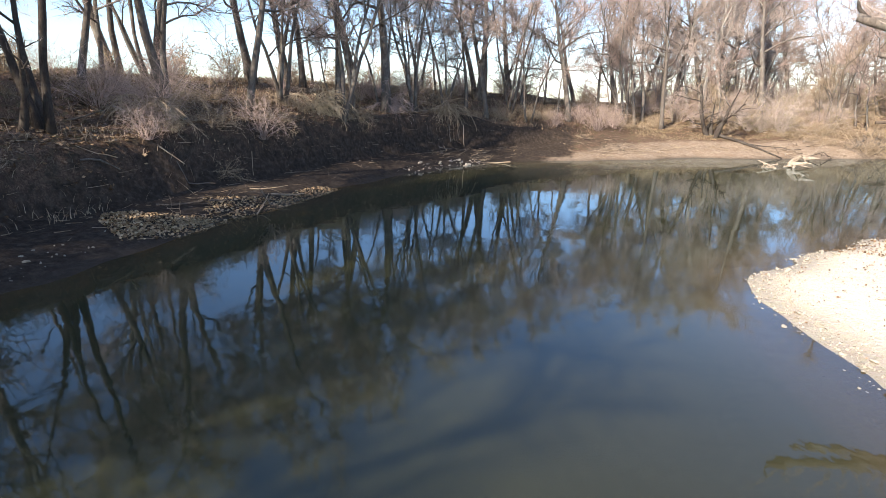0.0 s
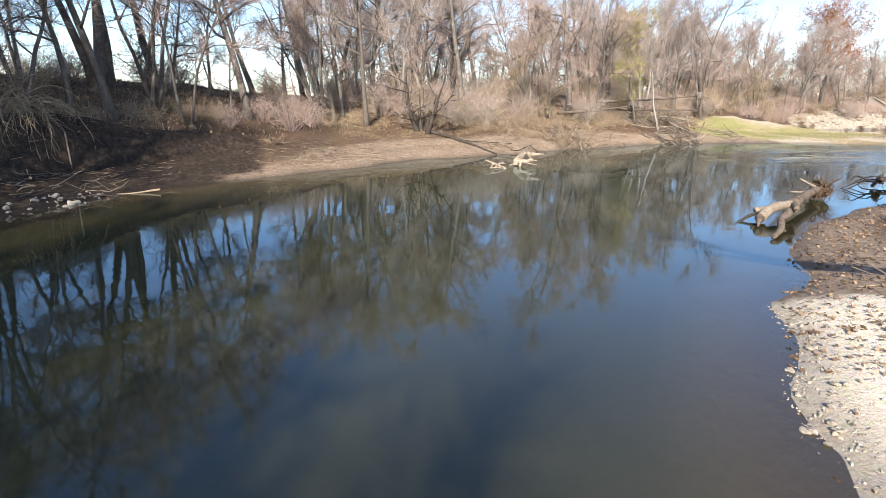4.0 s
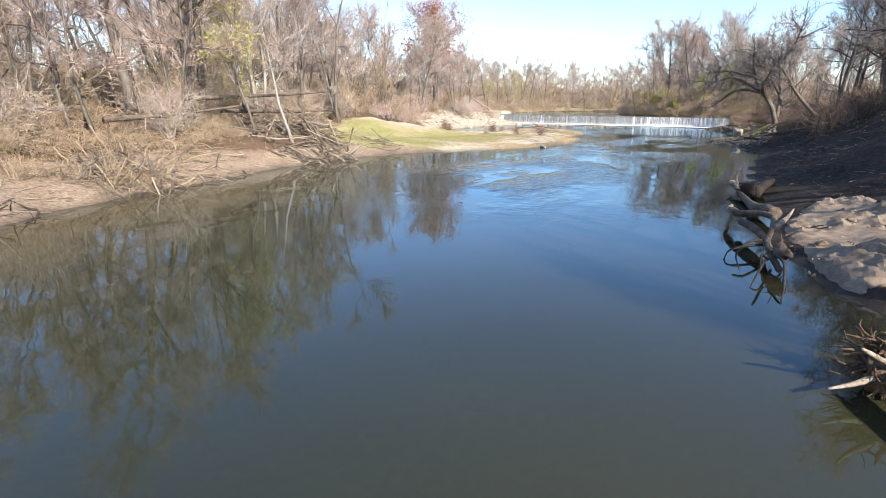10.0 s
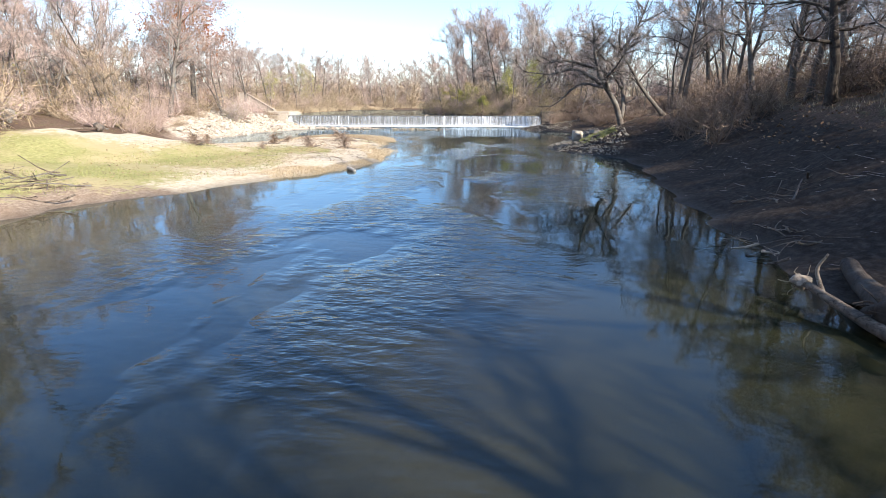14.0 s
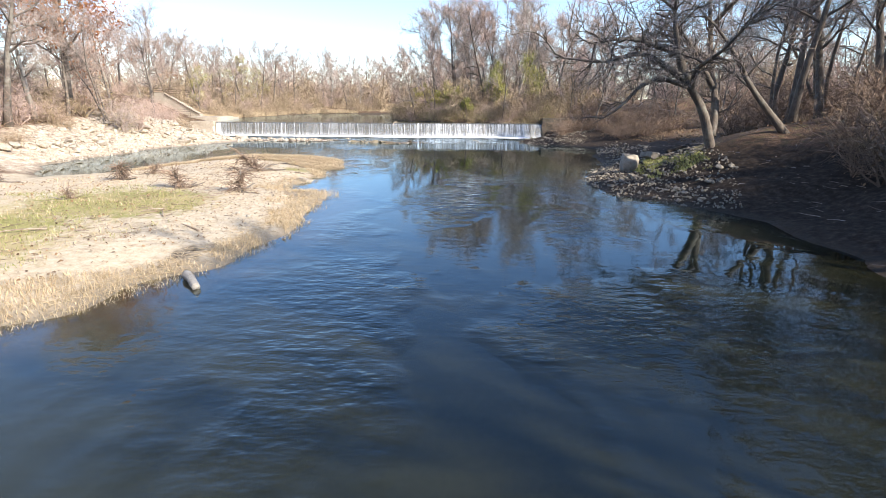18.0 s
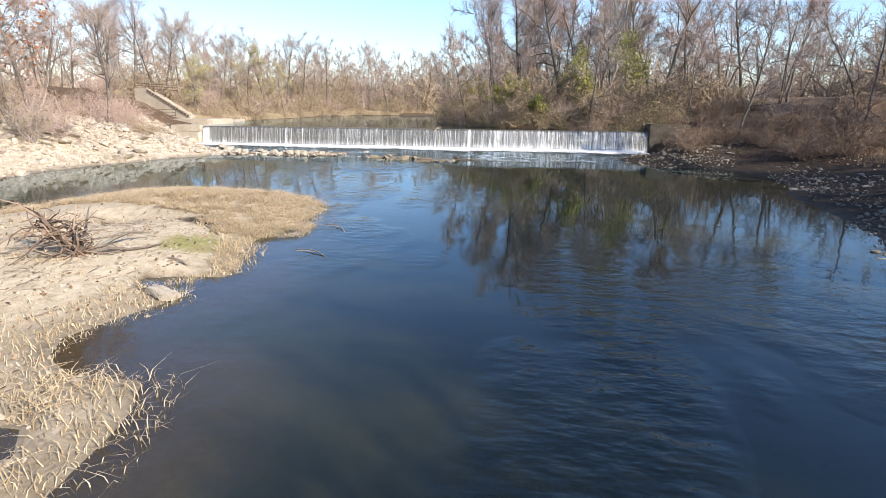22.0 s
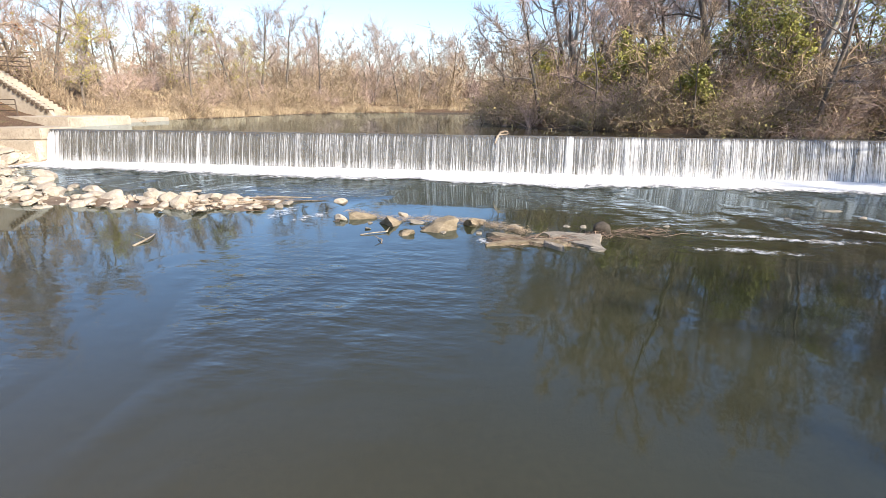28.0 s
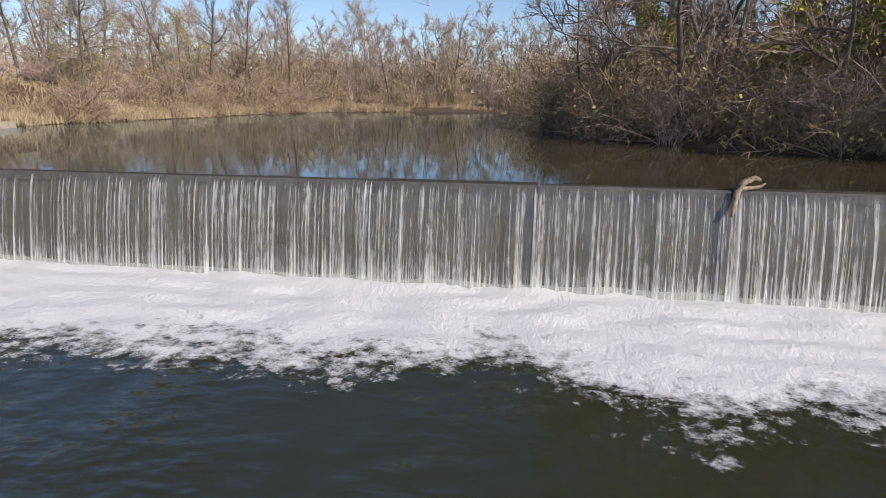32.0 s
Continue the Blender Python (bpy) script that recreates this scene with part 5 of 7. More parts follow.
# ---- driftwood, logs and brush piles ----
def root_wad(c, way, size, parent, mat, seed, n=16, ball=0.5):
    g = np.random.default_rng(seed)
    clod = rock_mesh(seed + 900, mat, 0.9, 1.1, 3)
    clod.transform(Matrix.Translation(c) @ Euler(g.random(3) * 6).to_matrix().to_4x4() @ Matrix.Scale(1.5 * ball * size, 4))
    ob = part("root_clod", clod, None, parent)
    for _ in range(int(n * 1.7)):
        d = unit(np.asarray(way) * (0.3 + 0.5 * g.random()) + g.normal(size=3) * 0.85)
        q = limb_path(g, np.asarray(c) + d * 0.2 * size * ball, d, size * (0.25 + 0.55 * g.random()), 6, 0.4, -0.06)
        t = Tubes()
        t.add(q, np.linspace((0.02 + 0.035 * g.random()) * size, 0.006, 7), 5, 0.3, g)
        part("root", t.mesh("root", mat), None, ob)


ROOT = bark_material("muddy_roots", (0.05, 0.03, 0.02), (0.22, 0.145, 0.09), (0.3, 0.22, 0.15), 1.6)

# the fallen trunk by the point bar, its root wad out in the river
log = thing("fallen_log", Matrix(), "weathered forked trunk with root wad lying in the shallows", "log")
wood_part("trunk", [(51.7, 15.3, 0.5), (50.0, 14.6, 0.52), (47.9, 13.65, 0.5), (46.9, 13.2, 0.48)], 0.17, 0.23, log, DRIFT_DARK, 1, 10)
wood_part("limb", [(47.1, 13.3, 0.48), (46.0, 13.1, 0.5), (45.05, 12.85, 0.42), (44.35, 12.62, 0.25)], 0.17, 0.18, log, DRIFT, 2, 10)
wood_part("broken_tip", [(44.4, 12.65, 0.25), (44.1, 12.45, 0.2), (43.8, 12.25, 0.05)], 0.16, 0.03, log, DRIFT_DARK, 22)
wood_part("limb", [(47.0, 13.2, 0.5), (46.0, 12.45, 0.52), (45.15, 12.15, 0.45), (44.25, 11.75, 0.36), (43.5, 11.2, 0.22), (42.7, 10.85, 0.08)], 0.16, 0.09, log, DRIFT_DARK, 23, 10)
wood_part("knot", [(45.75, 12.35, 0.55), (45.55, 12.15, 0.66), (45.3, 11.95, 0.66)], 0.13, 0.08, log, DRIFT_DARK, 25, 7)
wood_part("branch", [(46.2, 13.2, 0.42), (45.7, 13.35, 0.42), (45.1, 13.42, 0.34)], 0.09, 0.1, log, DRIFT, 4, 7)
wood_part("branch", [(45.6, 13.3, 0.3), (44.6, 13.35, 0.12), (43.6, 13.1, -0.06)], 0.07, 0.05, log, BARK_DARK, 3, 6)
root_wad((51.95, 15.42, 0.42), (0.25, 0.3, 0.1), 1.0, log, ROOT, 5, 80, 0.62)
for k, pts in enumerate(([(51.6, 15.35, 0.6), (51.4, 15.7, 0.8), (51.2, 15.9, 0.95)], [(51.7, 15.5, 0.4), (51.4, 15.85, 0.3), (51.1, 16.2, 0.28)], [(51.8, 15.1, 0.7), (52.1, 14.9, 0.9), (52.3, 14.75, 1.05)], [(51.7, 15.2, 0.75), (51.8, 15.25, 0.95), (51.7, 15.3, 1.1)])):
    wood_part("root", pts, 0.06, 0.02, log, DRIFT if k < 2 else ROOT, 240 + k, 6)
snag = thing("root_snag", Matrix(), "twisted pale snag with black wet branches in the water", "driftwood")
wood_part("trunk", [(57.9, 16.4, 0.15), (58.7, 16.6, 0.35), (60.2, 16.65, 0.4), (61.6, 16.95, 0.42), (62.7, 17.3, 0.4)], 0.08, 0.13, snag, DRIFT_DARK, 260, 9)
# limb in the dark driftwood, to stand in for the bank's shade
wood_part("limb", [(59.8, 16.65, 0.42), (60.5, 16.5, 0.75), (61.4, 16.5, 0.9), (62.2, 16.9, 0.8), (63.0, 17.35, 0.62), (64.0, 17.6, 0.55)], 0.07, 0.11, snag, DRIFT_DARK, 261, 9)
wood_part("stub", [(63.6, 17.5, 0.55), (64.4, 17.65, 0.5), (65.4, 17.6, 0.45)], 0.12, 0.06, snag, DRIFT, 262, 9)
wood_part("spike", [(60.4, 16.5, 0.7), (61.0, 16.15, 0.95), (62.2, 15.9, 1.05)], 0.1, 0.02, snag, DRIFT, 263, 7)
root_wad((58.4, 16.4, 0.5), (-0.4, 0.3, 0.5), 0.75, snag, DRIFT_DARK, 6, 9)
for k, pts in enumerate(([(60.2, 16.6, 0.4), (59.2, 17.1, 0.5), (58.4, 17.4, 0.3), (57.6, 17.3, 0.1)], [(60.0, 16.7, 0.3), (59.2, 17.5, 0.25), (58.8, 17.7, -0.05)], [(59.0, 16.5, 0.2), (57.6, 16.8, 0.35), (56.3, 17.1, -0.05)], [(58.7, 16.6, 0.4), (57.4, 16.4, 0.5), (56.4, 16.4, 0.25), (55.5, 16.5, -0.02)], [(58.0, 16.7, 0.4), (57.2, 16.9, 0.65), (56.8, 16.9, 0.4)])):
    wood_part("branch", pts, 0.045, 0.016, snag, BARK_DARK, 270 + k, 6)
snag = thing("root_snag", Matrix(), "dark root stump at the water's edge", "driftwood")
root_wad((70.6, 16.9, 0.35), (-0.3, 0.6, 0.7), 0.9, snag, BARK_DARK, 9, 16, 0.8)
wood_part("trunk", [(70.6, 16.7, 0.3), (72.2, 16.3, 0.4), (73.6, 15.9, 0.5)], 0.3, 0.2, snag, BARK_DARK, 10)
log = thing("fallen_log", Matrix(), "long pale-grey log along the dark shaded edge", "log")
wood_part("trunk", [(72.2, 17.6, 0.45), (70.6, 17.3, 0.25), (68.6, 17.0, 0.2), (66.3, 16.7, 0.3), (64.6, 16.2, 0.45)], 0.09, 0.24, log, DRIFT_DARK, 11)
wood_part("branch", [(71.8, 17.4, 0.35), (72.0, 17.5, 0.8), (71.9, 17.4, 1.2)], 0.06, 0.02, log, DRIFT, 12)
root_wad((72.3, 17.6, 0.4), (0.3, 0.5, 0.4), 0.6, log, DRIFT, 13, 8)
snag = thing("driftwood", Matrix(), "bleached driftwood root sitting in shallow water", "driftwood")


def drift_bits(base, bits, parent, seed):
    """Bleached pieces; each bit is two radii and points (across, up, away) from the base."""
    for k, (r0, r1, pts) in enumerate(bits):
        wood_part("root", [(base[0] + 0.6 * u + 0.5 * w, base[1] - 0.75 * u + 0.6 * w, z) for u, z, w in pts], r0, r1, parent, DRIFT, seed + k, 8)


drift_bits((45.4, 32.0), [(0.2, 0.2, [(-0.35, 0.05, 0), (-0.25, 0.45, 0.1), (0.2, 0.85, 0.2)]), (0.17, 0.19, [(0.1, 0.75, 0.2), (0.25, 0.9, 0.2), (0.35, 0.95, 0.2)]), (0.12, 0.11, [(0.1, 0.35, 0), (0.05, 0.15, -0.1), (0.0, -0.1, -0.15)]), (0.17, 0.1, [(-0.35, 0.25, 0), (0.4, 0.36, 0), (0.95, 0.48, 0.1)]),
                           (0.08, 0.19, [(0.5, 0.95, 0.4), (0.65, 0.85, 0.4), (0.85, 0.82, 0.4)]), (0.19, 0.05, [(0.85, 0.82, 0.4), (1.2, 0.85, 0.4), (1.7, 0.88, 0.4)]), (0.07, 0.06, [(0.5, 1.0, 0.4), (0.6, 0.75, 0.3), (0.85, 0.45, 0.2)]), (0.06, 0.03, [(0.6, 0.42, 0.1), (0.95, 0.45, 0.1), (1.3, 0.44, 0.1)]),
                           (0.05, 0.02, [(0.4, 0.25, -0.1), (0.9, 0.2, -0.1), (1.3, 0.16, -0.1)]), (0.08, 0.05, [(-0.3, 0.1, 0), (-0.6, 0.06, -0.1), (-0.8, 0.03, -0.1)])], snag, 314)
snag = thing("driftwood", Matrix(), "pale bleached branch lying in shallow water near the beach", "driftwood")
drift_bits((43.3, 31.4), [(0.045, 0.05, [(-1.0, 0.5, 0.1), (-0.3, 0.32, 0), (0.6, 0.05, 0)]), (0.05, 0.04, [(-0.5, 0.3, 0), (-0.1, 0.22, 0.1), (0.2, 0.12, 0)]), (0.035, 0.03, [(-0.55, -0.05, 0), (-0.45, 0.15, 0), (-0.35, 0.3, 0)]), (0.035, 0.03, [(-0.6, 0.02, -0.1), (0.0, 0.06, -0.1), (0.65, 0.0, -0.1)]), (0.04, 0.03, [(0.2, -0.06, 0), (0.15, 0.15, 0), (0.05, 0.25, 0)]), (0.06, 0.04, [(-0.2, 0.05, 0.1), (0.0, 0.2, 0.05), (0.15, 0.05, 0)])], snag, 330)
snag = thing("driftwood", Matrix(), "small bleached branch stub in the shallows", "driftwood")
drift_bits((44.3, 33.0), [(0.03, 0.09, [(-0.3, 0.02, 0), (0.0, 0.1, 0), (0.3, 0.16, 0.1)]), (0.03, 0.02, [(0.2, 0.1, 0), (0.4, 0.12, 0)])], snag, 340)
limb = thing("fallen_limb", Matrix(), "dark fallen limb running from the tree down the beach", "log")
zs = [float(ground_z(x, y)) for x, y in ((42.9, 44.2), (44.2, 43.0), (45.5, 41.8), (46.6, 40.7), (47.6, 39.6))]
wood_part("trunk", [(42.9, 44.2, zs[0] + 0.25), (44.2, 43.0, zs[1] + 0.2), (45.5, 41.8, zs[2] + 0.14), (46.6, 40.7, zs[3] + 0.1), (47.6, 39.6, zs[4] + 0.1)], 0.2, 0.05, limb, BARK_DARK, 20)
wood_part("branch", [(45.0, 42.3, zs[2] + 0.3), (46.6, 41.9, zs[2] + 0.1), (48.6, 41.2, 0.9)], 0.06, 0.02, limb, BARK_DARK, 21)


def stick_heap(name, label, x, y, r, n, length, height, mats, seed, lean=None, thick=0.05):
    """A heap of separate sticks leaning over one another."""
    ob = thing(name, Matrix(), label, "brush pile")
    g = np.random.default_rng(seed)
    a, d = g.random(n) * 6.28, r * np.sqrt(g.random(n))
    px, py = x + d * np.cos(a), y + d * np.sin(a)
    pz = ground_z(px, py) + height * (1 - d / r) * g.random(n) + 0.05
    lines = []
    for k in range(n):
        w = np.array([g.normal(), g.normal(), 0.25 * g.normal()]) if lean is None else np.array(lean) + g.normal(size=3) * 0.55
        w = unit(w)
        ln = length * (0.35 + g.random())
        lines.append(limb_path(g, np.array([px[k], py[k], pz[k]]) - w * ln * 0.5, w, ln, 4, 0.14, 0.0))
    lines = np.array(lines)
    lines[:, :, 2] = np.maximum(lines[:, :, 2], ground_z(lines[:, :, 0], lines[:, :, 1]) + 0.02)
    for q in lines:
        t = Tubes()
        r0 = 0.01 + thick * g.random() ** 3
        t.add(q, np.linspace(r0, r0 * 0.4, 5), 5)
        part("stick", t.mesh("stick", mats[int(g.integers(len(mats)))]), None, ob)
    return ob


stick_heap("brush_pile", "high tangled heap of grey sticks and roots on the bank", 72.9, 46.5, 4.2, 300, 2.7, 2.6, [DRIFT_DARK, DRIFT, BARK, DRIFT_DARK], 1, (0.5, -0.7, -0.35), 0.1)
stick_heap("brush_pile", "tangle of dead sticks hanging over the water", 57.4, 43.4, 2.6, 230, 1.9, 2.1, [DRIFT_DARK, TWIG_TAN, BARK], 2, (-0.3, -0.6, -0.2))
for x, y, size in ((57.6, 44.2, 1.5), (58.6, 43.7, 1.5), (56.5, 43.3, 1.3)):
    bush(2, x, y, size, "brush of the wooded bank")
stick_heap("brush_pile", "scattered dead branches along the muddy edge", 62.5, 44.6, 3.2, 60, 1.8, 0.5, [DRIFT_DARK, TWIG_TAN], 3)
stick_heap("brush_pile", "dead sticks piled at the foot of the beach", 50.0, 41.4, 2.4, 40, 1.7, 0.3, [DRIFT_DARK, DRIFT, BARK_DARK], 4)
stick_heap("brush_pile", "scatter of sticks on the steep bank's foot", 9.0, 8.0, 4.5, 55, 1.7, 0.3, [DRIFT_DARK, BARK, TWIG_TAN], 5)
stick_heap("brush_pile", "broken branches along the shaded beach", 19.0, 29.5, 3.0, 45, 1.6, 0.3, [DRIFT_DARK, BARK, TWIG_TAN], 6)
stick_heap("brush_pile", "small heap of pale sticks at the shaded edge", 76.8, 16.6, 1.6, 40, 1.2, 0.35, [DRIFT_DARK, BARK, DRIFT], 7)
stick_heap("brush_pile", "twiggy debris on the shaded slope", 81.5, 13.5, 2.0, 25, 1.1, 0.3, [DRIFT_DARK, BARK], 8)
stick_heap("brush_pile", "fallen branches at the green bar's edge", 80.5, 46.5, 3.0, 40, 2.4, 0.4, [DRIFT_DARK, BARK], 9)
stick_heap("brush_pile", "dry brushwood heap above the gravel point", 41.5, 3.5, 3.0, 110, 1.5, 0.5, [TWIG_TAN, DRIFT, STRAW], 10)
for k, (x0, y0, x1, y1, z0, z1) in enumerate(((66, 50, 84, 52.5, 4.4, 5.2), (68, 49, 92, 57, 3.6, 3.3), (60, 49, 70, 48.6, 3.2, 4.0), (83, 58, 100, 57, 3.0, 2.2))):
    limb = thing("fallen_log", Matrix(), "long grey fallen trunk resting across the brush", "log")
    wood_part("trunk", [(x0, y0, z0), ((x0 + x1) / 2, (y0 + y1) / 2, (z0 + z1) / 2 - 0.1), (x1, y1, z1)], 0.17, 0.06, limb, DRIFT_DARK, 30 + k)
    root_wad((x1, y1, z1), (x1 - x0, y1 - y0, 4), 1.4, limb, BARK, 40 + k, 8)

# dead shrubs standing on the bar
for k, (x, y, s) in enumerate(((104.8, 38.2, 1.4), (112.2, 40.3, 1.7), (105.8, 41.4, 1.3), (107.1, 45.6, 1.2), (109.3, 45.4, 0.8), (97.0, 46.9, 1.2), (105.0, 50.7, 1.1), (99.5, 48.5, 0.9), (101.5, 44.0, 0.7))):
    ob = thing("dead_shrub", put(x, y, 0.05, k * 1.3, s), "dead grey-brown shrub with bent twigs on the bar", "shrub", "dead shrubs on the bar")
    t, g = Tubes(), np.random.default_rng(200 + k)
    stem = limb_path(g, (0, 0, -0.1), (0.25, 0.1, 1), 0.9, 4, 0.18, 0)
    t.add(stem, np.linspace(0.05, 0.03, 5), 6, 0.3, g)
    part("stem", t.mesh("stem", BARK), None, ob)
    t = Tubes()
    for _ in range(120):
        p, d = along(stem, 0.05 + 0.95 * g.random())
        q = limb_path(g, p, (g.normal(), g.normal(), 0.55), 0.3 + 0.55 * g.random(), 4, 0.4, -0.2)
        t.add(q, np.linspace(0.016, 0.006, 5), 3)
    part("twig_mass", t.mesh("twig_mass", TWIG_DARK), None, ob)
    for _ in range(4):
        a = g.random() * 6.28
        q = limb_path(g, (0.1 * math.cos(a), 0.1 * math.sin(a), 0.05), (math.cos(a), math.sin(a), 0.1), 0.6 + 0.6 * g.random(), 4, 0.2, 0.0)
        q[:, 2] = np.maximum(q[:, 2], 0.02)
        t = Tubes()
        t.add(q, np.linspace(0.04, 0.012, 5), 5, 0.2, g)
        part("fallen_limb", t.mesh("fallen_limb", BARK), None, ob)
for k, (x, y, a, ln) in enumerate(((98.6, 38.2, 0.6, 1.2), (97.3, 36.2, 1.0, 2.2), (99.8, 38.9, 2.4, 0.9), (115.5, 38.6, 0.9, 2.0), (120.5, 39.0, 0.4, 1.4), (112.5, 37.6, 1.2, 1.0), (96, 40.5, 2.2, 1.6), (104.2, 36.3, 0.3, 1.8))):
    ob = thing("stick", Matrix(), "pale dry stick lying on the sand", "stick", "sticks on the bar")
    z = float(ground_z(x, y)) + 0.05
    wood_part("branch", [(x, y, z), (x + ln / 2 * math.cos(a), y + ln / 2 * math.sin(a), z + 0.06), (x + ln * math.cos(a), y + ln * math.sin(a), z)], 0.035, 0.012, ob, DRIFT, 60 + k, 5)
for k, (x, y, a, ln, z) in enumerate(((117.3, 35.2, 0.6, 1.6, 0.0), (114.4, 34.7, 0.9, 1.3, 0.0), (137.5, 45.5, 0.05, 1.1, 0.0), (138.9, 40.0, 0.3, 0.4, 0.0))):
    ob = thing("floating_branch", Matrix(), "bleached branch floating on the water", "driftwood")
    wood_part("branch", [(x, y, z), (x + ln * 0.5 * math.cos(a), y + ln * 0.5 * math.sin(a), z + 0.05), (x + ln * math.cos(a + 0.2), y + ln * math.sin(a + 0.2), z + 0.02)], 0.03 if k == 2 else 0.018, 0.01, ob, DRIFT, 70 + k, 6)
    wood_part("side_twig", [(x + ln * 0.45 * math.cos(a), y + ln * 0.45 * math.sin(a), z + 0.04), (x + ln * 0.7 * math.cos(a + 0.6), y + ln * 0.7 * math.sin(a + 0.6), z + 0.12)], 0.012, 0.006, ob, DRIFT, 80 + k, 5)
snag = thing("driftwood", Matrix(), "short white bleached log at the bar's edge", "driftwood")
wood_part("log", [(92.6, 33.8, 0.06), (93.0, 34.12, 0.1), (93.35, 34.45, 0.12)], 0.1, 0.13, snag, DRIFT_WHITE, 89, 8)
snag = thing("driftwood", Matrix(), "pale driftwood branch caught on the dam crest", "driftwood")
wood_part("branch", [(152.2, 38.5, 1.66), (152.3, 38.4, 1.85), (152.45, 38.2, 1.92), (152.6, 38.05, 1.88)], 0.05, 0.04, snag, DRIFT, 90, 6)
wood_part("branch", [(152.3, 38.45, 1.78), (152.4, 38.15, 1.8), (152.5, 38.0, 1.84)], 0.04, 0.02, snag, DRIFT, 92, 6)
wood_part("branch", [(152.0, 38.6, 1.4), (152.2, 38.5, 1.75)], 0.03, 0.05, snag, DRIFT, 91, 6)
for k, (x, y, ln) in enumerate(((168.2, 41.0, 1.6), (166.2, 39.9, 1.3), (163.4, 39.2, 1.2), (162.9, 38.2, 0.8), (158.0, 31.5, 1.5))):
    snag = thing("pool_snag", Matrix(), "bare snag branch sticking out of the pool", "driftwood")
    wood_part("branch", [(x, y, POOL - 0.1), (x - 0.2, y + 0.15, POOL + 0.3), (x - 0.1, y + 0.3, POOL + 0.55 * ln)], 0.05, 0.02, snag, DRIFT_DARK, 95 + k, 6)
    wood_part("branch", [(x, y, POOL), (x - 0.5, y - 0.4, POOL + 0.06), (x - 0.7 * ln, y - 0.8 * ln, POOL + 0.02)], 0.05, 0.02, snag, DRIFT, 105 + k, 6)

# ---- stones ----
PALE = [rock_mesh(300 + k, STONE_PALE, 0.5 + 0.25 * (k % 3) / 2, 0.35) for k in range(6)]
GREY = [rock_mesh(310 + k, STONE_GREY, 0.45 + 0.2 * (k % 3) / 2, 0.35) for k in range(5)]
WET = [rock_mesh(320 + k, STONE_WET, 0.5, 0.35) for k in range(3)]


def stone(me, x, y, z, size, turn, parent=None, squash=(1, 1, 1)):
    ob = new("stone", me)
    ob.matrix_world = Matrix.Translation((x, y, z)) @ Euler((0.3 * math.sin(turn * 7), 0.3 * math.cos(turn * 5), turn)).to_matrix().to_4x4() @ Matrix.Diagonal((*(size * s for s in squash), 1))
    ob.parent = parent
    return ob


def lone_stone(name, me, x, y, z, size, turn, label, group, squash=(1, 1, 1)):
    ob = stone(me, x, y, z, size, turn, None, squash)
    ob.name = name
    return tagged(ob, label, "rock", group)


RIFFLE = "rocks of the riffle below the dam"
for k, (x, y, s) in enumerate(((142.9, 49.1, 0.9), (143.1, 48.0, 0.7), (142.3, 50.3, 0.8), (142.0, 48.8, 0.6), (141.3, 46.4, 0.5), (142.2, 47.4, 0.55), (143.4, 52.0, 1.0), (142.6, 51.2, 0.8), (141.6, 50.6, 0.5), (141.2, 52.4, 0.6),
                                (142.4, 46.1, 0.6), (143.0, 46.9, 0.5), (141.6, 49.6, 0.6), (142.8, 53.2, 0.9), (141.8, 53.6, 0.8), (144.0, 50.2, 0.6), (141.0, 47.6, 0.35), (142.0, 44.9, 0.35), (143.6, 54.4, 0.9), (145.0, 56.0, 0.9), (146.5, 57.5, 1.0), (144.2, 48.6, 0.45))):
    lone_stone("rock", PALE[k % 6], x, y, 0.06 + 0.06 * s, s * 1.1, k * 1.9, "pale angular limestone block in the shallows", RIFFLE, (1, 1, 0.75))
BROWN = [rock_mesh(364 + k, STONE_BROWN, 0.8, 0.5, 4, True, 16) for k in range(3)]
ROUND = [rock_mesh(370 + k, STONE_PALE, 0.7, 0.45, 3) for k in range(3)]
for k, (me, x, y, z, s, sq, turn, lab) in enumerate(((BROWN[0], 140.5, 39.0, -0.02, 1.3, (0.9, 1.2, 0.55), 0.5, "broad brown algae-stained rock draped with straw"), (BROWN[1], 141.0, 40.35, -0.04, 1.0, (0.9, 1.05, 0.6), 2.0, "rounded brown rock with a pale dried crust"),
        (BROWN[2], 141.5, 41.35, -0.06, 1.25, (0.6, 1.15, 0.5), 0.3, "low brown rock sunk in the riffle"), (ROUND[0], 142.2, 42.3, 0.3, 0.45, (1, 1, 0.9), 1.0, "white rounded rock perched on the riffle"), (ROUND[1], 141.15, 41.9, 0.04, 0.5, (0.7, 1.1, 0.7), 0.2, "white rock lying in the shallows"),
        (BROWN[1], 139.85, 39.65, 0.02, 0.45, (0.8, 1.2, 0.7), 4.0, "small tan rock breaking the surface"), (ROUND[2], 141.0, 40.05, 0.25, 0.32, (1, 1, 0.8), 2.0, "small pale stone among the straw"), (BROWN[2], 141.3, 38.1, 0.02, 0.9, (0.6, 1.2, 0.5), 1.1, "brown rock under the drift straw"))):
    lone_stone("rock", me, x, y, z, s, turn, lab, RIFFLE, sq)
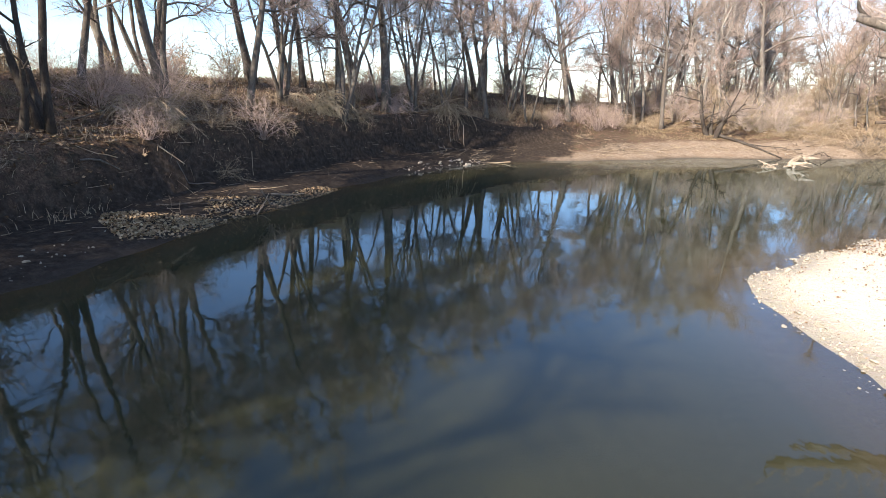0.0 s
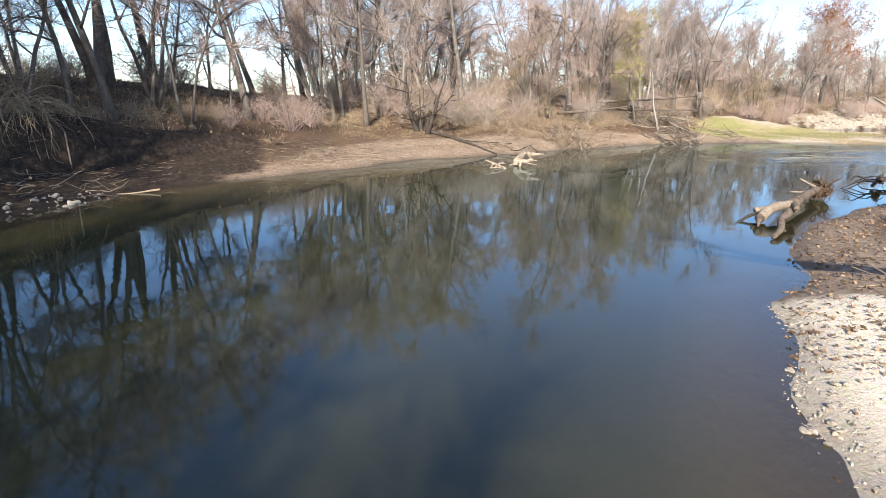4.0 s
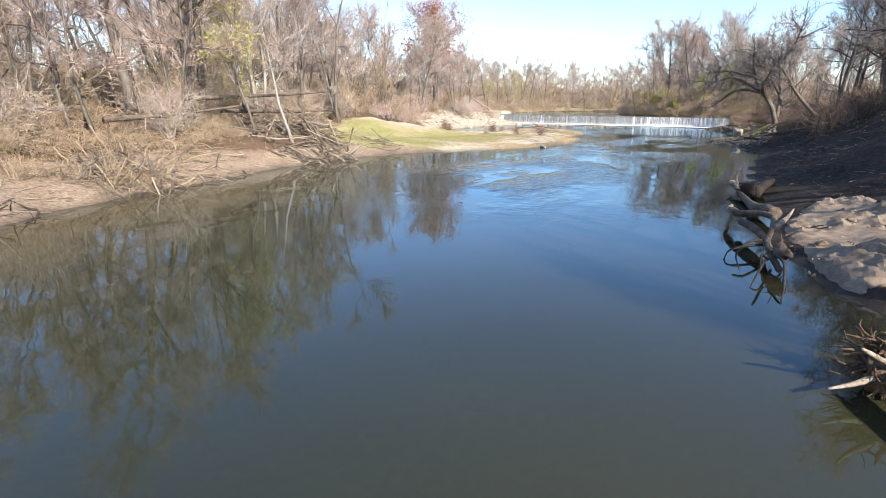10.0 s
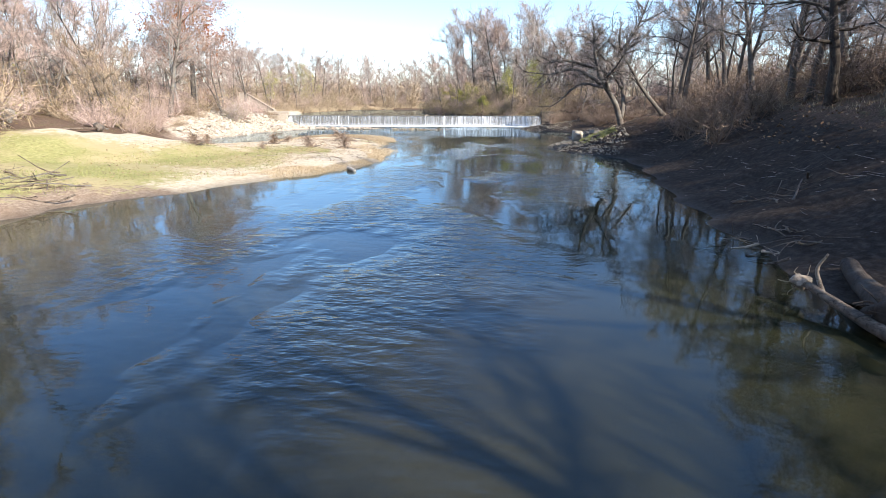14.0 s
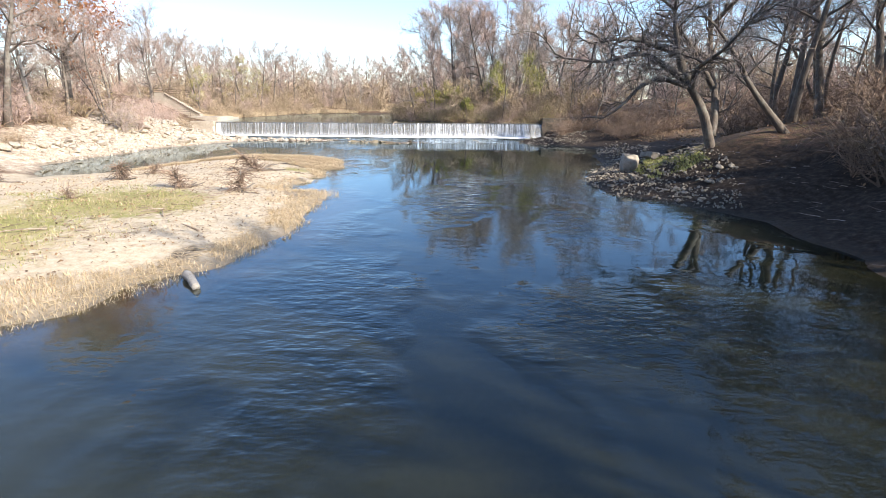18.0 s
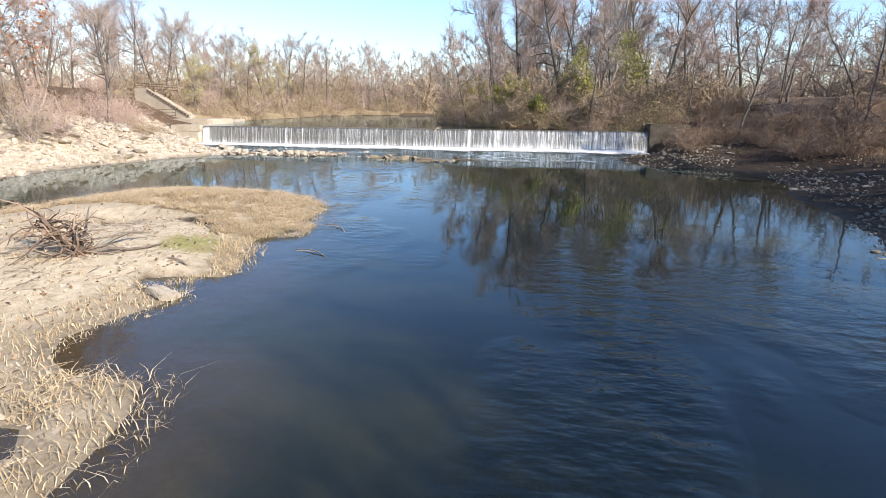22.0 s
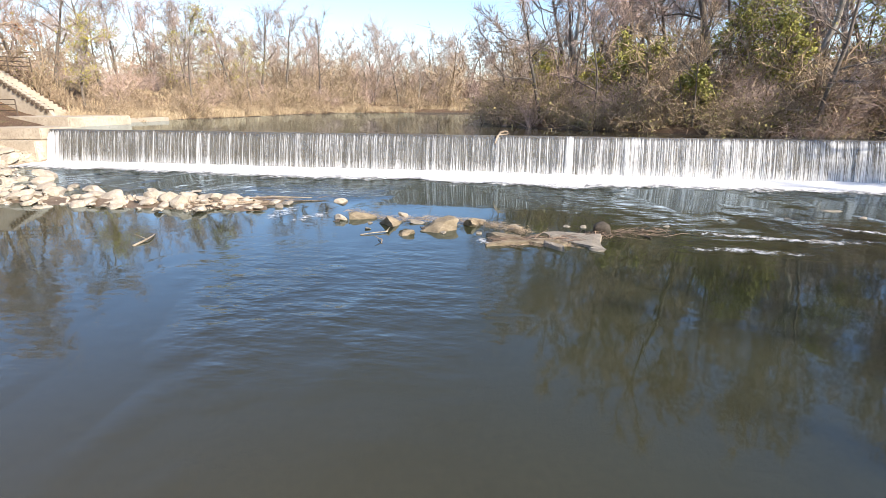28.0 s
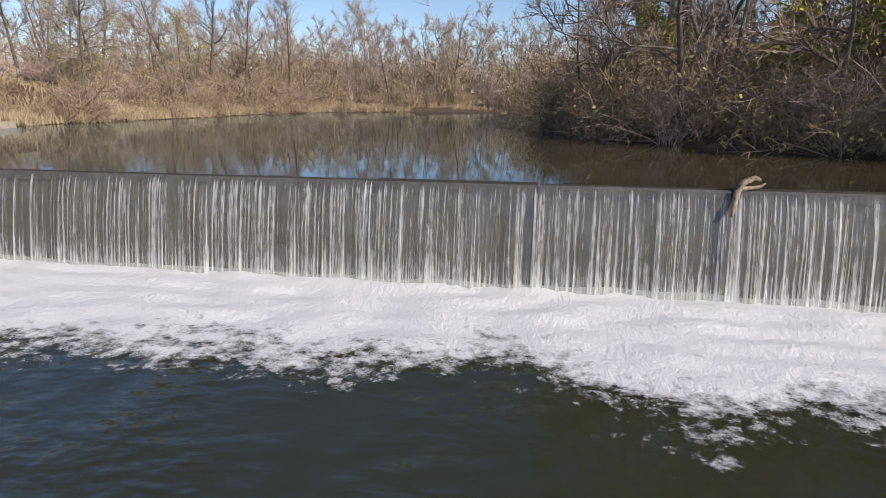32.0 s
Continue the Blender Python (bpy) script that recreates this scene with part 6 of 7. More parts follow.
for k, (x, y, sx, sy, turn) in enumerate(((139.3, 37.0, 1.3, 0.5, 1.8), (139.6, 36.2, 1.1, 0.4, 1.4), (140.0, 37.2, 1.0, 0.4, 1.2), (139.85, 35.0, 3.7, 1.05, 0.87), (139.4, 36.0, 1.0, 0.4, 0.7))):
    ob = lone_stone("slab", slab_mesh(340 + k, STONE_GREY if k > 2 else STONE_BROWN, 0.16), x, y, 0.1, 1.0, 0, "flat grey-brown broken slab in the riffle", RIFFLE)
    ob.matrix_world = Matrix.Translation((x, y, -0.05)) @ Matrix.Rotation(turn, 4, "Z") @ Matrix.Rotation(0.07 * (-1) ** k, 4, "X") @ Matrix.Rotation(0.04, 4, "Y") @ Matrix.Diagonal((sx, sy * 1.1, 0.8, 1))
ob = lone_stone("rock", rock_mesh(380, STONE_WET, 0.8, 0.5, 3), 140.9, 34.8, 0.1, 0.7, 0.4, "dark pointed wet rock standing in the riffle", RIFFLE, (0.6, 1.0, 0.8))
for k, (x, y, s) in enumerate(((145.4, 27.6, 0.8), (144.4, 27.2, 0.5), (143.8, 29.3, 0.35), (141.2, 29.8, 0.4), (141.8, 26.2, 0.4), (143.3, 31.2, 0.3), (142.0, 33.0, 0.35))):
    lone_stone("rock", GREY[k % 3], x, y, -0.02, s, k * 1.3, "wet rock breaking the surface", RIFFLE, (0.7, 1.1, 0.5))
g = np.random.default_rng(88)
for k in range(46):
    u = g.random()
    x, y = 141.2 + 1.9 * g.random() + 1.5 * (u > 0.8), 44.2 + 10.5 * u
    lone_stone("rock", (PALE if k % 4 else GREY)[k % 5], x, y, 0.05, 0.2 + 0.35 * g.random() ** 2, g.random() * 6, "small pale stone of the rock spit", RIFFLE, (1, 1, 0.8))
for k in range(20):
    lone_stone("rock", (GREY if k % 3 else WET)[k % 3], 139.3 + 2.4 * g.random(), 33.5 + 8.5 * g.random(), 0.02, 0.18 + 0.4 * g.random() ** 2, g.random() * 6, "small brown wet stone in the riffle", RIFFLE, (1, 1, 0.5))


def drift_straw(label, line, n, width, length, high, seed, mat, r=0.006):
    """Fine flood-borne stalks strewn along a line, lying over one another."""
    g, t = np.random.default_rng(seed), Tubes()
    line = np.array(line, float)
    spots = [along(line, g.random()) for _ in range(n)]
    off = width * g.normal(size=n) * 0.5
    ox, oy = np.array([p[0] - d[1] * o for (p, d), o in zip(spots, off)]), np.array([p[1] + d[0] * o for (p, d), o in zip(spots, off)])
    oz = ground_z(ox, oy)
    for k, (p, d) in enumerate(spots):
        if high < 0.12 and oz[k] < 0.0:
            continue
        a = g.normal() * 0.85
        w = np.array([d[0] * math.cos(a) - d[1] * math.sin(a), d[0] * math.sin(a) + d[1] * math.cos(a), 0.12 * g.normal()])
        o = np.array([ox[k], oy[k], max(oz[k], -0.02) + high * g.random() * math.exp(-(off[k] / width) ** 2 * 2) + 0.02])
        q = limb_path(g, o, w, length * (0.3 + g.random()), 3, 0.22, 0.0)
        q[:, 2] = np.maximum(o[2] + 0.4 * (q[:, 2] - o[2]), -0.01)
        t.add(q, np.linspace(r * (0.6 + g.random()), r * 0.5, 4), 3)
    return tagged(new("drift_straw", t.mesh("drift_straw", mat)), label, "straw", kind="stuff")


RIDGE = [(142.2, 42.1), (141.7, 41.3), (141.35, 40.2), (141.5, 39.3), (141.3, 38.3), (141.0, 37.3), (140.5, 36.7)]
drift_straw("fine brown drift stalks caught along the riffle rocks", RIDGE, 1300, 0.15, 0.26, 0.14, 601, TWIG_TAN, 0.0024)
drift_straw("pale dry stalks caught on the riffle rocks", RIDGE[2:], 220, 0.15, 0.28, 0.16, 602, STRAW, 0.0026)
drift_straw("dark drift twigs caught on the slabs", [(139.4, 37.5), (139.7, 36.6), (139.9, 35.8), (140.7, 34.8), (141.3, 33.4)], 320, 0.45, 0.55, 0.13, 604, TWIG_DARK, 0.006)
drift_straw("reddish drift twigs on the rock spit", [(141.7, 47.4), (142.4, 46.3), (143.0, 45.2), (143.7, 44.2)], 300, 0.5, 0.6, 0.05, 603, TWIG_TAN, 0.005)
for k, (a, b, z, r0) in enumerate((((141.6, 46.8), (142.8, 45.6), 0.22, 0.07), ((142.2, 47.0), (143.4, 44.6), 0.26, 0.04), ((142.9, 46.6), (143.9, 44.0), 0.22, 0.05), ((143.5, 44.6), (143.9, 43.2), 0.1, 0.05), ((141.9, 46.2), (143.0, 44.9), 0.2, 0.03), ((143.2, 43.5), (143.9, 43.0), 0.3, 0.02))):
    ob = thing("stick", Matrix(), "pale drift pole lying on the rock spit", "stick", "poles on the rock spit")
    wood_part("pole", [(a[0], a[1], z - 0.1), ((a[0] + b[0]) / 2, (a[1] + b[1]) / 2, z - 0.08), (b[0], b[1], z - 0.14)], 0.6 * r0, 0.35 * r0, ob, DRIFT if k % 2 == 0 else DRIFT_DARK, 610 + k, 6)
ob = thing("floating_branch", Matrix(), "white forked twig floating below the riffle", "driftwood")
wood_part("branch", [(139.55, 40.75, 0.01), (139.75, 40.45, 0.03), (139.95, 40.15, 0.03)], 0.012, 0.016, ob, DRIFT, 620, 5)
wood_part("side_twig", [(139.93, 40.2, 0.02), (140.02, 40.12, 0.12)], 0.012, 0.006, ob, DRIFT, 621, 5)


def broken_water(label, line, width, seed):
    """A torn sheet of white water over the stones."""
    line = np.array([(*p, 0) for p in line], float)
    u, w = np.linspace(0, 1, 40), np.linspace(-1, 1, 14)
    P = np.array([along(line, min(a, 0.999))[0] for a in u])
    T = np.gradient(P, axis=0)
    N = np.stack([-T[:, 1], T[:, 0]], 1) / (np.hypot(T[:, 0], T[:, 1])[:, None] + 1e-9)
    X, Y = P[:, None, 0] + N[:, None, 0] * w * width, P[:, None, 1] + N[:, None, 1] * w * width
    i = np.arange(X.size).reshape(X.shape)
    f = np.stack([i[:-1, :-1], i[1:, :-1], i[1:, 1:], i[:-1, 1:]], -1).reshape(-1, 4)
    ob = tagged(new("white_water", mesh_of("white_water", np.stack([X, Y, 0.016 + 0.012 * waves(X, Y, 0.2, seed)], -1).reshape(-1, 3), f.tolist(), FOAM, True)), label, "foam", kind="stuff")
    edge = (1 - w[None, :] ** 2) * (np.sin(math.pi * u) ** 0.5)[:, None]
    ob.data.attributes.new("thick", "FLOAT", "POINT").data.foreach_set("value", (0.3 * edge - 0.22).astype(np.float32).ravel())


broken_water("torn white water running over the riffle", [(142.9, 44.2), (142.0, 44.0), (141.3, 43.9), (140.2, 44.1)], 0.5, 1)
broken_water("torn white water beside the riffle rocks", [(142.2, 42.8), (141.6, 42.7), (141.0, 43.0), (140.4, 43.1)], 0.4, 2)
broken_water("streaks of white water below the ledge", [(141.5, 33.6), (141.3, 31.5), (141.0, 29.5), (141.6, 27.6)], 0.35, 3)
broken_water("streaks of white water below the ledge", [(139.7, 33.4), (139.9, 31.8), (139.6, 30.2)], 0.4, 4)
broken_water("streaks of white water below the cobbles", [(143.5, 29.5), (142.6, 28.4), (141.6, 26.2), (140.8, 24.6)], 0.35, 5)
broken_water("torn water at the ledge", [(139.9, 37.9), (139.5, 37.6), (139.1, 37.7)], 0.3, 6)
lone_stone("slab", slab_mesh(351, STONE_PALE, 0.14), 110.7, 37.0, 0.06, 1.0, 0.3, "flat white stone on the bar's muddy edge", "", (0.5, 0.8, 0.9))
lone_stone("boulder", rock_mesh(331, STONE_PALE, 0.85, 0.25, 3), 114.4, 17.6, 0.85, 1.9, 0.6, "large pale rounded boulder on the stony point", "", (0.72, 0.7, 1.2))
lone_stone("slab", slab_mesh(350, STONE_GREY, 0.2), 117.0, 15.6, float(ground_z(117, 15.6)) + 0.1, 1.6, 0.3, "flat grey slab behind the boulder", "", (1.2, 0.7, 1.2))
log = thing("plank", Matrix(), "dark weathered plank on the shaded bank", "plank")
wood_part("board", [(116.5, 14.6, float(ground_z(116.5, 14.6)) + 0.2), (119.0, 12.4, float(ground_z(119, 12.4)) + 0.25)], 0.13, 0.11, log, BARK_DARK, 120, 4)

g = np.random.default_rng(77)


def stone_field(name, label, n_parts, n_rest, poly, sizes, meshes, seed, sink=0.05):
    """A stony bank: the larger stones one by one, the small ones as one mass."""
    field = thing(name, Matrix(), label, "stones", kind="structure")
    g = np.random.default_rng(seed)
    xs, ys = [p[0] for p in poly], [p[1] for p in poly]
    x, y = g.uniform(min(xs), max(xs), 12 * (n_parts + n_rest)), g.uniform(min(ys), max(ys), 12 * (n_parts + n_rest))
    ok = from_edge(poly, x, y) < 0
    x, y = x[ok][:n_parts + n_rest], y[ok][:n_parts + n_rest]
    z = ground_z(x, y)
    rest = []
    for k in range(len(x)):
        s = sizes[0] + (sizes[1] - sizes[0]) * g.random() ** 2.2
        if k < n_parts:
            stone(meshes[k % len(meshes)], x[k], y[k], z[k] - sink + 0.2 * s, s, g.random() * 6.28, field)
        else:
            s *= 0.5
            rest.append((k % len(SMALL), Matrix.Translation((x[k], y[k], z[k] + 0.08 * s)) @ Euler(g.random(3) * 3).to_matrix().to_4x4() @ Matrix.Scale(s, 4)))
    if rest:
        part("small_stones", join_copies("small_stones", [SMALL_BY[meshes[0].materials[0].name][k] for k in range(3)], rest), None, field)
    return field


SMALL = [0, 1, 2]
EARTH = [rock_mesh(380 + k, STONE_EARTH, 0.45, 0.9, 3) for k in range(4)]
SMALL_BY = {m.name: [rock_mesh(400 + k, m, 0.55, 0.3, 1) for k in range(3)] for m in (STONE_PALE, STONE_GREY, STONE_EARTH)}
stone_field("riprap", "slope of pale broken limestone riprap beside the dam", 300, 1500, [(116, 58.5), (125, 57.8), (131, 58.2), (137, 56.2), (141, 54.2), (145, 57), (149, 61.5), (151.5, 63), (152, 68), (146, 68), (136, 66.5), (124, 65), (116, 63)], (0.35, 1.15), PALE, 1)
stone_field("gravel_shoal", "grey cobbles heaped at the shaded dam end", 160, 700, [(139, 16), (138.5, 20), (143.5, 23.4), (147, 21.5), (150.5, 18.6), (152, 15), (146, 12.5)], (0.2, 0.55), GREY, 2)
stone_field("gravel_shoal", "stony point of grey cobbles around the boulder", 220, 2400, [(103.5, 15.5), (107, 20), (111.5, 21), (117.5, 19.4), (123, 17.6), (124, 14.5), (116, 13.8), (108, 14)], (0.15, 0.5), GREY, 3)
stone_field("gravel_shoal", "line of grey cobbles on the shaded bank", 70, 400, [(124, 17.2), (131, 16), (137, 14.9), (138.5, 12.5), (130, 11.5), (124, 13.5)], (0.15, 0.5), GREY, 4)
stone_field("gravel_bar", "bright pale gravel point bar beside the river", 60, 1800, [(30.8, -9), (30.8, 1), (34, 4.2), (38, 5), (41, 2), (41, -9)], (0.06, 0.24), PALE, 5, 0.02)
xs, ys = np.arange(54.5, 70.5, 0.11), np.arange(10.6, 17.4, 0.11)
Xs, Ys = np.meshgrid(xs, ys, indexing="ij")
inside = step(0.3, -0.9, from_edge([(56.0, 15.1), (58.4, 16.0), (61.5, 16.5), (65, 16.2), (68.4, 14.8), (68.6, 12.6), (62, 11.6), (57.8, 13.0)], Xs, Ys))
ridged = 1 - np.abs(waves(Xs * 0.6 + Ys * 0.5, Ys - 0.3 * Xs, 0.55, 3)) + 0.5 * (1 - np.abs(waves(Xs, Ys, 0.28, 8))) + 0.3 * waves(Xs, Ys, 0.13, 5)
spit_z = ground_z(Xs, Ys) - 0.35 + inside * (0.34 + 0.38 * np.clip(ridged, 0, 2) * (0.5 + 0.5 * waves(Xs, Ys, 1.6, 2)))
i = np.arange(Xs.size).reshape(Xs.shape)
f = np.stack([i[:-1, :-1], i[1:, :-1], i[1:, 1:], i[:-1, 1:]], -1).reshape(-1, 4)
tagged(new("mud_spit", mesh_of("mud_spit", np.stack([Xs, Ys, spit_z], -1).reshape(-1, 3), f.tolist(), STONE_EARTH)), "lumpy ridges of dried mud on the sunlit spit", "mud", kind="structure")
stone_field("spit_clods", "loose clods of earth on the mud spit", 16, 160, [(56.4, 15.0), (58.4, 15.7), (61.5, 16.1), (65, 15.8), (68, 14.4), (62, 12.4), (58, 13.4)], (0.15, 0.5), EARTH, 11, 0.0)
stone_field("shore_pebbles", "loose pebbles at the water's edge of the gravel point", 150, 900, [(30.2, -7), (30.3, -1), (31, 1.2), (32.8, 3.2), (35, 5.4), (37, 6.8), (37.6, 6.2), (35.6, 4.6), (33.4, 2.4), (31.7, 0.4), (31.2, -1.4), (31.6, -7)], (0.05, 0.2), PALE, 12, 0.0)
stone_field("bar_pebbles", "pale pebbles along the bar's edge", 90, 1500, [(96, 35.0), (103, 34.4), (106, 34.9), (108, 36.2), (112, 36), (116, 36.9), (117, 40), (110, 40.5), (104, 38), (97, 38)], (0.06, 0.26), PALE, 8, 0.02)
stone_field("rock_spit", "spit of broken pale limestone below the dam", 170, 400, [(141.0, 46.4), (143.6, 45.4), (145, 50), (148, 58), (143.5, 57), (140.4, 54), (140.9, 50)], (0.25, 0.75), PALE, 9)
stone_field("beach_stones", "a few pale stones at the shaded waterline", 24, 60, [(16, 19.5), (17.5, 23.2), (21, 28.3), (20, 29.3), (16.6, 24.5), (15.2, 20)], (0.15, 0.5), PALE, 6)
stone_field("beach_stones", "thin line of cobbles on the mud at the steep bank", 12, 60, [(11.3, -6), (12, 2), (13.4, 10), (12.6, 10.5), (10.6, 3), (9.6, -6)], (0.1, 0.3), GREY, 7)


# ---- grass, reeds and fallen leaves ----
def blades(name, label, x, y, z, height, width, mat, seed, bend=0.4, category="grass", droop=0.0):
    g = np.random.default_rng(seed)
    n = len(x)
    a, h = g.random(n) * 6.28, height * (0.45 + 0.8 * g.random(n))
    lean = g.normal(size=(n, 2)) * bend * h[:, None]
    base = np.stack([x, y, z - 0.03], 1)
    side = np.stack([np.cos(a), np.sin(a), 0 * a], 1) * width
    mid = base + np.stack([lean[:, 0] * 0.35, lean[:, 1] * 0.35, h * 0.62], 1)
    tip = base + np.stack([lean[:, 0] * (1 + droop), lean[:, 1] * (1 + droop), h * (1 - 0.55 * droop * g.random(n))], 1)
    v = np.stack([base - side, base + side, mid + side * 0.8, mid - side * 0.8, tip], 1).reshape(-1, 3)
    i = np.arange(n)[:, None] * 5
    f = [tuple(r) for r in (i + [0, 1, 2, 3]).tolist()] + [tuple(r) for r in (i + [3, 2, 4]).tolist()]
    return tagged(new(name, mesh_of(name, v, f, mat)), label, category, kind="stuff")


def sow(n, poly, seed, clump=0.0):
    g = np.random.default_rng(seed)
    xs, ys = [p[0] for p in poly], [p[1] for p in poly]
    x, y = g.uniform(min(xs), max(xs), n * 4), g.uniform(min(ys), max(ys), n * 4)
    keep = from_edge(poly, x, y) < 0
    if clump:
        keep &= waves(x, y, clump, seed) > -0.35 + 0.5 * g.random(len(x))
    x, y = x[keep][:n], y[keep][:n]
    return x, y, ground_z(x, y)


x, y, z = sow(34000, [(88, 40), (90, 35.4), (94, 33.6), (97, 32.8), (103, 33), (106.4, 33.6), (108.3, 34.6), (112, 34.4), (117, 35.2), (117, 39), (112.3, 38.6), (107.5, 38.8), (105, 37.6), (99, 37.3), (93, 39.6)], 1)
d = from_edge(LOWER, x, y)
keep = (waves(x, y, 0.8, 8) > -0.45) & (d > -0.55) & (d < 1.5 + 0.8 * waves(x, y, 2.0, 3)) & (np.random.default_rng(5).random(len(x)) < np.where(d < 0, 0.75 + 0.9 * d, 0.9) * np.where((x > 102.5) & (x < 111.5), 0.5, 1.0))
x, y, z = x[keep], y[keep], z[keep]
blades("reed_fringe", "fringe of dry straw-coloured reeds at the bar's edge", x, y, np.maximum(z, -0.05), 0.24, 0.008, STRAW, 1, 0.6, "grass", 0.8)
x, y, z = sow(40000, [(116.3, 36.2), (121.3, 37.3), (124.2, 39.8), (124.9, 44.3), (123.3, 48.2), (119, 49.3), (114, 50.4), (113.5, 48.4), (119, 47.2), (118.6, 44.5), (117.6, 40.8), (115.6, 39.3)], 2, 0.35)
blades("reed_bed", "bed of golden dry reeds on the bar's tip", x, y, np.maximum(z, -0.05), 0.24, 0.009, STRAW, 2, 0.75, "grass", 0.9)
x, y, z = sow(9000, [(78, 46), (84, 42), (90, 39), (98, 37.5), (104, 39), (106, 44), (100, 48), (90, 51), (80, 50)], 3, 1.6)
blades("green_grass", "patchy bright green grass on the bar", x, y, z, 0.14, 0.011, GREEN_BLADE, 3, 0.5)
x, y, z = sow(2600, [(108.5, 14.6), (118, 15.2), (116.5, 17.2), (110.5, 17.6)], 6, 0.5)
blades("green_grass", "low green weeds among the cobbles", x, y, z, 0.2, 0.016, GREEN_BLADE, 6, 0.5)
x, y, z = sow(5000, [(88, 40), (98, 36.5), (106, 38), (118, 41), (116, 47), (104, 50), (92, 50)], 4, 1.2)
blades("dry_grass", "thin dry grass over the sandy bar", x, y, z, 0.16, 0.009, STRAW, 4, 0.6)
for k, (poly, n, hgt, lab) in enumerate((([(-8, -10), (8, -10), (9, 12), (14, 30), (24, 37), (32, 41), (34, 60), (-8, 60)], 15000, 0.4, "dry grass and weeds on the steep bank"),
                                         ([(34, 41), (46, 44), (60, 47), (76, 48), (84, 50), (86, 60), (34, 60)], 30000, 0.17, "dry grass under the wooded bank"),
                                         ([(160, 67.3), (206, 67.5), (214, 56), (226, 60), (210, 86), (160, 82)], 12000, 0.5, "tall dry grass above the pool"),
                                         ([(155, 65.9), (162, 66.6), (170, 67.6), (181, 66.6), (192, 67.1), (202, 64.1), (207, 56), (209.5, 56), (205, 67), (192, 70), (170, 70.4), (160, 69)], 32000, 0.6, "tall golden grass along the pool's edge"),
                                         ([(208.5, 56), (209, 30), (218, 20), (226, 60)], 7000, 0.6, "golden grass on the far bank"),
                                         ([(62, 9), (100, 8), (124, 8), (150, 12), (150, -6), (62, -6)], 9000, 0.35, "dead grass on the shaded bank"),
                                         ([(154, 17), (157, 28), (161, 33.5), (170, 39), (186, 35), (186, 10), (154, 8)], 8000, 0.5, "dry weeds below the thicket"))):
    x, y, z = sow(n, poly, 20 + k, 1.1)
    blades("dry_grass", lab, x, y, z, hgt, 0.022 if k in (2, 3, 4) else 0.013, STRAW if k in (2, 3, 4) else (WEED if k == 1 else TWIG_TAN), 20 + k, 0.55)


def litter(name, label, n, poly, seed, size=0.09, mat=LEAF_DEAD):
    x, y, z = sow(n, poly, seed)
    t, g = Tubes(), np.random.default_rng(seed)
    u = g.normal(size=(len(x), 3)) * [1, 1, 0.35]
    w = np.cross(u, g.normal(size=(len(x), 3)) * [0.3, 0.3, 1])
    s = size * (0.4 + 0.9 * g.random((len(x), 1)))
    u, w = u / np.linalg.norm(u, axis=1)[:, None] * s, w / np.linalg.norm(w, axis=1)[:, None] * s * 0.65
    c = np.stack([x, y, z + 0.04], 1)
    v = np.stack([c - u, c + w, c + u, c - w], 1).reshape(-1, 3)
    i = np.arange(len(x))[:, None] * 4
    return tagged(new(name, mesh_of(name, v, (i + [0, 1, 2, 3]).tolist(), mat)), label, "leaves", kind="stuff")


litter("leaf_litter", "brown fallen leaves over the steep bank", 16000, [(-8, -10), (7, -10), (8.5, 12), (13, 29), (23, 36), (31, 40), (34, 58), (-8, 58)], 50, 0.1)
litter("leaf_litter", "brown fallen leaves under the woods", 16000, [(30, 41), (42, 43), (60, 46), (76, 47.5), (84, 50), (88, 70), (30, 70)], 51, 0.1)
litter("leaf_litter", "fallen leaves on the shaded bank", 10000, [(58, 10), (84, 11), (100, 10.5), (124, 10), (150, 12), (150, -4), (58, -4)], 52, 0.09)
litter("leaf_litter", "leaves and bark scattered beside the gravel point", 9000, [(34.5, 4.6), (38, 7.2), (44, 11), (56, 14), (58, 4), (46, -4), (41, -4)], 53, 0.06)
litter("leaf_litter", "leaves scattered above the stones", 6000, [(112, 64), (150, 70), (156, 90), (112, 80)], 54, 0.1)


# ---- the old tree that leans over the gravel point ----
old = thing("leaning_old_tree", Matrix(), "old leaning tree with broken limbs over the gravel point", "tree")
wood_part("trunk", [(46.0, -6.0, float(ground_z(46, -6)) - 0.3), (43.4, -4.0, 2.2), (40.8, -2.0, 3.4), (38.4, -0.6, 4.4)], 0.44, 0.26, old, BARK, 501, 9)
wood_part("limb", [(38.4, -0.6, 4.4), (36.8, 0.2, 5.1), (35.3, 1.3, 5.9), (34.2, 2.1, 6.7), (33.2, 2.6, 7.15)], 0.24, 0.11, old, BARK, 502, 9)
wood_part("limb", [(36.6, 0.4, 5.2), (35.2, 1.3, 5.6), (34.4, 1.9, 5.95), (33.7, 2.2, 6.15)], 0.16, 0.07, old, BARK, 503, 8)
wood_part("limb", [(33.5, 2.5, 7.0), (33.2, 2.7, 7.5), (33.5, 2.9, 8.0)], 0.07, 0.03, old, BARK_DARK, 506, 6)
g = np.random.default_rng(505)
t = Tubes()
for k in range(70):
    p = np.array([37.4 - 4.0 * g.random(), 0, 0])
    p[1], p[2] = 0.0 + (37.0 - p[0]) * 0.72, 5.1 + (37.0 - p[0]) * 0.55
    q = limb_path(g, p, (g.normal() * 0.5, g.normal() * 0.5, 0.8), 0.6 + 1.4 * g.random(), 4, 0.3, -0.05)
    t.add(q, np.linspace(0.018, 0.005, 5), 3)
part("twig_mass", t.mesh("twig_mass", TWIG), None, old)



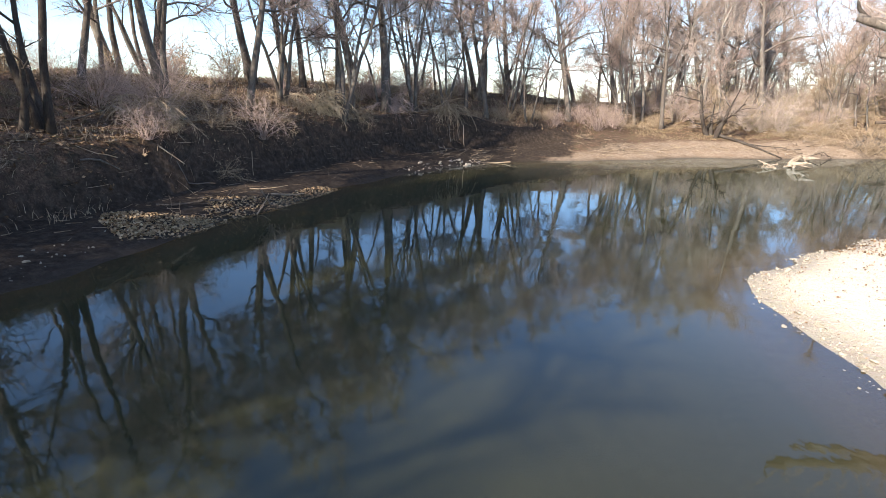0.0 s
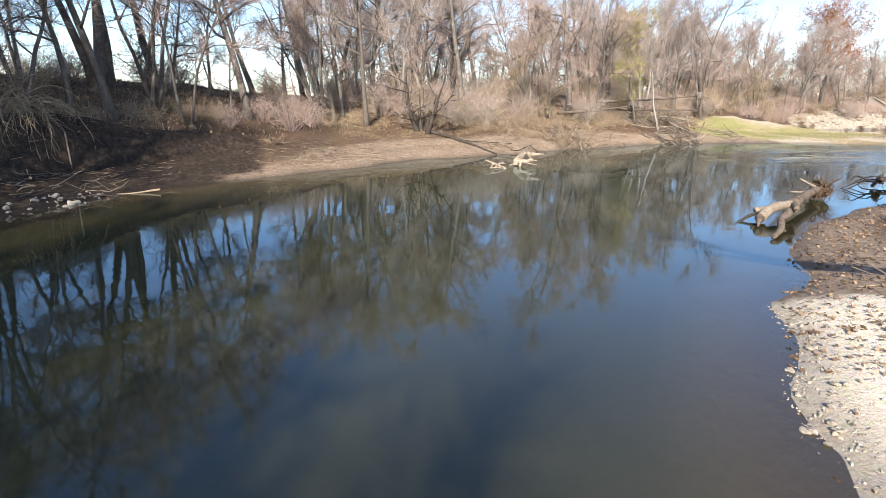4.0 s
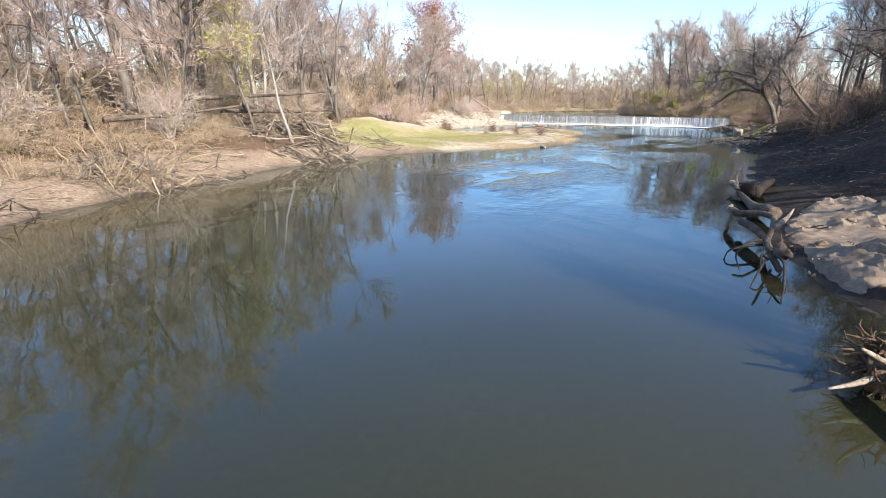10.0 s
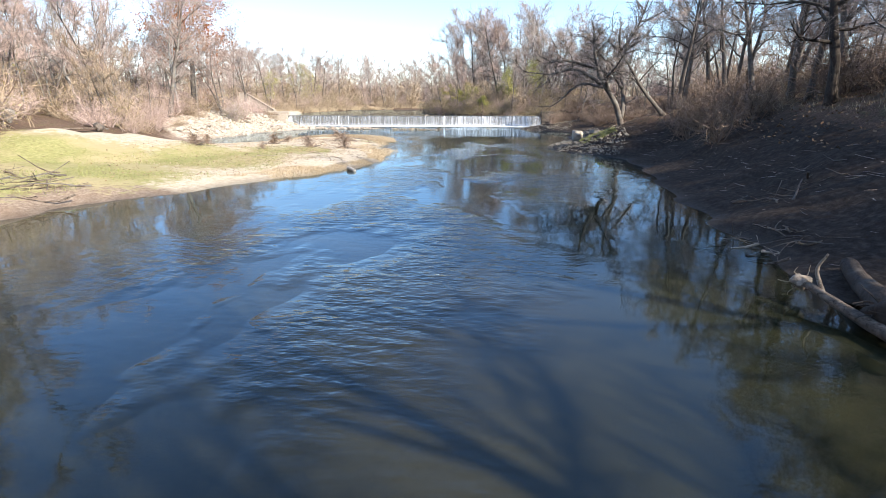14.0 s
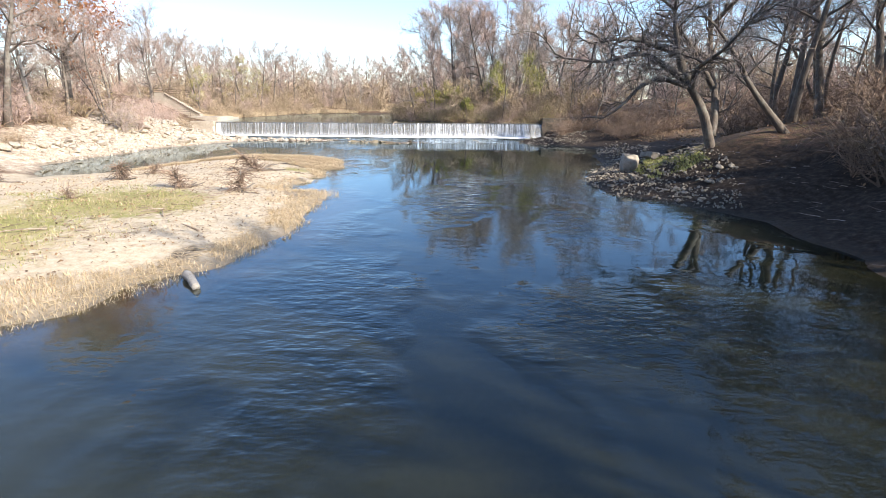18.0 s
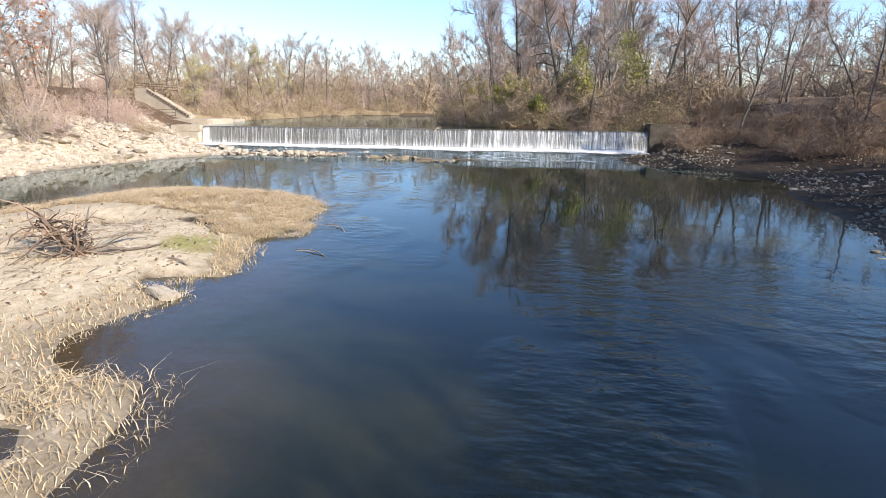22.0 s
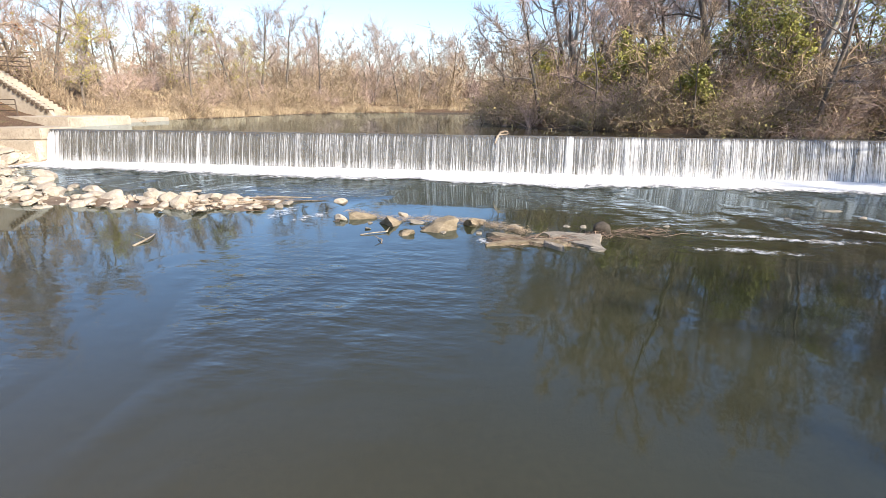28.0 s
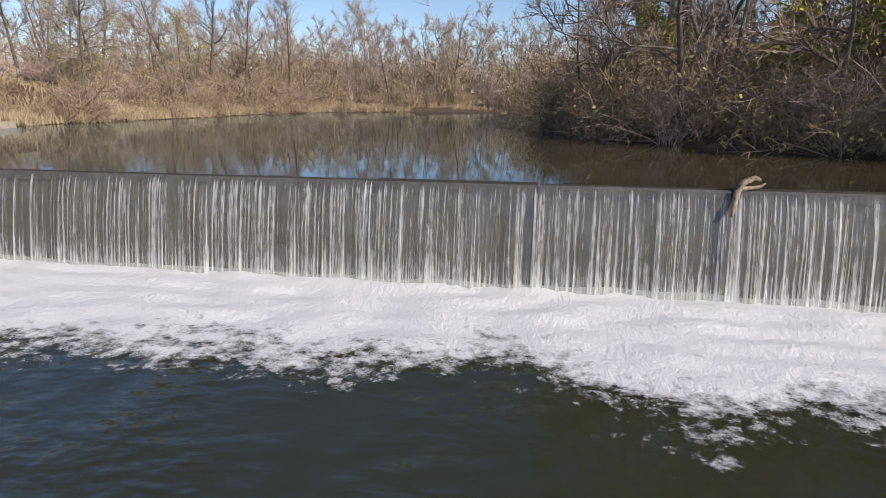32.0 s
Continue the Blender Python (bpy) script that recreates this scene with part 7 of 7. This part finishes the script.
# dead bushes that hang over the lip of the steep bank
def hanging_bush(label, x, y, size, mat, seed, toward=(0.8, -0.45)):
    ob = thing("hanging_bush", Matrix(), label, "shrub", "dead bushes hanging over the steep bank")
    g = np.random.default_rng(seed)
    z = float(ground_z(x, y))
    t = Tubes()
    for k in range(38):
        a = math.atan2(toward[1], toward[0]) + g.normal() * 0.75
        q = limb_path(g, (x + 0.3 * g.normal(), y + 0.3 * g.normal(), z + 0.3), (math.cos(a), math.sin(a), 0.9 + 0.5 * g.normal()), size * (0.6 + 0.7 * g.random()), 8, 0.16, -0.26)
        limb = Tubes()
        limb.add(q, np.linspace(0.042, 0.013, 9), 5)
        part("limb", limb.mesh("limb", mat), None, ob)
        for _ in range(16):
            p, d = along(q, 0.25 + 0.75 * g.random())
            t.add(limb_path(g, p, sideways(g, d, 0.4 + 0.5 * g.random()) + np.array([0, 0, -0.25]), 0.4 + 0.7 * g.random(), 4, 0.25, -0.12), np.linspace(0.015, 0.006, 5), 3)
    part("twig_mass", t.mesh("twig_mass", mat), None, ob)
    return ob


hanging_bush("pale dead bush drooping over the lip of the steep bank", 8.9, 22.4, 3.3, STRAW, 801)
hanging_bush("tan dead bush drooping over the lip of the steep bank", 16.6, 33.2, 3.0, TWIG_TAN, 802, (0.6, -0.6))
hanging_bush("reddish dead bush hanging on the steep bank", 12.4, 29.0, 2.4, TWIG_RED, 803, (0.7, -0.5))
hanging_bush("grey dead bush hanging on the steep bank", 5.6, 9.0, 2.4, TWIG_TAN, 804, (0.9, -0.2))
litter("leaf_litter", "yellow-brown leaves washed up on the mud shelf", 1800, [(8.8, 2.4), (10.5, 3.4), (12.2, 4.4), (12.0, 2.4), (11.2, 0.2), (9.4, 1.4)], 55, 0.07, LEAF_TAN)
litter("leaf_litter", "leaves and scraps drifted along the muddy waterline", 2200, [(11.4, 0), (12.3, 1.4), (13.5, 8), (14.2, 13.4), (13.2, 13.2), (12.4, 9), (10.2, 6.2), (11.2, 5.4)], 56, 0.07, LEAF_TAN)
litter("leaf_litter", "dead leaves and bark scraps over the bar", 4000, [(84, 44), (92, 37.5), (98, 35.2), (106, 35.6), (117, 39), (121, 43), (116, 47), (104, 50), (90, 50)], 59, 0.05)
litter("leaf_litter", "dark leaves and bark specks over the gravel point", 1500, [(30.9, -9), (30.9, 1), (34, 4.6), (38, 5.6), (41, 2), (41, -9)], 57, 0.035)
litter("leaf_litter", "brown leaves clinging to the steep bank's brush", 6000, [(3, -6), (7.6, -6), (8.4, 10), (12.5, 26), (20, 34), (16, 37), (8, 26), (3, 8)], 58, 0.09)

# flattened straw and debris on the bar, and the tangle on the steep bank
drift_straw("flattened golden straw over the bar's tip", [(116.5, 37.2), (119.5, 38.4), (122.5, 40.0), (123.2, 43.5), (121.5, 47.2)], 3000, 1.1, 0.4, 0.1, 631, STRAW, 0.007)
drift_straw("brown twigs and bark strewn over the bar", [(90, 42), (98, 39.5), (104, 40), (110, 41), (116, 42.5)], 700, 3.2, 0.5, 0.03, 636, TWIG_DARK, 0.009)
drift_straw("straw wrack along the bar's edge", [(91, 36.6), (94.6, 35.1), (97.6, 34.5), (103, 34.7), (106.5, 35.8), (112, 36.5), (116.5, 37.4)], 1800, 0.7, 0.35, 0.05, 632, STRAW, 0.006)
drift_straw("brown twig litter over the beach", [(28, 34.5), (35, 38), (42, 41.5), (50, 42.5), (58, 44.5), (66, 46)], 1500, 2.4, 0.9, 0.05, 633, TWIG_TAN, 0.012)
drift_straw("twig litter strewn over the steep bank", [(6, -6), (7, 8), (9, 18), (14, 28), (22, 35)], 900, 4.0, 0.7, 0.06, 634, TWIG_TAN, 0.01)
drift_straw("dark twig litter on the shaded bank", [(60, 12), (74, 13), (88, 12.5), (100, 11.5), (112, 13), (126, 13)], 350, 3.0, 0.6, 0.04, 635, TWIG, 0.009)
stick_heap("brush_pile", "pale fallen bush tangled on top of the steep bank", 8.4, 23.2, 2.2, 130, 2.0, 1.4, [DRIFT, TWIG_TAN, STRAW], 41, (0.6, -0.4, -0.3), 0.03)
stick_heap("brush_pile", "reddish dead branches hanging down the steep bank", 5.5, 14.5, 3.0, 120, 2.2, 1.0, [TWIG_RED, TWIG_TAN, BARK], 42, (0.7, -0.2, -0.5), 0.03)
stick_heap("brush_pile", "reddish dead branches tangled on the steep bank", 12.5, 31.5, 3.0, 100, 2.0, 0.9, [TWIG_RED, TWIG_TAN, BARK], 43, (0.5, -0.5, -0.4), 0.03)
